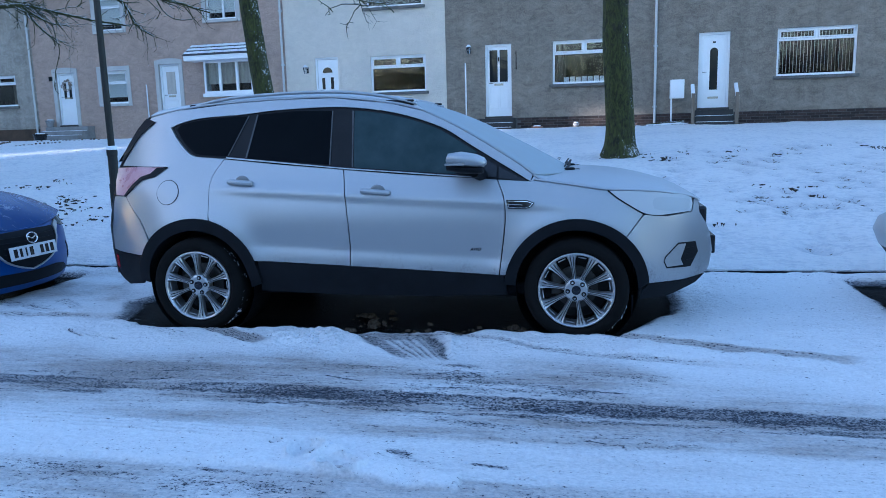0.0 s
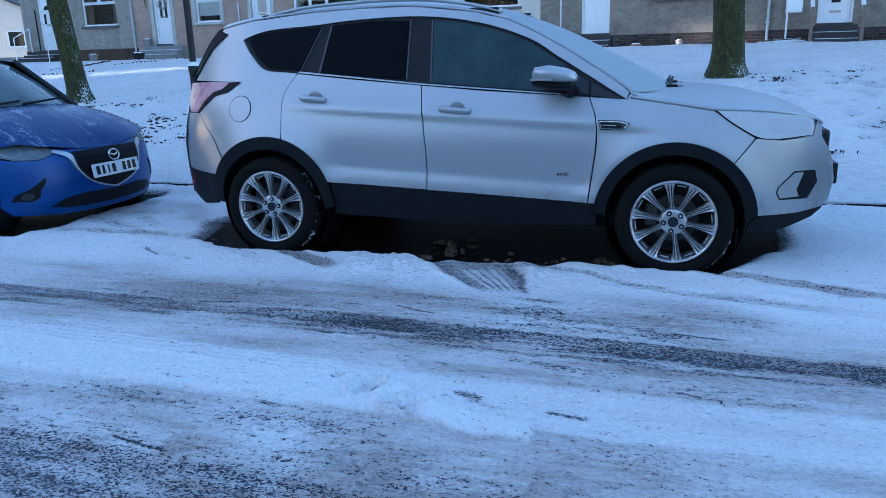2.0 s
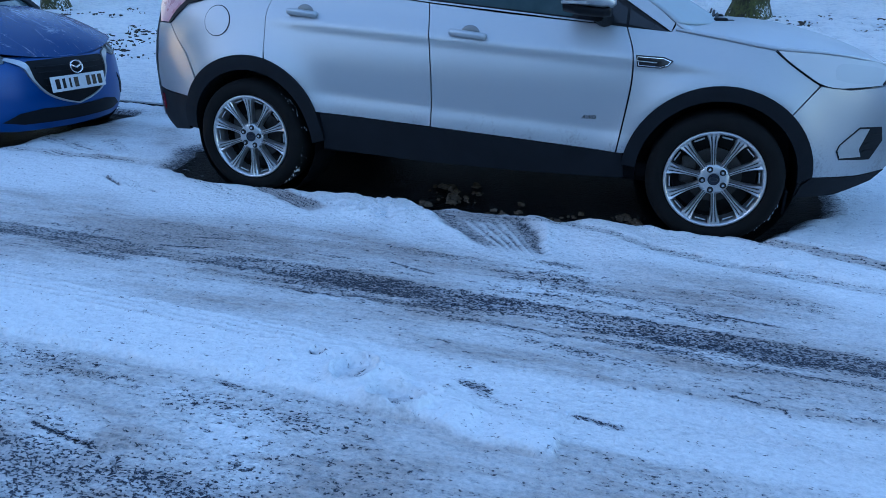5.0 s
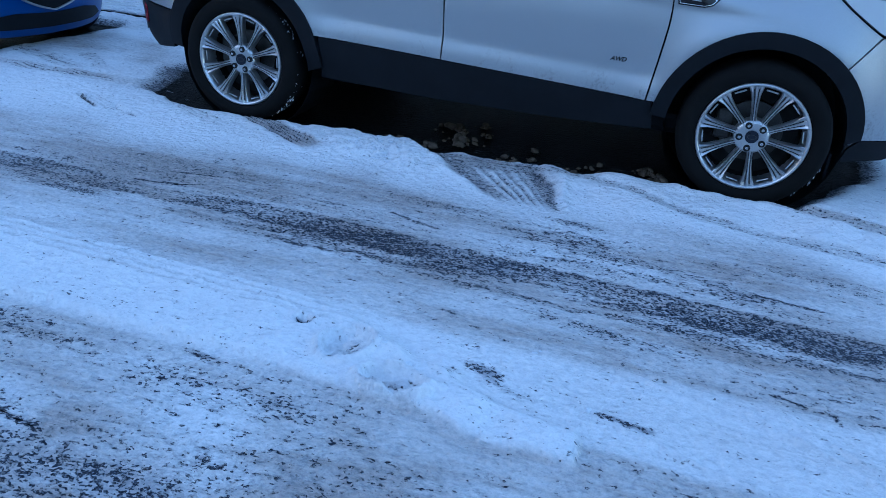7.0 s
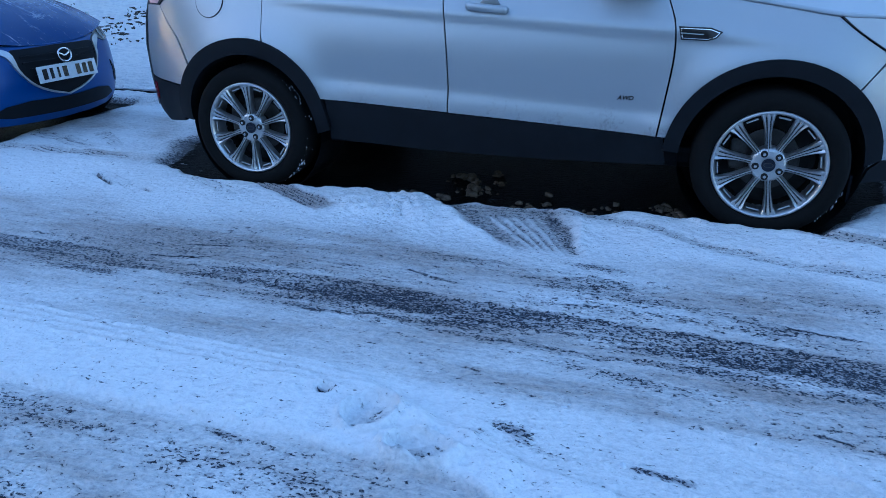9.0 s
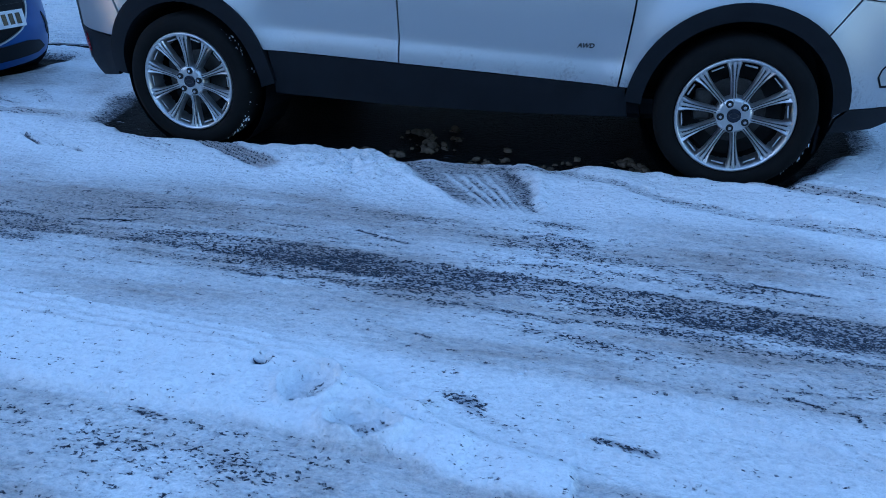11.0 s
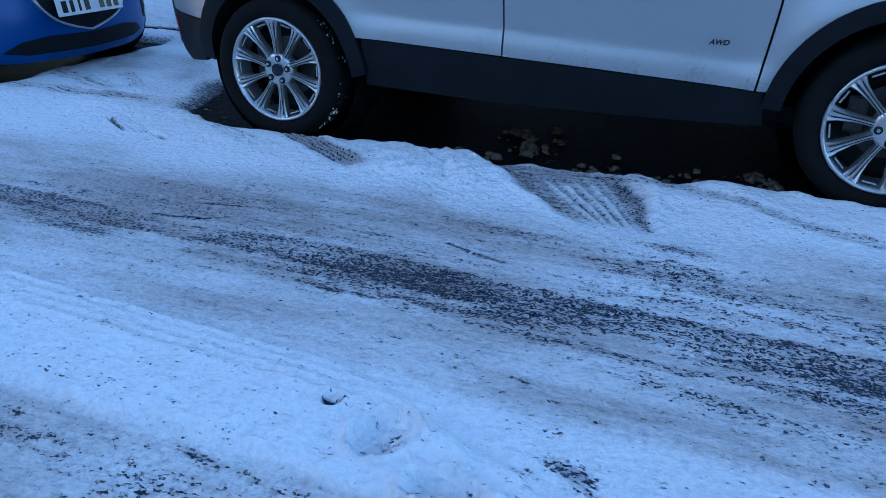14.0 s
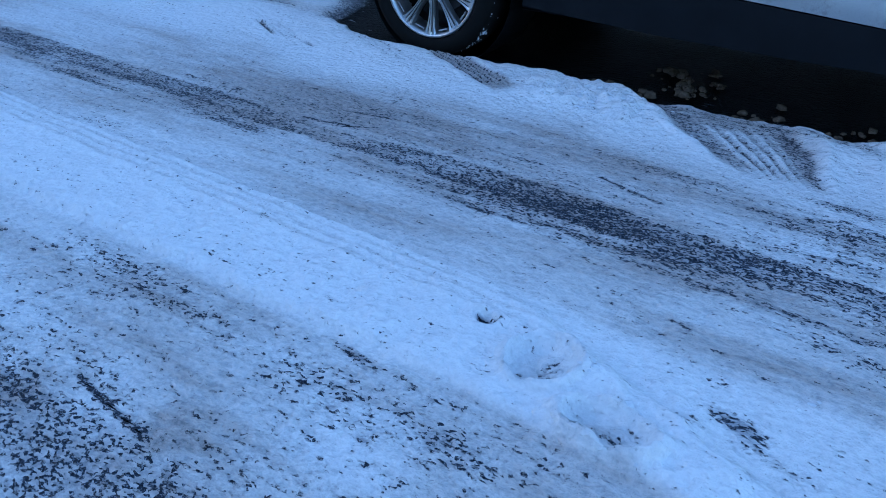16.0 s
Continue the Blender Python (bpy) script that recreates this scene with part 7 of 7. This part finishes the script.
plate_bm = box(-0.006, 0.006, -0.26, 0.26, -0.056, 0.056, bevel=0.003)
plate = part("number_plate", plate_bm, PLATE, hatch, "white number plate")
plate.matrix_local = pose(-2.022, M, 0.466, 0, -8, 0)
for k, w in enumerate((0.052, 0.04, 0.03, 0.052, None, 0.05, 0.05, 0.052)):
    if w:
        y = -0.205 + k * 0.0585
        part("plate_bar", box(0.006, 0.0075, y - w / 2 + 0.006, y + w / 2 - 0.006, -0.036, 0.036), GLOSS_BLACK, plate)
ring = lathe([(0.05, -0.004), (0.058, -0.012), (0.061, 0.0), (0.058, 0.006), (0.05, 0.004)], 32)
for v in ring.verts:
    v.co.z *= 0.82
bmesh.ops.transform(ring, matrix=Matrix.Rotation(radians(90), 4, "Z"), verts=ring.verts)
em = part("emblem", ring, CHROME, gr, "chrome ring emblem", smooth=True)
em.matrix_local = pose(-2.03, M, 0.578, 0, -12, 0)
for s in (-1, 1):
    bm = box(-0.004, 0.006, -0.027, 0.027, -0.006, 0.006, bevel=0.003)
    part("emblem_bar", bm, CHROME, em).matrix_local = pose(0, s * 0.024, 0.004, s * 26, 0, 0)
intake = [(0.4, 0.215), (0.5, 0.275), (0.66, 0.297), (M, 0.285), (1.27, 0.297), (1.43, 0.275), (1.53, 0.215), (1.4, 0.19), (M, 0.182), (0.53, 0.19)]
part("lower_intake", nose_panel(intake, 0.006, 0, 0.01), BLACK, hatch, "black lower intake")
for flip_y in (lambda p: p, mirrored):
    part("fog_recess", nose_panel(flip_y([(0.18, 0.29), (0.2, 0.34), (0.29, 0.385), (0.38, 0.46), (0.385, 0.44), (0.34, 0.36), (0.335, 0.31), (0.29, 0.28)]), 0.006, 0, 0.01), BLACK, hatch, "black fog lamp recess")
    ring = [(0.262 + 0.036 * math.cos(a), 0.322 + 0.03 * math.sin(a)) for a in np.linspace(0, 2 * math.pi, 18)[:-1]]
    part("fog_lamp", nose_panel(flip_y(ring), 0.01, 0, 0.01, 0.03), DOOR_GLASS, hatch)
    lamp_out = [(0.1, 0.79), (0.26, 0.765), (0.36, 0.735), (0.5, 0.677), (0.474, 0.637), (0.378, 0.607), (0.235, 0.615), (0.17, 0.65), (0.12, 0.72)]
    lamp = part("headlamp", nose_panel(flip_y(lamp_out), 0.006, 0, 0.03), LAMP_DARK, hatch, "grey glassy headlamp")
    for cy, cz, r in ((0.25, 0.685, 0.046), (0.375, 0.658, 0.034)):
        for name, size, rise, mat in (("projector_ring", r, 0.01, ALLOY), ("projector", r * 0.93, 0.013, LAMP_DARK)):
            ringp = [(cy + size * 1.25 * math.cos(a), cz + size * math.sin(a)) for a in np.linspace(0, 2 * math.pi, 20)[:-1]]
            part(name, nose_panel(flip_y(ringp), rise, 0, 0.01, 0.03), mat, lamp)

# bonnet: from the lamps back to the foot of the windscreen
rows = []
for s in np.linspace(0, 1, 13):
    row = []
    for v in np.linspace(-1, 1, 29):
        y = M + v * (HATCH_HALF - 0.05 - 0.02 * s)
        front = -2.05 - fascia(y, 0.66) + 0.012
        back = -3.02 - 0.16 * v**2 - 0.0
        x = front + (back - front) * s
        z0 = 0.648 + 0.12 * abs(v) ** 1.8
        z1 = 0.985 - 0.07 * abs(v) ** 2.2
        rise = 1 - (1 - s) ** 1.9
        z = z0 + (z1 - z0) * rise - 0.05 * max(0.0, abs(v) - 0.86) / 0.14
        z += 0.012 * math.exp(-(((abs(v) - 0.62) / 0.08) ** 2)) * min(1, s * 3)
        row.append((x, y, z))
    rows.append(row)
part("bonnet", loft(rows, False), BLUE_DIM_SNOWY, hatch, "blue bonnet with patches of melting snow", smooth=True)
# screen, roof and sides
def ring_at(x, half, z):
    return [(x - 0.16 * v**2, M + v * half, z - 0.06 * v**2) for v in np.linspace(-1, 1, 17)]


part("windscreen", loft([ring_at(-3.03, 0.74, 0.99), ring_at(-3.3, 0.68, 1.2), ring_at(-3.62, 0.6, 1.4)], False), make_glass("clear_car_glass", (0.03, 0.05, 0.055), 0.06, 0.25), hatch, "tinted windscreen", smooth=True)
part("roof", loft([ring_at(-3.6, 0.62, 1.405), ring_at(-4.1, 0.62, 1.49), ring_at(-5.0, 0.61, 1.47), ring_at(-5.6, 0.56, 1.38)], False), BLUE, hatch, smooth=True)
for s in (-1, 1):
    side = []
    for x, top in ((-2.5, 0.72), (-2.8, 0.8), (-3.18, 0.93), (-3.6, 0.95), (-4.3, 0.98), (-5.2, 1.04), (-5.9, 1.05)):
        side.append([(x, M + s * (HATCH_HALF - b), z) for b, z in ((0.06, 0.2), (0.015, 0.35), (0.0, 0.6), (0.02, top - 0.12), (0.07, top))])
    part("body_side", loft(side, False), BLUE, hatch, smooth=True)
    glass = [[(-3.2, M + s * 0.775, 0.94), (-3.7, M + s * 0.62, 1.36)], [(-4.3, M + s * 0.775, 0.985), (-4.3, M + s * 0.61, 1.43)], [(-5.3, M + s * 0.77, 1.05), (-5.3, M + s * 0.6, 1.38)]]
    part("side_glass", loft(glass, False), PRIVACY, hatch)
    pillar = bmesh.new()
    rod(pillar, (-3.15, M + s * 0.745, 0.93), (-3.72, M + s * 0.61, 1.37), 0.028, 0.026, 10)
    part("pillar", pillar, GLOSS_BLACK, hatch)
    for x in (-2.78, -5.35):
        tyre = lathe([(0.2, 0.02), (0.22, -0.005), (0.27, -0.012), (0.3, 0.02), (0.3, 0.17), (0.27, 0.19), (0.2, 0.17)], 40)
        w = part("wheel", tyre, RUBBER, hatch, smooth=True)
        w.matrix_local = pose(x, M + s * (HATCH_HALF - 0.02), 0.3, 0, 0, 0 if s < 0 else 180)
        part("rim", lathe([(0.21, 0.0), (0.2, 0.03), (0.05, 0.04), (0.0, 0.03)], 24), ALLOY, w)
        well = lathe([(0.34, -0.03), (0.345, 0.02), (0.345, 0.2)], 28)
        part("arch", well, BLACK, w)
part("tail", loft([[(-5.9 - d, M + v * h, z) for v in np.linspace(-1, 1, 9)] for d, h, z in ((0.0, 0.8, 0.25), (0.12, 0.8, 0.5), (0.05, 0.78, 1.0), (-0.3, 0.56, 1.37))], False), BLUE, hatch, smooth=True)
part("floor_pan", box(-5.9, -2.6, M - 0.68, M + 0.68, 0.2, 0.4, bevel=0.02), BLACK, hatch)
for y in (0.5, 1.0):
    bm = rod(bmesh.new(), (-3.02, y, 1.0), (-3.06, y + 0.5, 1.03), 0.012, 0.008, 8)
    part("wiper", bm, BLACK, hatch)

# ---- the pale car ahead, of which only the tail shows ----
ahead = thing("car", "pale silver car with a dark lower bumper, parked ahead", "car", (0.215, 0, 0))
A = 0.98


def tail_row(z, x, half, flare):
    return [(x + flare * abs(v) ** 2.4, A + v * half, z) for v in np.linspace(-1, 1, 25)]


part("tail_bumper", loft([tail_row(0.46, 4.74, 0.84, 0.3), tail_row(0.56, 4.7, 0.85, 0.3), tail_row(0.64, 4.73, 0.85, 0.3), tail_row(0.7, 4.84, 0.84, 0.3), tail_row(0.78, 4.98, 0.83, 0.28), tail_row(1.0, 5.1, 0.8, 0.26), tail_row(1.35, 5.45, 0.62, 0.2), tail_row(1.45, 5.75, 0.6, 0.2)], False), SILVER, ahead, "pale silver tailgate and bumper", smooth=True)
part("lower_bumper", loft([tail_row(0.22, 4.98, 0.78, 0.3), tail_row(0.3, 4.86, 0.81, 0.3), tail_row(0.458, 4.745, 0.838, 0.3)], False), BLACK, ahead, "black lower bumper", smooth=True)
part("roof", loft([tail_row(1.45, 5.75, 0.6, 0.2), tail_row(1.5, 6.4, 0.62, 0.0), tail_row(1.4, 7.2, 0.62, 0.0), tail_row(0.98, 7.9, 0.78, 0.0), tail_row(0.75, 8.7, 0.75, -0.3), tail_row(0.3, 8.8, 0.75, -0.3)], False), SILVER, ahead, smooth=True)
for s in (-1, 1):
    part("body_side", loft([[(x, A + s * (0.86 - b), z) for b, z in ((0.05, 0.25), (0.0, 0.6), (0.06, 1.0), (0.25, 1.45))] for x in (5.4, 5.9, 7.0, 8.5)], False), SILVER, ahead, smooth=True)
    for x0, x1 in ((5.75, 6.4), (6.47, 7.2)):
        part("side_glass", loft([[(x, A + s * (0.866 - b), z) for b, z in ((0.063, 1.01), (0.14, 1.2), (0.215, 1.37))] for x in (x0, x1)], False), PRIVACY, ahead, "dark side glass")
    for x in (5.7, 8.1):
        w = part("wheel", lathe([(0.2, 0.02), (0.22, -0.005), (0.28, -0.012), (0.31, 0.02), (0.31, 0.17), (0.2, 0.17)], 32), RUBBER, ahead, smooth=True)
        w.matrix_local = pose(x, A + s * 0.85, 0.31, 0, 0, 0 if s < 0 else 180)
part("floor_pan", box(5.1, 8.6, A - 0.7, A + 0.7, 0.2, 0.42, bevel=0.02), BLACK, ahead)

# ---- twigs that hang into view from the crowns ----
def hanging(root, direction, length, r, seed):
    """A crooked drooping branch with forks and many short spurs."""
    rng = random.Random(seed)
    tw = Twigs()

    def grow(p, d, left, r, depth):
        while left > 0:
            step = rng.uniform(0.07, 0.15)
            d = (d + Vector((rng.gauss(0, 0.2), rng.gauss(0, 0.12), rng.gauss(-0.01, 0.2)))).normalized()
            q = p + d * step
            tw.bar(p, q, r, max(r * 0.93, 0.0065), 5)
            if rng.random() < 0.55:
                side = Vector((rng.gauss(0, 1), rng.gauss(0, 0.5), rng.gauss(0, 1))).normalized()
                e = q + (d * 0.5 + side * 0.7).normalized() * rng.uniform(0.04, 0.11)
                tw.bar(q, e, max(r * 0.5, 0.006), 0.0045, 4)
            if depth and rng.random() < 0.4:
                side = Vector((rng.gauss(0, 1), rng.gauss(0, 0.4), rng.gauss(-0.2, 0.9))).normalized()
                grow(q, (d * 0.8 + side * 0.7).normalized(), left * rng.uniform(0.35, 0.6), max(r * 0.62, 0.007), depth - 1)
            p, r, left = q, max(r * 0.93, 0.007), left - step

    grow(Vector(root), Vector(direction).normalized(), length, r * 1.3, 2)
    return tw


trees = [o for o in scene.objects if o.name.startswith("tree") and o.parent is None]
for t, root, direction, length, r, seed in (
    (trees[2], (-8.1, 7.9, 4.0), (1, 0.0, -0.14), 1.5, 0.022, 3), (trees[2], (-7.5, 7.9, 3.85), (0.7, 0.1, -0.5), 0.9, 0.013, 5),
    (trees[2], (-7.9, 7.6, 4.05), (1, 0.0, -0.05), 2.6, 0.02, 9), (trees[1], (-5.6, 8.0, 4.1), (0.8, 0.0, -0.5), 0.9, 0.013, 8),
    (trees[1], (-4.9, 8.0, 3.95), (0.95, 0.1, -0.12), 1.0, 0.012, 11), (trees[1], (-0.6, 7.6, 3.95), (-0.35, -0.1, -0.9), 0.6, 0.014, 21),
    (trees[1], (-0.75, 7.7, 3.45), (-1, 0.1, 0.05), 0.7, 0.01, 22), (trees[1], (-0.7, 7.6, 3.5), (0.7, 0, -0.25), 0.4, 0.009, 24),
    (trees[1], (-1.9, 7.8, 3.75), (0.6, 0, -0.2), 0.5, 0.009, 26), (trees[0], (3.7, 9.2, 3.85), (0.6, 0, -0.35), 0.6, 0.008, 31),
):
    o = twig_part("hanging_branch", hanging(root, direction, length, r, seed), t)
    o.location = -Vector(t.location)

tree(-16.2, 9.4, 0.2, (-0.12, 0.0), 6, label="leaning bare tree far along the bank")

# ---- what stands further off ----
def bungalow(at, turn, label):
    b = thing("bungalow", label, "bungalow", at, turn, group="distant bungalows")
    body = bmesh.new()
    w, d, h, ridge = 9.0, 7.0, 2.7, 4.6
    pts = [(-w / 2, 0), (w / 2, 0), (w / 2, h), (0, ridge), (-w / 2, h)]
    fr = [body.verts.new((x, 0, z)) for x, z in pts]
    bk = [body.verts.new((x, d, z)) for x, z in pts]
    body.faces.new(fr)
    body.faces.new(bk[::-1])
    for k in range(5):
        body.faces.new((fr[k], bk[k], bk[(k + 1) % 5], fr[(k + 1) % 5]))
    bmesh.ops.recalc_face_normals(body, faces=body.faces)
    part("wall", body, RENDER_WHITE, b)
    for s in (-1, 1):
        roof = bmesh.new()
        lo = [roof.verts.new(p) for p in ((s * (w / 2 + 0.35), -0.3, h - 0.1), (s * (w / 2 + 0.35), d + 0.3, h - 0.1), (0, d + 0.3, ridge + 0.06), (0, -0.3, ridge + 0.06))]
        hi = [roof.verts.new(v.co + Vector((0, 0, 0.15))) for v in lo]
        for f in (lo, hi[::-1], *([lo[i], lo[(i + 1) % 4], hi[(i + 1) % 4], hi[i]] for i in range(4))):
            roof.faces.new(f)
        bmesh.ops.recalc_face_normals(roof, faces=roof.faces)
        part("roof", roof, SLATE, b, "dark tiled roof")
    for x in (-2.2, 1.6):
        win = part("window", frame_bm(x - 0.6, x + 0.6, 1.0, 2.1, -0.05, 0.02, 0.08), UPVC, b)
        part("pane", box(x - 0.55, x + 0.55, -0.02, -0.005, 1.05, 2.05), DOOR_GLASS, win)
    return b


bungalow((-43.0, 38.0, 1.27), 20.0, "white rendered bungalow with a dark roof in the distance")
bungalow((-52.0, 52.0, 1.27), 20.0, "white bungalow among snow further off")
far_line = thing("garden_wall", "low dark garden wall across the snow in the distance", "garden wall", (-36.0, 30.0, 1.2), 20.0)
part("wall_run", box(-14, 6, 0, 0.2, -0.5, 0.35, bevel=0.02), CONCRETE, far_line)

# the far side of the street, which the windows mirror: bare trees on a snowy rise
woods_rng = random.Random(77)
for k in range(16):
    x, y = -30 + 4.2 * k + woods_rng.uniform(-2, 2), -24 + woods_rng.uniform(-5, 4)
    t = thing("tree", "bare tree across the street", "tree", (x, y, 0.05), group="trees across the street")
    part("trunk", trunk_bm(3.2, woods_rng.uniform(0.16, 0.28), (woods_rng.uniform(-0.08, 0.08), 0), k + 40), BARK, t, smooth=True)
    tw = Twigs()
    for j in range(6):
        a = 2 * math.pi * j / 6
        limb(tw, (0, 0, woods_rng.uniform(2.0, 3.1)), (math.cos(a), math.sin(a), woods_rng.uniform(0.8, 2.0)), woods_rng.uniform(3.6, 5.6), 0.11, woods_rng, 2)
    twig_part("crown", tw, t)
hedge = Twigs()
for k in range(5200):
    a = Vector((woods_rng.uniform(-40, 45), -29 + woods_rng.gauss(0, 1.2), 0.0))
    limb(hedge, a, (woods_rng.gauss(0, 0.3), woods_rng.gauss(0, 0.3), 1), woods_rng.uniform(2.5, 9.5), 0.045, woods_rng, 0)
HEDGE = plain("brown_thicket", (0.014, 0.012, 0.01), (0.05, 0.04, 0.03), 0.9, scale=3)
hd = bpy.data.meshes.new("thicket")
hd.from_pydata(hedge.points, [], hedge.faces)
hd.materials.append(HEDGE)
tagged(new("thicket", hd), "brown bare thicket across the street", "thicket", kind="stuff")
# unseen blocks added to the west as sun blockers; their gap lights the bank
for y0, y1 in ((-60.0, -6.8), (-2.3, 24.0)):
    flats = thing("sun_blocker", "unseen block added to keep the low sun off the street", "block of flats", (-56, (y0 + y1) / 2, 0), group="blocks to the west")
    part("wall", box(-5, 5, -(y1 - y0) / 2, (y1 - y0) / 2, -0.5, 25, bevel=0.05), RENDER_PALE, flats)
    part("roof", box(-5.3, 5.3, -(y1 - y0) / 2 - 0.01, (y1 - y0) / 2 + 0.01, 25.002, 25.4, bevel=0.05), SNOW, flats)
    # added slab trims the sun gap from above, off the house wall
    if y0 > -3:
        part("sun_gap_slab", box(-4.9, 4.9, -6.8 - (y0 + y1) / 2, y0 - (y0 + y1) / 2, 9.6, 25, bevel=0.02), RENDER_PALE, flats, "unseen slab added to keep the sun off the house wall")
